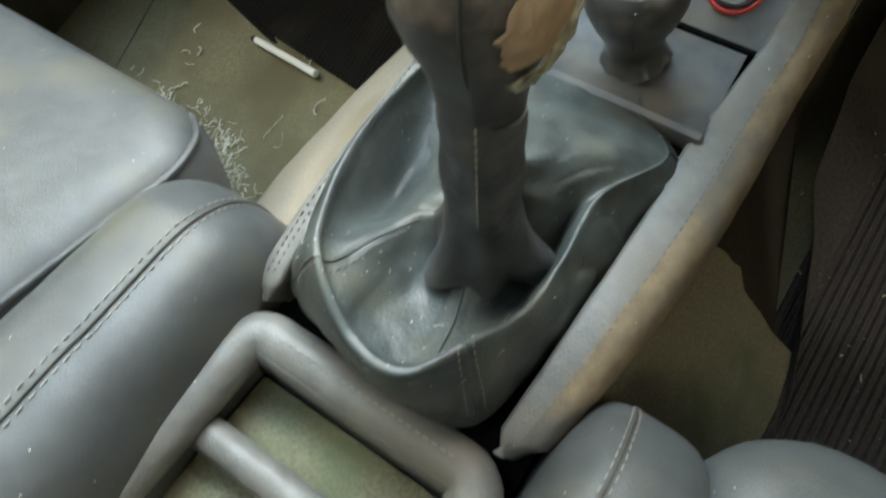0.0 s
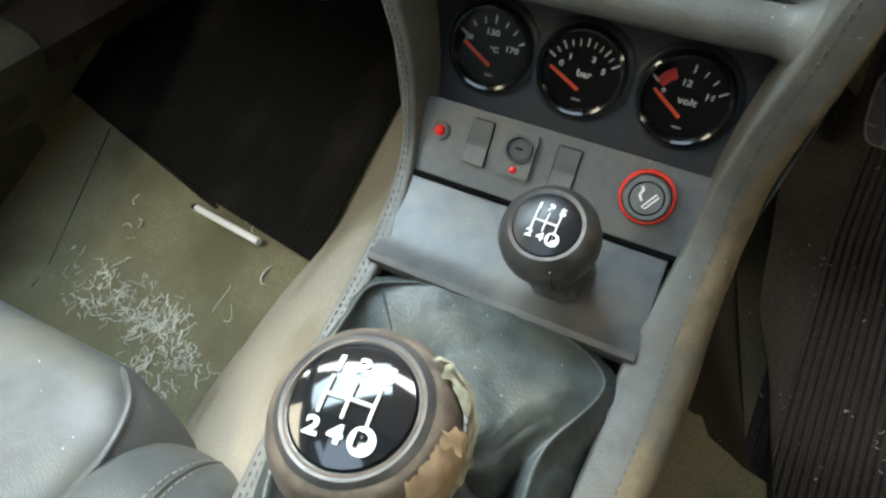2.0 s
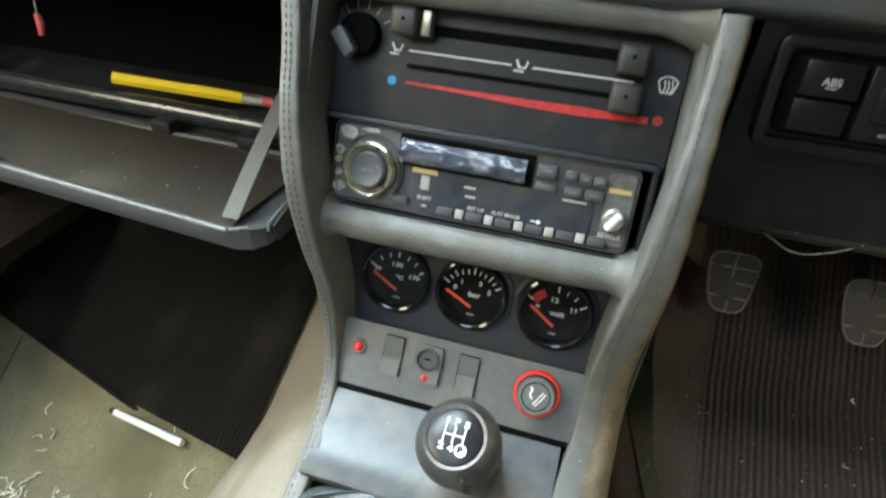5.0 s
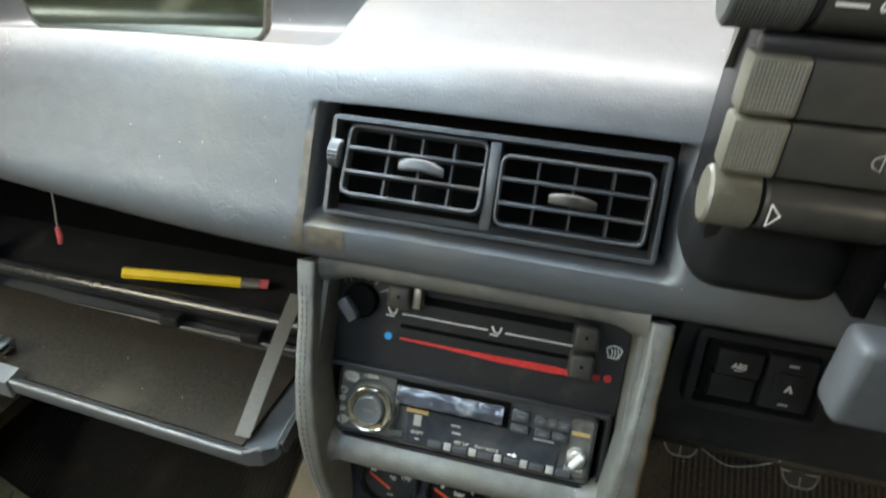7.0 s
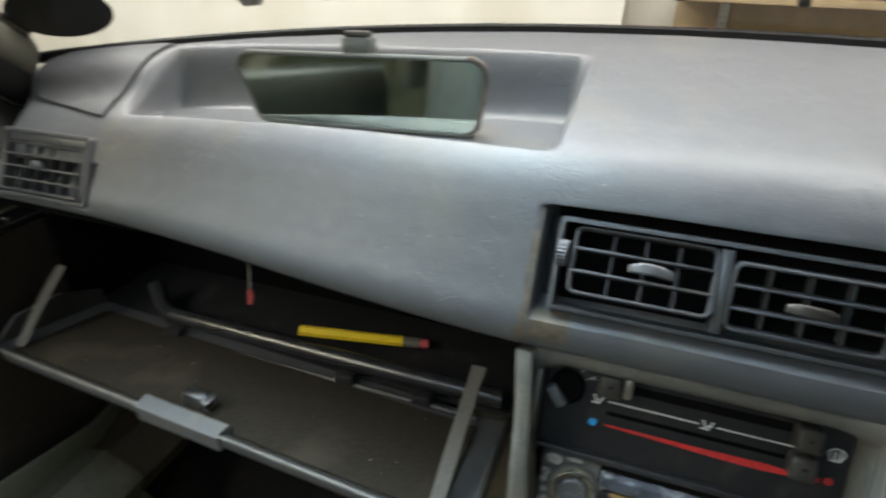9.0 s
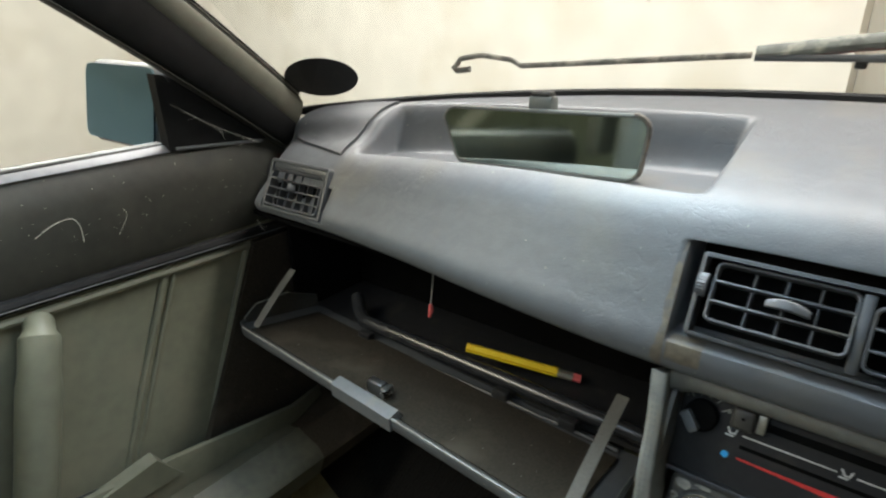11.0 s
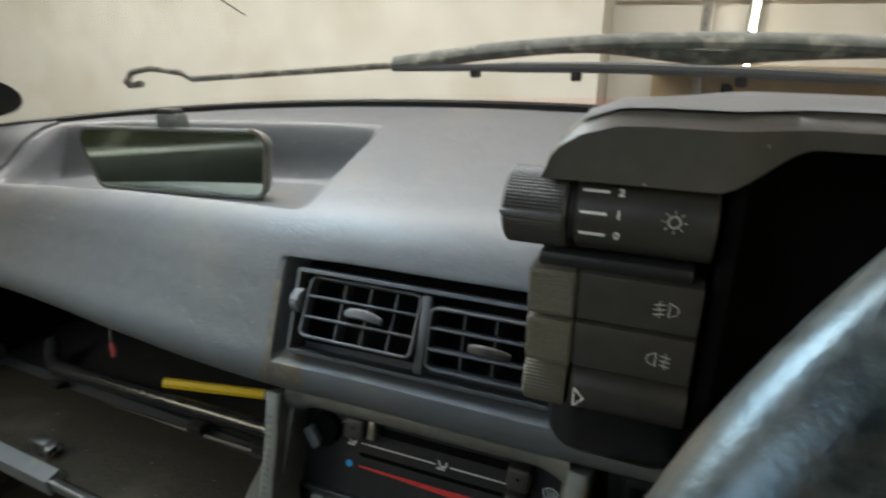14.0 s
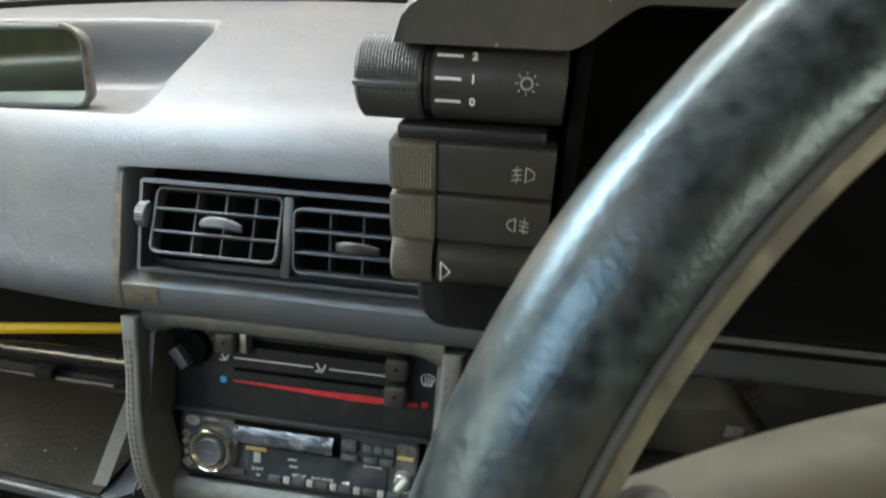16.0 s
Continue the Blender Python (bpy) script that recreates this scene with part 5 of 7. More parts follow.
def gear_knob(parent, m, top_turn, worn):
    """A round leather gear knob on its tapered neck, with a domed black badge; local z up, badge at 0."""
    prof = [(0.0148, -0.070), (0.0152, -0.062), (0.0162, -0.050), (0.0188, -0.040), (0.0234, -0.029), (0.0264, -0.018), (0.0260, -0.009), (0.0232, -0.002), (0.0192, 0.0014), (0.0171, 0.0006)]
    knob = part("knob", lathe(bmesh.new(), prof, 48, m, cap=False), KNOB, parent, "dark leather ball, stitched")
    badge = part("badge", lathe(bmesh.new(), [(0.0173, 0.0), (0.0163, 0.0014), (0.0124, 0.0026), (0.0062, 0.0033), (0.0008, 0.0036)], 40, m), GLOSSBLACK if worn else DULLBLACK, knob, "domed glossy black badge with white shift pattern")
    spin = m @ Matrix.Rotation(radians(top_turn), 4, "Z")

    def up(x, y):
        r2 = x * x + y * y
        return spin @ Vector((x, y, 0.0044 - r2 / 0.0173**2 * 0.0034))

    px, py = (0.0068, 0.0086) if worn else (0.0060, 0.0074)
    bm = bmesh.new()
    for x in (-px, 0.0, px):
        tube(bm, [up(x, 0.0050), up(x, 0), up(x, -0.0050)], 0.0005, 6)
    tube(bm, [up(-px, 0), up(0, 0), up(px, 0)], 0.0005, 6)
    part("shift_pattern", bm, WHITE, badge, "white shift lines")
    for word, x, y in (("1", -px, py), ("3", 0.0, py + 0.0004), ("5", px, py), ("2", -px, -py), ("4", 0.0, -py - 0.0004), ("R", px, -py)):
        ob = text("numeral", word, (0.0062 if worn else 0.0054) if word != "R" else 0.0052, badge, 0, 0, 0, WHITE, wide=1.3, bold=1.3)
        spot = Matrix.Translation(up(x, y)) @ (spin.to_3x3().to_4x4()) @ Matrix.Rotation(x * -10, 4, "Y").inverted() @ Matrix.Rotation(-y * 10, 4, "X")
        ob.matrix_local = spot
        if word == "R":
            disc = part("disc", lathe(bmesh.new(), [(0.0036, -0.0003), (0.0036, -0.0001)], 24), WHITE, badge, "white disc behind the R")
            disc.matrix_local = spot
            ob.data.materials[0] = GLOSSBLACK
            ob.matrix_local = spot @ Matrix.Translation((0, 0, 0.0003))
    bm = bmesh.new()
    tube(bm, [m @ Vector((r * math.cos(-1.2), r * math.sin(-1.2), h)) for r, h in ((0.0138, -0.048), (0.0188, -0.0375), (0.0248, -0.0275), (0.0275, -0.018), (0.0270, -0.009), (0.0242, -0.0015))], 0.0006, 6)
    part("seam", bm, SEAMS, knob)
    if worn:
        bm = bmesh.new()

        def flap(u, v):
            a = radians(-16 + (u - 0.5) * 62 * (0.35 + 0.65 * math.sin(math.pi * min(1, 0.12 + 0.75 * v))) + 12 * (v - 0.5) + 9 * noise.noise(Vector((v * 9, 3 if u < 0.5 else 6, 1))))
            h = -0.027 + 0.026 * v
            r = np.interp(h, [q[1] for q in prof], [q[0] for q in prof]) + 0.0012 + 0.0018 * abs(noise.noise(Vector((u * 7, v * 7, 1))))
            return m @ Vector((r * math.cos(a), r * math.sin(a), h))

        sheet(bm, 18, 12, flap)
        part("bare_patch", bm, BARE, knob, "patch worn through to tan backing")
        bm = bmesh.new()

        def band(u, v):
            a = 2 * math.pi * u
            h = -0.0150 + 0.0164 * v + (0.0040 * noise.noise(Vector((math.cos(a) * 2, math.sin(a) * 2, 4))) - 0.0030 * math.sin(a)) * (1 - v)
            r = np.interp(h, [q[1] for q in prof], [q[0] for q in prof]) + 0.0004
            return m @ Vector((r * math.cos(a), r * math.sin(a), h))

        sheet(bm, 60, 8, band)
        part("scuffed_band", bm, SCUFF, knob, "scuffed brown band round the badge")
        bm = bmesh.new()

        def fray(u, v):
            a = radians(-42 + 84 * v**0.8 + 15 * u + 7 * noise.noise(Vector((v * 7, u * 2, 5))))
            h = -0.0330 + 0.0320 * v**1.5 - 0.0050 * u * (1 - v) + 0.0022 * noise.noise(Vector((u * 5, v * 11, 8)))
            r = np.interp(h, [q[1] for q in prof], [q[0] for q in prof]) + 0.0014 + 0.0026 * math.sin(math.pi * u) + 0.0014 * noise.noise(Vector((u * 9, v * 16, 4)))
            return m @ Vector((r * math.cos(a), r * math.sin(a), h))

        sheet(bm, 14, 44, fray)
        part("torn_edge", bm, FRAY, knob, "frayed greenish-grey foam where the cover has torn")
    return knob


LEVER = Matrix.Translation((-0.0058, -0.2598, 0.4582)) @ Euler((radians(7), radians(-5), 0)).to_matrix().to_4x4()
lever = thing("gear_lever", Matrix(), "gear lever with torn dark leather knob", "gear lever")
gear_knob(lever, LEVER, 6, True)
neck_top = LEVER @ Vector((0, 0, -0.058))
bm = bmesh.new()
base = Vector((0.000, -0.227, 0.288))
rings = []


def bump_at(a, mid, wide):
    d = (a - mid + math.pi) % (2 * math.pi) - math.pi
    return math.exp(-((d / wide) ** 2))


for i in range(25):
    v = i / 24
    c = base.lerp(neck_top, v)
    low = max(0, 1 - v / 0.36)
    ring = []
    for k in range(64):
        a = 2 * math.pi * k / 64
        r = 0.0200 - 0.0040 * v**0.7 + 0.0075 * low**1.3 + 0.0006 * math.sin(v * 21 + 2 * a)
        r *= 1 + 0.42 * low**1.2 * bump_at(a, radians(-98), 0.30) + 0.38 * low**0.8 * bump_at(a, radians(12), 0.55) + 0.16 * low * math.sin(6 * a + 1) + 0.03 * math.sin(4 * a + 9 * v)
        ring.append(c + Vector((r * math.cos(a), r * math.sin(a), 0.003 * math.sin(2 * a) * low)))
    rings.append(ring)
loft(bm, rings)
sleeve = part("sleeve", bm, SLEEVE, lever, "wrinkled dark leather sleeve below the knob", smooth=70)
bm = bmesh.new()
stitches(bm, [base.lerp(neck_top, v) + (0.0212 - 0.0042 * v**0.7) * Vector((math.cos(-1.15), math.sin(-1.15), 0)) for v in (0.4, 0.55, 0.75, 1.0)], 0.0045, 0.0028, 0.0005, 120)
part("stitching", bm, THREAD, sleeve)

gaiter = thing("gear_gaiter", Matrix(), "soft creased grey leather gear gaiter", "gaiter")


# stations round the gaiter from the rear left corner, each: root at the sleeve, floor of the fold, ridge, foot
GAITER_STATIONS = (
    ((-0.0300, -0.2400, 0.2990), (-0.0400, -0.2660, 0.3030), (-0.0519, -0.2938, 0.3130), (-0.0815, -0.2900, 0.2480)),
    ((-0.0160, -0.2500, 0.2860), (-0.0200, -0.2850, 0.2900), (-0.0215, -0.3115, 0.3010), (-0.0310, -0.3040, 0.2460)),
    ((-0.0040, -0.2535, 0.2820), (0.0030, -0.2840, 0.2890), (0.0090, -0.3145, 0.3030), (0.0080, -0.3080, 0.2460)),
    ((0.0080, -0.2440, 0.2880), (0.0170, -0.2670, 0.2870), (0.0262, -0.2895, 0.3060), (0.0430, -0.2945, 0.2460)),
    ((0.0170, -0.2340, 0.2900), (0.0255, -0.2430, 0.2720), (0.0392, -0.2570, 0.3020), (0.0560, -0.2420, 0.2580)),
    ((0.0230, -0.2220, 0.2950), (0.0300, -0.2180, 0.2700), (0.0413, -0.2240, 0.3060), (0.0600, -0.2050, 0.2720)),
    ((0.0230, -0.2100, 0.3160), (0.0310, -0.1960, 0.3130), (0.0415, -0.1870, 0.3170), (0.0640, -0.1700, 0.2830)),
    ((0.0160, -0.2030, 0.3300), (0.0330, -0.1690, 0.3250), (0.0585, -0.1350, 0.3150), (0.0680, -0.1270, 0.2940)),
    ((0.0060, -0.2000, 0.3360), (0.0120, -0.1620, 0.3270), (0.0190, -0.1140, 0.3160), (0.0200, -0.1080, 0.2960)),
    ((-0.0080, -0.2000, 0.3360), (-0.0240, -0.1600, 0.3230), (-0.0320, -0.1110, 0.3150), (-0.0400, -0.1060, 0.2960)),
    ((-0.0180, -0.2060, 0.3260), (-0.0480, -0.1700, 0.2980), (-0.0840, -0.1300, 0.3150), (-0.0960, -0.1200, 0.2940)),
    ((-0.0280, -0.2140, 0.3080), (-0.0600, -0.1900, 0.2800), (-0.0893, -0.1600, 0.3150), (-0.1040, -0.1550, 0.2820)),
    ((-0.0350, -0.2220, 0.3000), (-0.0640, -0.2160, 0.2720), (-0.0842, -0.2180, 0.3150), (-0.1010, -0.2150, 0.2640)),
    ((-0.0350, -0.2320, 0.2990), (-0.0530, -0.2440, 0.2860), (-0.0690, -0.2660, 0.3145), (-0.0930, -0.2620, 0.2510)),
)
STATION = 1 / len(GAITER_STATIONS)


def glide(a, b, c, d, t):
    return 0.5 * (2 * b + (c - a) * t + (2 * a - 5 * b + 4 * c - d) * t * t + (3 * b - a - 3 * c + d) * t**3)


def gaiter_line(u, level):
    """The line of one level round the gaiter; corners stay sharp where the stations lie close."""
    n = len(GAITER_STATIONS)
    f = (u % 1.0) * n
    i = int(f)
    return glide(*(Vector(GAITER_STATIONS[(i + k) % n][level]) for k in (-1, 0, 1, 2)), f - i)


def gaiter_point(u, v):
    """u round the lever, v from the sleeve (0) over the ridge (0.6) down to the console (1)."""
    root, low, top, foot = (gaiter_line(u, k) for k in range(4))
    out = Vector((foot.x - low.x, foot.y - low.y, 0)).normalized()
    wall = min(0.012, 0.003 + 0.35 * max(0.0, top.z - low.z - 0.010))
    steep = min(1.0, max(0.0, 0.15 + (top.z - low.z) / 0.012))
    inner = top - out * 0.0062 - Vector((0, 0, steep * (0.0022 + wall)))
    lip = top - out * 0.0020 - Vector((0, 0, 0.0008 * steep))
    outer = top + out * 0.0030 - Vector((0, 0, 0.0042))
    under = outer.lerp(foot, 0.45) + out * 0.0030
    core = Vector((0.0, -0.2255, root.z + 0.006)).lerp(root, 0.35)
    knots = ((0.0, core), (0.06, root), (0.30, low), (0.50, inner), (0.57, lip), (0.63, outer), (0.80, under), (1.0, foot))
    i = max(k for k in range(7) if v >= knots[k][0] or k == 0)
    t = (v - knots[i][0]) / (knots[i + 1][0] - knots[i][0])
    pts = [knots[min(7, max(0, i + k))][1] for k in (-1, 0, 1, 2)]
    p = glide(*pts, min(1.0, t))
    w = smooth(0.03, 0.2, v) * (1 - smooth(0.9, 1.0, v))
    ridge = math.exp(-(((v - 0.58) / 0.10) ** 2))
    fold = noise.noise(Vector((p.x * 34, p.y * 34, 2))) * 0.0016 + noise.noise(Vector((p.x * 90 + 4, p.y * 70, p.z * 60))) * 0.0008
    pull = noise.noise(Vector((u * 19, v * 2.6, 11)))
    pucker = 0.0022 * max(0.0, 1 - abs(pull) * 4.5) * (0.35 + 0.65 * smooth(0.6, 0.75, v))
    gather = 0.0016 * math.sin(2 * math.pi * u * 9 + 2) * (1 - smooth(0.0, 0.22, v))
    return p + Vector((0, 0, w * (1 - 0.6 * ridge) * (fold - pucker) + gather)) - out * (pucker * 0.6 * smooth(0.6, 0.75, v))


bm = bmesh.new()
sheet(bm, 224, 96, gaiter_point)
bmesh.ops.remove_doubles(bm, verts=bm.verts, dist=0.00005)
part("skin", bm, GAITER, gaiter, smooth=80)
for u, start, end in ((0.0, 0.08, 0.98), (3 * STATION, 0.52, 0.98), (2.6 * STATION, 0.04, 0.50), (7 * STATION, 0.52, 0.98), (10 * STATION, 0.40, 0.98)):
    part("seam", tube(bmesh.new(), [gaiter_point(u, start + (end - start) * i / 24) + Vector((0, 0, 0.0003)) for i in range(25)], 0.0008, 6), GAITER, gaiter, "raised seam at a corner")


def folded_band(u, v):
    k = 0.06 + 0.50 * v
    p = gaiter_point(-0.030 * u - 0.002, k)
    return p + Vector((0, 0, 0.0011 * math.sin(math.pi * min(1.0, 0.15 + 0.85 * u)) ** 0.4))


part("folded_band", sheet(bmesh.new(), 10, 30, folded_band), GAITER, gaiter, "raised folded band along the rear left seam", smooth=70)
part("stitching", stitches(bmesh.new(), [gaiter_point(0.012, 0.1 + 0.45 * i / 20) + Vector((0, 0, 0.0005)) for i in range(21)], 0.0042, 0.0024, 0.0004), SEAMS, gaiter, "dark stitches along the seam")
for u in (0.007, 3 * STATION - 0.008, 3 * STATION + 0.008):
    part("stitching", stitches(bmesh.new(), [gaiter_point(u, 0.56 + 0.36 * i / 16) + Vector((0, 0, 0.0006)) for i in range(17)], 0.0045, 0.0026, 0.0004), THREAD, gaiter, "pale stitches down the corner")
# Near-black block paints the shade in the gap round the gaiter.
part("gap_shade", block(bmesh.new(), 0.172, 0.196, 0.01, -0.0125, -0.21, 0.236, m=Matrix.Translation((0, -0.21, 0.24)) @ Matrix.Rotation(radians(13), 4, "X") @ Matrix.Translation((0, 0.21, -0.24))), DARK, gaiter)

spare = thing("spare_gear_knob", Matrix(), "loose leather gear knob standing in the ashtray", "gear knob")
STAND = Matrix.Translation((0.0040, -0.1085, 0.3845)) @ Euler((radians(24), radians(-6), 0)).to_matrix().to_4x4()
gear_knob(spare, STAND, -4, False)
bm = bmesh.new()
rings = []
for r, h in ((0.0146, -0.050), (0.0156, -0.056), (0.0168, -0.060), (0.0186, -0.0630), (0.0200, -0.0645)):
    ring = []
    for k in range(48):
        a = 2 * math.pi * k / 48
        loose = (h + 0.052) / -0.013
        rr = r * (1 + loose * (0.10 * math.cos(a + 0.5) + 0.05 * math.sin(5 * a) + 0.06 * noise.noise(Vector((a * 2, r * 90, 3)))))
        ring.append(STAND @ Vector((rr * math.cos(a), rr * math.sin(a), h + loose * 0.0022 * math.sin(7 * a + 1))))
    rings.append(ring)
loft(bm, rings, cap=False)
part("skirt", bm, SLEEVE, spare, "crumpled leather skirt at the foot")

# ---- storage cubby behind the lever ----
cubby = thing("storage_cubby", Matrix.Translation((-0.014, -0.302, 0.235)) @ Matrix.Rotation(radians(4), 4, "X"), "leather-padded open storage cubby between the seats", "storage tray")
bm = bmesh.new()
loop = []
for cx, cy, a0 in ((0.060, -0.026, 0), (-0.060, -0.026, 90), (-0.060, -0.170, 180), (0.060, -0.170, 270)):
    for k in range(7):
        a = radians(a0 + 90 * k / 6)
        loop.append(Vector((cx + 0.014 * math.cos(a), cy + 0.014 * math.sin(a), 0.0)))
tube(bm, loop, 0.0145, 14, closed=True)
part("padded_rim", bm, TRIM, cubby)
bm = bmesh.new()
tube(bm, [(-0.065, -0.068, -0.014), (0.065, -0.068, -0.014)], 0.010, 12, 6)
part("padded_divider", bm, TRIM, cubby)
part("floor", block(bmesh.new(), 0.130, 0.15, 0.006, 0, -0.10, -0.030, r=0.0028), FLANK, cubby, "worn greenish floor of the cubby")
for x in (-0.069, 0.069):
    part("inner_wall", block(bmesh.new(), 0.004, 0.15, 0.045, x, -0.10, -0.022), LEATHER, cubby)
part("front_wall", block(bmesh.new(), 0.138, 0.004, 0.06, 0, -0.022, -0.022), LEATHER, cubby)
for x in (-0.080, 0.080):
    part("outer_side", block(bmesh.new(), 0.006, 0.19, 0.13, x, -0.10, -0.075, r=0.002), TRIM, cubby)
part("outer_front", block(bmesh.new(), 0.160, 0.006, 0.10, 0, -0.006, -0.06, r=0.002), TRIM, cubby)
part("stitching", stitches(bmesh.new(), [Vector((-0.074, -0.16 + 0.013 * i, 0.0120)) for i in range(11)], 0.0045, 0.003, 0.0006), THREAD, cubby)
part("stitching", stitches(bmesh.new(), [Vector((-0.055 + 0.011 * i, -0.0125, 0.0146)) for i in range(11)], 0.0045, 0.003, 0.0006), THREAD, cubby)

# ---- seats ----


def cushion_mesh(bm, x0, x1, y0, y1, z0, z1, r, puff, seed, nx=40, ny=40):
    """A padded block: rounded plan and edges, slightly domed and creased on top."""
    rings = []
    def plan(grow):
        out = []
        rr = r + grow
        for cx, cy, a0 in ((x1 - r, y1 - r, 0), (x0 + r, y1 - r, 90), (x0 + r, y0 + r, 180), (x1 - r, y0 + r, 270)):
            for k in range(9):
                a = radians(a0 + 90 * k / 8)
                out.append((cx + rr * math.cos(a), cy + rr * math.sin(a)))
        return out
    mid = ((x0 + x1) / 2, (y0 + y1) / 2)
    for grow, z in ((-0.01, z0), (0.0, z0 + 0.02), (0.003, (z0 + z1) / 2), (0.0, z1 - 0.03), (-0.006, z1 - 0.013), (-0.016, z1 - 0.004), (-0.03, z1)):
        rings.append([Vector((a, b, z)) for a, b in plan(grow)])
    last = plan(-min(0.03, r * 0.9))
    for i in range(1, 15):
        f = 1 - i / 14.0001
        rings.append([Vector((mid[0] + (a - mid[0]) * f, mid[1] + (b - mid[1]) * f, z1 + puff * (1 - f * f))) for a, b in last])
    for ring in rings:
        for p in ring:
            n = noise.noise(Vector((p.x * 9 + seed, p.y * 9, p.z * 9)))
            p += Vector((0.002 * n, 0.002 * n, 0.0035 * n + 0.0012 * noise.noise(Vector((p.x * 40, p.y * 25, seed)))))
    return loft(bm, rings)


def bolster_point(shape, v, a):
    """A point on the roll beside a cushion: v from its nose (0) back (1), a round it, from the tunnel side over the top."""
    xa, xb, y_front, y_back, z_top, w, h = shape
    y = y_front + (y_back - y_front) * v
    nose = max(0.03, math.sqrt(max(0.0, 1 - (1 - min(1, v / 0.15)) ** 2)))
    c, s = math.cos(a), math.sin(a)
    px = math.copysign(abs(c) ** 0.62, c) * w / 2 * (0.45 + 0.55 * nose)
    pz = math.copysign(abs(s) ** 0.62, s) * h / 2 * nose
    return Vector((xa + (xb - xa) * v + px + 0.0015 * noise.noise(Vector((y * 30, a, 3))), y, z_top - h / 2 + pz - 0.012 * (1 - nose)))


def bolster_mesh(bm, shape, n=48):
    return loft(bm, [[bolster_point(shape, (i / n) ** 1.5, 2 * math.pi * k / 40) for k in range(40)] for i in range(n + 1)])


def seat(name, side, x_in, label):
    """A front seat; side -1: passenger. x_in: the edge beside the tunnel."""
    s = thing(name, Matrix(), label, "car seat", "front seats")
    far = x_in + side * 0.50
    c0, c1 = sorted((x_in + side * (0.046 if side < 0 else 0.062), far - side * 0.05))
    yf = -0.222 if side < 0 else -0.205
    cush = part("cushion", cushion_mesh(bmesh.new(), c0, c1, -0.74, yf, 0.07, 0.272, 0.062, 0.004, 3 + side), LEATHER, s)
    bm = bmesh.new()
    x = c1 if side < 0 else c0
    x += side * 0.009
    yp = yf - 0.009
    tube(bm, [Vector((x, -0.72, 0.2665)), Vector((x, -0.5, 0.2665)), Vector((x, -0.31, 0.2665)), Vector((x, yp - 0.046, 0.2665)), Vector((x + side * 0.010, yp - 0.018, 0.2655)), Vector((x + side * 0.026, yp - 0.004, 0.2630)), Vector((x + side * 0.040, yp + 0.002, 0.2560))], 0.0024, 8, 60)
    if side < 0:
        part("piping", bm, LEATHER, cush, "rounded piping along the cushion edge")
    xa, xz = (-0.152, -0.086) if side < 0 else (0.118, 0.112)
    shape = (xa, xz, -0.236 if side < 0 else -0.222, -0.74, 0.284, 0.106 if side < 0 else 0.082, 0.20)
    bol = part("side_bolster", bolster_mesh(bmesh.new(), shape), LEATHER, s, smooth=60)
    tops = radians(86 if side < 0 else 100)
    for name, off, mat_ in (("seam", 0.0, SEAMS), ("stitching", 0.042, THREAD), ("stitching", -0.042, THREAD)):
        bm = bmesh.new()
        line = [bolster_point(shape, 0.012 + 0.9 * (i / 30) ** 1.5, tops + off) + Vector((0, 0, 0.0006)) for i in range(31)]
        if off:
            stitches(bm, line, 0.0055, 0.0034, 0.00045, 300)
        else:
            tube(bm, line, 0.0009, 6, 60)
        part(name, bm, mat_, bol)
    o0, o1 = sorted((far - side * 0.045, far + side * 0.03))
    part("side_bolster", bolster_mesh(bmesh.new(), ((o0 + o1) / 2, (o0 + o1) / 2, -0.25, -0.74, 0.272, 0.085, 0.19)), LEATHER, s)
    part("base", block(bmesh.new(), 0.44, 0.46, 0.08, (x_in + far) / 2, -0.50, 0.05, r=0.02), BLACK, s, "black seat base")
    part("backrest", cushion_mesh(bmesh.new(), c0, c1, -0.86, -0.74, 0.20, 0.80, 0.05, 0.004, 9), LEATHER, s)
    return s


seat("passenger_seat", -1, -0.128, "grey-green leather passenger seat with piped cushion and thick bolster")
seat("driver_seat", 1, 0.080, "grey leather driver seat with rounded bolsters")

# ---- glovebox ----
glove = thing("glovebox", Matrix.Translation((-0.44, 0.0, 0.45)), "open glovebox with felt-lined lid hanging on grey straps", "glovebox")
LID_W = 0.570


def lid_pt(x, d, h):
    """d: from the front edge (0) back to the hinge (1); h: above the lid. The lid hangs a little askew."""
    t = x / LID_W + 0.5
    front = Vector((-0.287, -0.012, 0.0)).lerp(Vector((0.283, -0.041, -0.013)), t)
    back = Vector((-0.270, 0.128, -0.020)).lerp(Vector((0.283, 0.104, -0.024)), t)
    return front.lerp(back, d) + Vector((0, -h * 0.08, h))


bm = bmesh.new()
prof = [(0.0, -0.010), (-0.03, -0.002), (-0.03, 0.006), (-0.015, 0.009), (0.01, 0.008), (0.04, 0.000), (1.0, 0.0), (1.0, -0.012)]
ends = ((0.0, 0.17), (0.003, 0.09), (0.010, 0.03), (0.022, 0.0), (0.040, -0.03))
loft(bm, [[lid_pt(x, max(d, cut), h * (1 - 2.5 * max(0, cut))) for d, h in prof] for x, cut in [(-LID_W / 2 + e, c) for e, c in ends] + [(LID_W / 2 - e, c) for e, c in ends[::-1]]])
lid = part("lid", bm, COVER, glove, "grey plastic lid, open", smooth=25)
bm = bmesh.new()
loft(bm, [[lid_pt(x, d, h) for d, h in ((0.055, 0.0005), (0.06, 0.003), (0.86, 0.003), (0.86, 0.0005))] for x in (-0.255, 0.255)])
part("felt_lining", bm, FELT, lid, "brown felt lining")
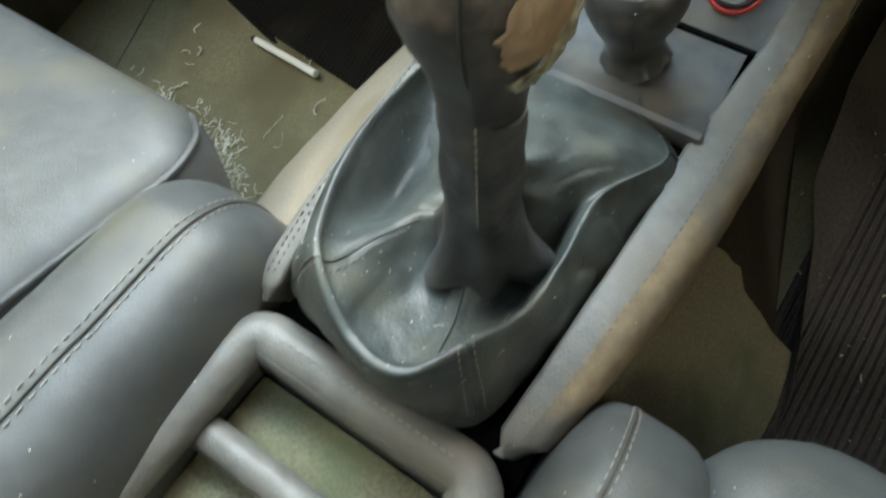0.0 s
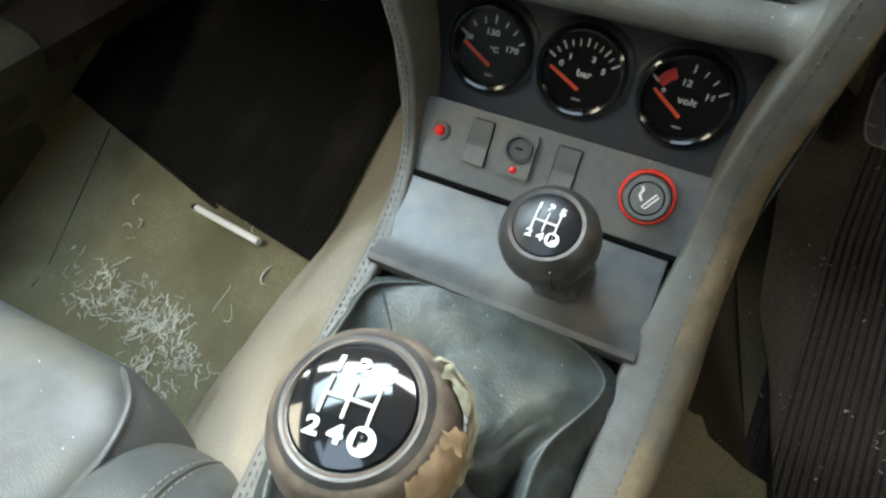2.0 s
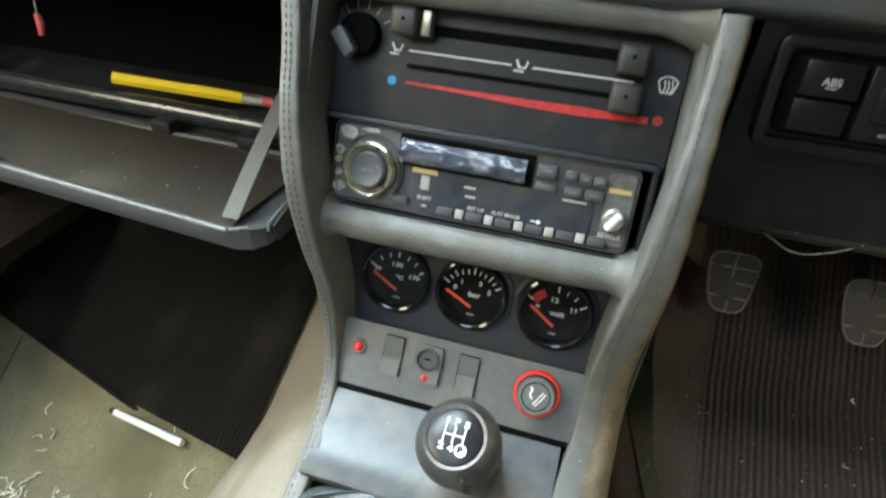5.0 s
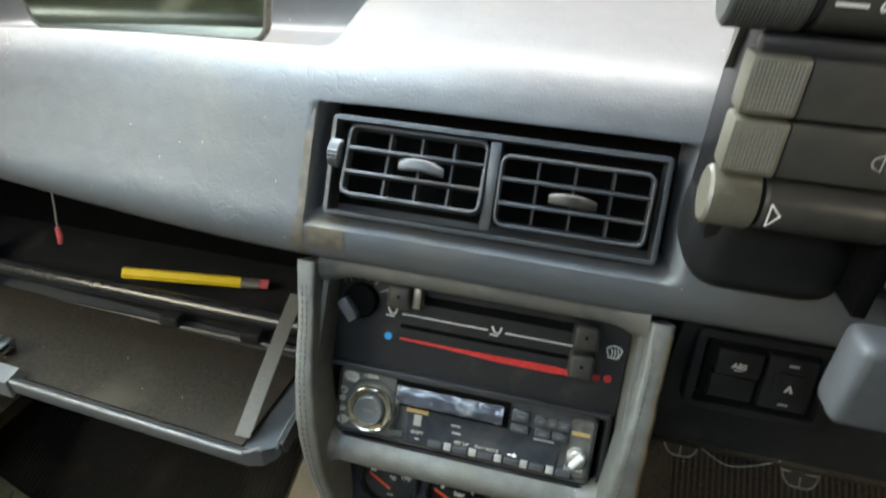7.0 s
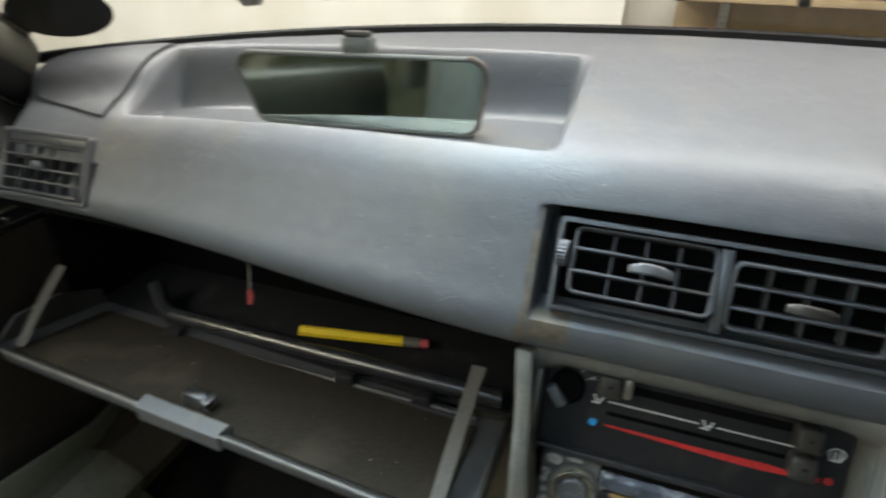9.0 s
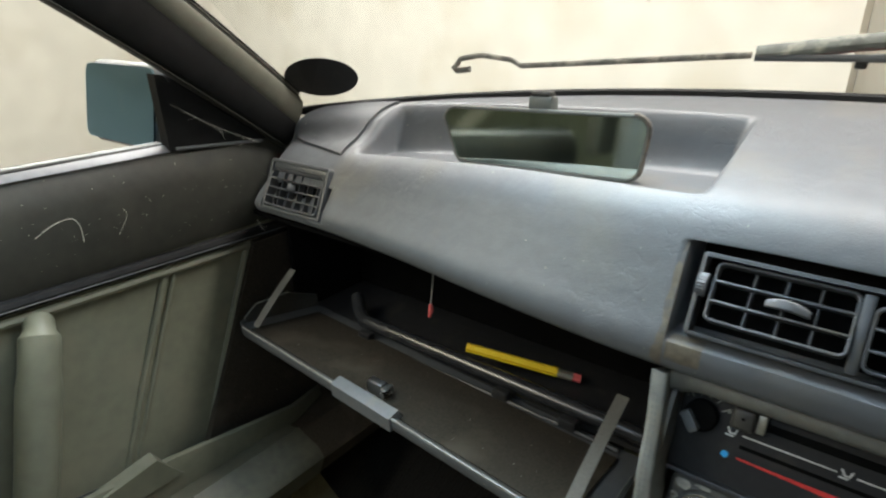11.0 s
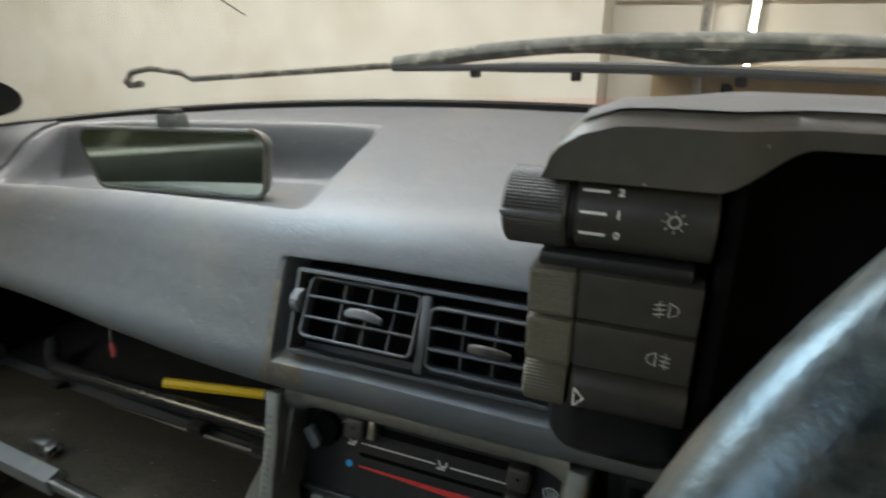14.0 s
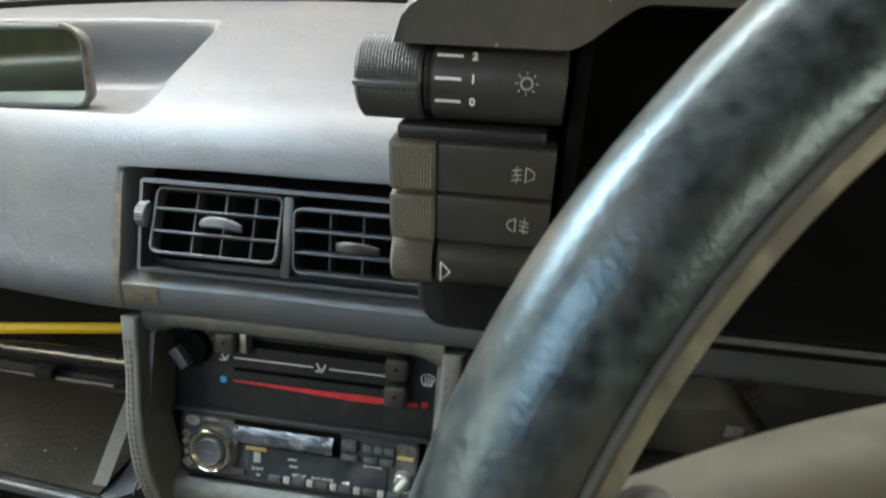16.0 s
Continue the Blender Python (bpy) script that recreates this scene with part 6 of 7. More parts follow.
for s in (-1, 1):
    bm = bmesh.new()
    rows = [[lid_pt(s * (LID_W / 2 - 0.002) + dx, d, h) for d, h in ((0.14, -0.006), (0.12, 0.008), (0.27, 0.026 if s < 0 else 0.013), (0.65, 0.034 if s < 0 else 0.014), (1.0, 0.020 if s < 0 else 0.010), (1.0, -0.006))] for dx in (0, s * 0.004)]
    loft(bm, rows)
    part("end_lip", bm, SATIN, lid)
    # Paler rod: the lit rim of the end lip is put into colour.
    part("end_edge", tube(bmesh.new(), [lid_pt(s * (LID_W / 2 - 0.002), d, h) for d, h in ((0.10, 0.004), (0.12, 0.009), (0.27, 0.027 if s < 0 else 0.0135), (0.65, 0.035 if s < 0 else 0.0145))], 0.0012, 6), STALK, lid, "pale edge of the end lip")
part("front_lip", loft(bmesh.new(), [[lid_pt(x, d, h) for d, h in ((-0.010, 0.0078), (-0.008, 0.0098), (0.012, 0.0094), (0.050, 0.0030), (0.050, 0.0005), (0.0, 0.006))] for x in (-0.262, 0.0, 0.262)]), SATIN, lid, "dark inner lip of the lid")
# Worn edge and the highlight along it, both drawn by one pale rod.
part("worn_edge", tube(bmesh.new(), [lid_pt(x, -0.022, 0.0088) for x in (-0.255, -0.1, 0.1, 0.245)] + [lid_pt(0.262, -0.004, 0.0080), lid_pt(0.272, 0.05, 0.0075)], 0.0016, 8, 40), WORNEDGE, lid, "pale worn edge of the lid, with its highlight coloured in")
latch = part("latch_plate", loft(bmesh.new(), [[lid_pt(x, d, h) for d, h in ((-0.05, -0.008), (-0.05, 0.010), (0.06, 0.0155), (0.10, 0.002))] for x in (-0.058, -0.046, 0.030, 0.042)]), PLASTIC, lid, "grey latch plate on the lid edge")
bm = bmesh.new()
m = Matrix.Translation(lid_pt(-0.013, 0.19, 0.012))
block(bm, 0.024, 0.012, 0.018, 0, 0, 0, r=0.002, m=m)
block(bm, 0.008, 0.016, 0.010, 0.016, 0, 0.002, r=0.002, m=m)
part("latch", bm, STEEL, lid, "bright steel latch")
part("latch_pin", lathe(bmesh.new(), [(0.0035, -0.006), (0.0035, 0.006)], 14, Matrix.Translation(lid_pt(0.006, 0.16, 0.014)) @ Matrix.Rotation(radians(90), 4, "X")), CHROME, lid)
for s, name in ((-1, "strap"), (1, "strap")):
    a = lid_pt(s * 0.252, 0.10, 0.006)
    b = Vector((s * 0.255, 0.075, 0.064))
    bm = bmesh.new()
    rows = [[a.lerp(b, t) + Vector((s * (0.0065 if e else -0.0065), 0, 0.002 * math.sin(math.pi * t))) for e in (0, 1)] + [a.lerp(b, t) + Vector((s * (0.0065 if e else -0.0065), 0.0012, 0.0008)) for e in (1, 0)] for t in (i / 10 for i in range(11))]
    loft(bm, rows)
    part(name, bm, WEB, glove, "woven grey strap")
# Shade inside the glovebox is put into the near-black of back, roof and sides.
box = part("box_back", block(bmesh.new(), 0.58, 0.006, 0.20, 0, 0.245, 0.06), DARK, glove, "back of the box, coloured near-black for the shade inside")
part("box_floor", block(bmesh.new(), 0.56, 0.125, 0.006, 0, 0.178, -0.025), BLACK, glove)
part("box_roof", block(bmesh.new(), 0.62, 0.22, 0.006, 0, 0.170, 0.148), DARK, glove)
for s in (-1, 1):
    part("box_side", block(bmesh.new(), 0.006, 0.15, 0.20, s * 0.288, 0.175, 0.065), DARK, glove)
part("box_lip", tube(bmesh.new(), [(-0.20, 0.150, 0.006), (-0.16, 0.122, -0.006), (-0.1, 0.118, -0.006), (0.27, 0.122, -0.010)], 0.010, 12, 24), LIPGLOSS, glove, "rounded black front lip of the box")
bm = bmesh.new()
tube(bm, [(-0.24, 0.096, -0.018), (0.25, 0.096, -0.020)], 0.003, 6)
part("hinge_rod", bm, BLACK, glove)
for x in (-0.13, 0.10, 0.19):
    part("hinge_clip", block(bmesh.new(), 0.022, 0.014, 0.012, x, 0.098, -0.013, r=0.003), BLACK, glove)

pencil = thing("pencil", Matrix.Translation((-0.345, 0.155, 0.452)), "yellow pencil with metal ferrule lying in the glovebox", "pencil")
pa, pb = Vector((-0.067, -0.030, 0.011)), Vector((0.067, 0.031, -0.016))
part("shaft", tube(bmesh.new(), [pa, pa.lerp(pb, 0.80)], 0.0062, 6, flat=0.8), YELLOW, pencil, "flat yellow shaft")
part("ferrule", tube(bmesh.new(), [pa.lerp(pb, 0.80), pa.lerp(pb, 0.93)], 0.0060, 8, flat=0.8), BRASS, pencil)
part("eraser", tube(bmesh.new(), [pa.lerp(pb, 0.93), pb], 0.0056, 8, flat=0.8), PINK, pencil)
wire = thing("wire_tag", Matrix.Translation((-0.451, 0.10, 0.515)), "red plug hanging on a thin wire inside the glovebox", "wire")
part("plug", tube(bmesh.new(), [(0, 0, 0.008), (0.001, 0, 0), (-0.002, 0, -0.010)], [0.0028, 0.0034, 0.0026], 8, 6), PINK, wire, "small red plug")
part("lead", tube(bmesh.new(), [(0, 0, 0.008), (0.002, 0.003, 0.04), (0.0, 0.01, 0.09)], 0.0008, 5, 8), DIMWHITE, wire)

# ---- rear-view mirror lying in the dash tray ----
MIRROR = Matrix.Translation((-0.311, 0.098, 0.7485)) @ Matrix.Rotation(radians(2.6), 4, "Y").inverted() @ face_at(0, 0, 0, 4.5)
mirror = thing("rear_view_mirror", MIRROR, "loose grey-framed rear-view mirror standing in the dash tray", "mirror")


def mirror_ring(grow, z):
    out = []
    for cx, cy, a0 in ((0.099, 0.017, 0), (-0.099, 0.017, 90), (-0.085, -0.015, 180), (0.094, -0.015, 270)):
        for k in range(7):
            a = radians(a0 + 90 * k / 6)
            out.append(Vector((cx + (0.016 + grow) * math.cos(a), cy + (0.015 + grow) * math.sin(a), z)))
    return out


part("shell", loft(bmesh.new(), [mirror_ring(-0.008, -0.016), mirror_ring(-0.003, -0.011), mirror_ring(0.0, -0.003), mirror_ring(-0.0006, 0.0006), mirror_ring(-0.0020, 0.0014), mirror_ring(-0.0036, 0.0012), mirror_ring(-0.0042, -0.001)], cap=True), STALK, mirror, "worn grey plastic shell")
edge = mirror_ring(-0.0006, 0.0009)
part("worn_edge", tube(bmesh.new(), edge[0:7], 0.0017, 6), SCUFF, mirror, "brown worn corner of the shell")
part("worn_side", tube(bmesh.new(), [edge[0], edge[27], edge[26], edge[25]], 0.0017, 6), SCUFF, mirror, "brown worn side of the shell")
part("glass", loft(bmesh.new(), [mirror_ring(-0.0040, -0.0012), mirror_ring(-0.0040, 0.0004)]), MIRRORED, mirror, "silvered glass")
foot = part("foot", block(bmesh.new(), 0.026, 0.016, 0.016, 0.002, 0.036, -0.010, r=0.003), STALK, mirror)
part("pad", block(bmesh.new(), 0.022, 0.006, 0.012, 0.002, 0.0455, -0.009, r=0.0025), SATIN, foot, "black pad on the mirror foot")

# ---- passenger door ----
XD = -0.762
door = tagged(new("door_1"), "closed passenger door with olive vinyl panel and dark top", "car door", kind="structure")
bm = bmesh.new()
loft(bm, [[Vector((x, y, z)) for x, z in ((XD - 0.05, 0.575), (XD - 0.002, 0.575), (XD + 0.006, 0.60), (XD + 0.004, 0.66), (XD - 0.006, 0.692), (XD - 0.022, 0.706), (XD - 0.05, 0.708))] for y in (-0.95, -0.4, -0.1, 0.0, 0.17)])
part("door_top", bm, DOORTOP, door, "dark padded door top")
bm = bmesh.new()
tube(bm, [(XD - 0.030, -0.95, 0.712), (XD - 0.030, 0.02, 0.704)], 0.006, 8)
part("window_seal", bm, SEAL, door)
bm = bmesh.new()
sheet(bm, 60, 24, lambda u, v: Vector((XD - 0.004 + 0.006 * math.sin(math.pi * v) + 0.0012 * noise.noise(Vector((u * 9, v * 7, 1))), -0.95 + 1.15 * u, 0.03 + 0.548 * v)))
part("door_card", bm, DOORCARD, door, "olive vinyl door card")
bm = bmesh.new()
tube(bm, [(XD + 0.003, -0.95, 0.586), (XD + 0.004, 0.16, 0.562)], 0.0085, 10)
part("belt_strip", bm, SEAL, door, "black strip across the door")
# Highlight on the black strip, drawn as a paler rod.
bm = bmesh.new()
tube(bm, [(XD + 0.0115, -0.95, 0.584), (XD + 0.0125, 0.16, 0.560)], 0.0007, 6)
part("highlight_line", bm, PLASTIC, door, "thin pale rod standing for the strip's highlight")
for dy in (0.0, 0.127, -0.30):
    for off, r in ((0.0, 0.0045), (0.014, 0.003)):
        bm = bmesh.new()
        tube(bm, [(XD + 0.002, -0.075 + dy + off, 0.558), (XD + 0.003, -0.125 + dy + off, 0.44), (XD + 0.002, -0.20 + dy + off, 0.25), (XD + 0.001, -0.26 + dy + off, 0.10)], r, 8, 16)
        part("seam", bm, DOORCARD, door)
pull = part("door_pull", tube(bmesh.new(), [(XD + 0.008, -0.235, 0.545), (XD + 0.03, -0.245, 0.53), (XD + 0.036, -0.265, 0.46), (XD + 0.034, -0.29, 0.36), (XD + 0.02, -0.31, 0.28), (XD, -0.33, 0.24)], [0.016, 0.021, 0.023, 0.023, 0.021, 0.016], 14, 24), DOORCARD, door, "padded olive pull handle")
# Dark sheet cut along the slanted edge of the footwell's shade.
bm = bmesh.new()
loft(bm, [[Vector((XD + dx, y, z)) for y, z in ((0.052, 0.553), (-0.054, 0.309), (-0.115, 0.16), (-0.12, 0.03), (0.49, 0.03), (0.49, 0.553))] for dx in (0.002, 0.014)])
tagged(part("wall_footwell_shade", bm, FELT), "dark panel at the front of the passenger footwell, standing for its shade", "trim", kind="structure")
pocket = thing("door_pocket", Matrix.Translation((XD, -0.2, 0.262)), "olive plastic pocket along the foot of the door", "door pocket")
bm = bmesh.new()
prof = [(0.0, -0.14), (0.055, -0.13), (0.070, 0.03), (0.066, 0.045), (0.058, 0.045), (0.054, 0.03), (0.045, -0.11), (0.0, -0.12)]
loft(bm, [[Vector((a * (1 - 0.45 * smooth(0.24, 0.34, y)), y, b + 0.020 - 0.17 * max(-0.05, y))) for a, b in prof] for y in (-0.45, -0.3, -0.1, 0.05, 0.15, 0.25, 0.30, 0.325)])
part("bin", bm, POCKET, pocket)
bm = bmesh.new()
loft(bm, [[Vector((0.052, y, b)) for y, b in ((-0.05, 0.03), (-0.045, 0.062), (0.03, 0.075), (0.045, 0.05), (0.06, 0.03))], [Vector((0.072, y, b)) for y, b in ((-0.05, 0.03), (-0.045, 0.060), (0.03, 0.072), (0.045, 0.05), (0.06, 0.03))]])
part("tab", bm, POCKET, pocket, "raised tab on the pocket edge")
bm = bmesh.new()
loft(bm, [[Vector((a, y, b)) for a, b in ((-0.715, 0.262), (-0.672, 0.268), (-0.661, 0.273), (-0.652, 0.268), (-0.618, 0.258), (-0.607, 0.244), (-0.622, 0.205), (-0.700, 0.180), (-0.722, 0.0), (-0.758, 0.0), (-0.758, 0.10), (-0.718, 0.19))] for y in (-1.2, -0.8, -0.4, -0.15, -0.05, 0.025, 0.03)])
# Front end of the sill is a darker copy, its shade put into colour.
sill_front = [Vector((a, y, b)) for y in (0.031, 0.34) for a, b in ((-0.745, 0.250), (-0.672, 0.262), (-0.661, 0.267), (-0.620, 0.252), (-0.609, 0.240), (-0.624, 0.205), (-0.700, 0.180), (-0.745, 0.150))]
front = bmesh.new()
loft(front, [sill_front[:8], sill_front[8:]])
tagged(part("trim_sill_shaded", front, FELT), "sill end in the passenger footwell, coloured darker for its shade", "sill", kind="structure")
tagged(part("trim_sill", bm, SILL, smooth=40), "dark olive trimmed sill below the passenger door", "sill", kind="structure")
bm = bmesh.new()
sheet(bm, 4, 4, lambda u, v: Vector((XD - 0.033 - (-0.135) * 0 + 0.11 * v, -0.95 + 1.05 * u - 0.42 * v * u, 0.706 + 0.40 * v)))
side_glass = tagged(part("window_2", bm, GLASS), "clear passenger door window", "car window", kind="structure")
side_glass.visible_shadow = False
bm = bmesh.new()
loft(bm, [[Vector((XD + dx, y, z)) for y, z in ((-0.037, 0.703), (0.150, 0.690), (0.150, 0.762), (-0.040, 0.800))] for dx in (-0.028, -0.010)])
part("corner_plate", bm, SEAL, door, "black triangular mirror plate")
part("plate_edge", tube(bmesh.new(), [(XD - 0.006, -0.030, 0.705), (XD - 0.004, 0.10, 0.695)], 0.0022, 6), PLASTIC, door, "dull bright edge under the mirror plate")
# The sill top's bluish light is put into this strip's colour.
part("sill_strip", loft(bmesh.new(), [[Vector((XD + dx, y, z)) for dx, z in ((-0.046, 0.7110), (-0.020, 0.7080), (-0.011, 0.7020), (-0.046, 0.6980))] for y in (-0.95, -0.5, -0.1, -0.034)]), SILLGREY, door, "strip along the window sill, coloured pale grey as if lit")
part("card_welt", tube(bmesh.new(), [(XD + 0.002, -0.95, 0.566), (XD + 0.004, -0.1, 0.5500), (XD + 0.003, 0.05, 0.5470)], 0.0055, 8, 20), DOORCARD, door, "rounded top edge of the door card")
# Black rod paints the shade in the gap between card and pocket.
part("gap_shade", tube(bmesh.new(), [(XD + 0.003, -0.45, 0.318), (XD + 0.004, -0.137, 0.270), (XD + 0.004, 0.042, 0.246), (XD + 0.004, 0.10, 0.238)], 0.0055, 8, 20), SEAL, door, "black rod standing for shade in the gap above the door pocket")
part("gap_edge", tube(bmesh.new(), [(XD + 0.012, -0.137, 0.2755), (XD + 0.012, 0.042, 0.2515)], 0.0009, 6), STALK, door, "thin pale edge of the gap")
dm = thing("door_mirror", Matrix.Translation((-0.962, -0.006, 0.744)) @ Matrix.Rotation(radians(1), 4, "Z") @ face_at(0, 0, 0, 11), "blue-tinted door mirror in a grey housing", "door mirror")
part("housing", block(bmesh.new(), 0.222, 0.128, 0.07, 0, 0, -0.036, r=0.022, seg=4), PLASTIC, dm)
part("glass", plate(bmesh.new(), 0.204, 0.112, 0.016, 0.003, z=0.001), BLUEMIRROR, dm, "blue-tinted mirror glass")
part("arm", block(bmesh.new(), 0.10, 0.05, 0.035, 0.10, -0.03, -0.05, r=0.012), BLACK, dm)

# driver door, closing the cabin
bm = bmesh.new()
block(bm, 0.04, 1.15, 0.65, 0.85, -0.38, 0.37, r=0.01)
tagged(part("door_2", bm, DOORCARD), "olive vinyl driver door panel", "car door", kind="structure")

bm = bmesh.new()
tube(bm, [(-0.2245, 0.0905, 0.8900), (-0.2215, 0.105, 0.8825), (-0.2185, 0.1175, 0.8755)], 0.0005, 5, 8)
tagged(part("trim_glass_scratch", bm, SEAMS), "short dark scratch on the windscreen", "scratch", kind="structure")
# sticker and wipers
sticker = thing("windscreen_sticker", Matrix.Translation((-0.728, 0.190, 0.777)) @ Vector((-0.42, 0.46, 0.78)).to_track_quat("Z", "Y").to_matrix().to_4x4(), "round black sticker with a small red mark inside the windscreen corner", "sticker")
part("disc", lathe(bmesh.new(), [(0.054, 0.0), (0.054, 0.0008)], 40, Matrix.Diagonal((1, 0.92, 1, 1))), BLACK, sticker)
part("mark", block(bmesh.new(), 0.016, 0.010, 0.0006, 0, 0, 0.0012, r=0.0002), PINK, sticker, "small red mark")


def wiper(a, b, arm, label):
    w = thing("wiper", Matrix.Translation(a), label, "wiper", "windscreen wipers")
    a, b = Vector(a), Vector(b)
    off = Vector((0, 0, 0))
    if arm:
        part("arm", tube(bmesh.new(), [Vector((0, 0, 0)), Vector((0.006, 0.0, 0.008)), Vector((0.04, 0.0, 0.014)), Vector((0.085, 0.003, 0.010)), Vector((0.10, 0.003, 0.003)), b - a], 0.0036, 8), DUSTY, w)
        part("hook", tube(bmesh.new(), [(0, 0, 0), (-0.006, 0, -0.004), (0.0, 0, -0.008), (0.022, 0.0, -0.005)], 0.004, 8), DUSTY, w)
    else:
        part("blade", tube(bmesh.new(), [(0, 0, 0), (0.25, 0.004, 0.006), (0.55, 0.0, 0.0)], [0.0035, 0.005, 0.005, 0.004], 8, 12), COVER, w, "black rubber blade")
        part("bridge", tube(bmesh.new(), [(0.0, 0.004, 0.004), (0.12, 0.012, 0.020), (0.28, 0.016, 0.030), (0.46, 0.012, 0.026), (0.56, 0.0, 0.012)], 0.0085, 8, 30, flat=0.7), WIPERGREEN, w, "dusty metal bridge")
        part("leaf_spring", tube(bmesh.new(), [(0.02, 0.012, 0.004), (0.10, 0.020, 0.016), (0.20, 0.024, 0.024), (0.30, 0.022, 0.016), (0.38, 0.022, 0.022), (0.50, 0.018, 0.026), (0.56, 0.010, 0.014)], 0.0078, 8, 40, flat=0.8), WIPERGREEN, w, "second dusty bar of the wiper")
        for x in (0.09, 0.19, 0.33):
            part("claw", block(bmesh.new(), 0.010, 0.008, 0.010, x, 0.004, -0.002, r=0.002), SEAL, w)
    return w


wiper((-0.530, 0.262, 0.800), (-0.165, 0.275, 0.825), True, "bare black wiper arm with a hooked end")
wiper((-0.160, 0.268, 0.823), (0.4, 0.26, 0.83), False, "dusty wiper with black blade across the windscreen")

# ---- instrument pod and its switches ----
pod = thing("instrument_pod", Matrix.Translation((0.32, -0.05, 0.75)), "black instrument hood with a dark cluster inside", "instrument pod")
bm = bmesh.new()
rings = []
for x in sorted([-0.236 + 0.50 * i / 40 for i in range(41)] + [-0.233, -0.230] + [-0.1775 + 0.0030 * i for i in range(11)]):
    k = math.sqrt(max(0.0, 1 - (1 - min(1, (x + 0.236) / 0.032)) ** 2)) * math.sqrt(max(0.0, 1 - (1 - min(1, (0.264 - x) / 0.045)) ** 2))
    lowz = 0.071
    deep = smooth(-0.1775, -0.1480, x) * (1 - smooth(0.19, 0.23, x))
    ring = []
    for y, z in ((-0.050, 0.071), (-0.0515, 0.092), (-0.047, 0.0965), (-0.03, 0.0980), (0.05, 0.0920), (0.13, 0.073), (0.22, 0.045), (0.27, 0.028), (0.27, 0.018), (0.13, 0.058), (0.05, 0.070), (-0.02, 0.076)):
        zz = lowz + (z - lowz) * k if z > lowz else z
        yy = y + (0.011 * deep if y < -0.03 else 0)
        yy = -0.03 + (yy + 0.03) * (0.12 + 0.88 * smooth(-0.236, -0.16, x)) if yy > -0.03 else yy
        zz = zz + (0.0855 - zz) * deep if z < 0.072 and y < 0 else zz
        zz = max(zz, 0.086) if deep > 0.5 and y == -0.02 and z < 0.08 else zz
        ring.append(Vector((x, yy, zz)))
    rings.append(ring)
loft(bm, rings)
part("hood", bm, HOOD, pod, "smooth black hood")
# Lighter overlay: windscreen light on the hood's top is put into its colour.
bm = bmesh.new()
loft(bm, [[q + Vector((0, 0, 0.0012)) for q in ring[2:8]] for ring in rings[3:-3]], closed=False)
part("lit_hood_top", bm, DASH, pod, "hood top in lighter grey vinyl, coloured for the light on it")
part("switch_backing", block(bmesh.new(), 0.064, 0.05, 0.124, -0.201, 0.002, 0.011, r=0.006), SWITCHBLACK, pod)
# Left wall and cluster plate are near-black: the pod's inner shade as colour.
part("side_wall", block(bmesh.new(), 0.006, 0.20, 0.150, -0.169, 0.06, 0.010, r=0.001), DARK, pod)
part("side_wall", block(bmesh.new(), 0.006, 0.20, 0.150, 0.235, 0.06, 0.010, r=0.001), BLACK, pod)
part("cluster_shade_plate", block(bmesh.new(), 0.40, 0.01, 0.17, 0.033, 0.018, 0.005), DARK, pod, "near-black plate standing for the shaded instrument cavity")
part("lower_shelf", block(bmesh.new(), 0.41, 0.16, 0.012, 0.033, 0.045, -0.052, r=0.003), SWITCHBLACK, pod)
# Pale colour of this rod stands for light caught by the edge.
part("front_edge", tube(bmesh.new(), [(-0.165, -0.040, -0.0475), (0.235, -0.040, -0.0475)], 0.0017, 8), STALK, pod, "thin edge under the instruments, coloured pale as if lit")
part("lower_cover", block(bmesh.new(), 0.070, 0.06, 0.05, -0.200, 0.004, -0.052, r=0.018, seg=4), SWITCHBLACK, pod)


def drum(name, parent, x0, x1, y, z, r, mat, label="", ribs=0):
    bm = bmesh.new()
    m = Matrix.Translation((x0, y, z)) @ Matrix.Rotation(radians(90), 4, "Y")
    n = ribs or 40
    L = x1 - x0
    prof = [(r * 0.90, 0), (r, 0.0012), (r, L - 0.001), (r * 0.95, L)]
    if ribs:
        rings = []
        for q, h in prof:
            rings.append([bm.verts.new(m @ Vector(((q + (0.0004 if k % 2 else 0)) * math.cos(2 * math.pi * k / (2 * ribs)), (q + (0.0004 if k % 2 else 0)) * math.sin(2 * math.pi * k / (2 * ribs)), h))) for k in range(2 * ribs)])
        join_rings(bm, rings, True)
        bm.faces.new(rings[0])
        bm.faces.new(rings[-1])
    else:
        lathe(bm, prof, 40, m)
    return part(name, bm, mat, parent, label)


stack = thing("light_switch_stack", Matrix.Translation((0.1, -0.085, 0.76)), "stack of black light switches with white symbols beside the instruments", "switch")
K = Vector((0.0, 0.0, 0.0455))
rot = drum("rotary_knob", stack, -0.0315, -0.0065, K.y, K.z, 0.0152, KNURL, "knurled rotary light knob")


def knurled_drum(u, v):
    """Rows of small diamonds round the knob."""
    i, j = round(u * 136), round(v * 36)
    r = 0.01525 + (0.0005 if (i % 2 and j % 2) else 0.0)
    a = 2 * math.pi * u
    return Vector((-0.0302 + 0.0225 * v, K.y + r * math.cos(a), K.z + r * math.sin(a)))


part("knurling", sheet(bmesh.new(), 136, 36, knurled_drum), KNURL, rot, "fine diamond knurling", smooth=10)
part("grip_edge", block(bmesh.new(), 0.024, 0.003, 0.0022, -0.0195, -0.0152, K.z + 0.001, r=0.0006), PLASTIC, rot)
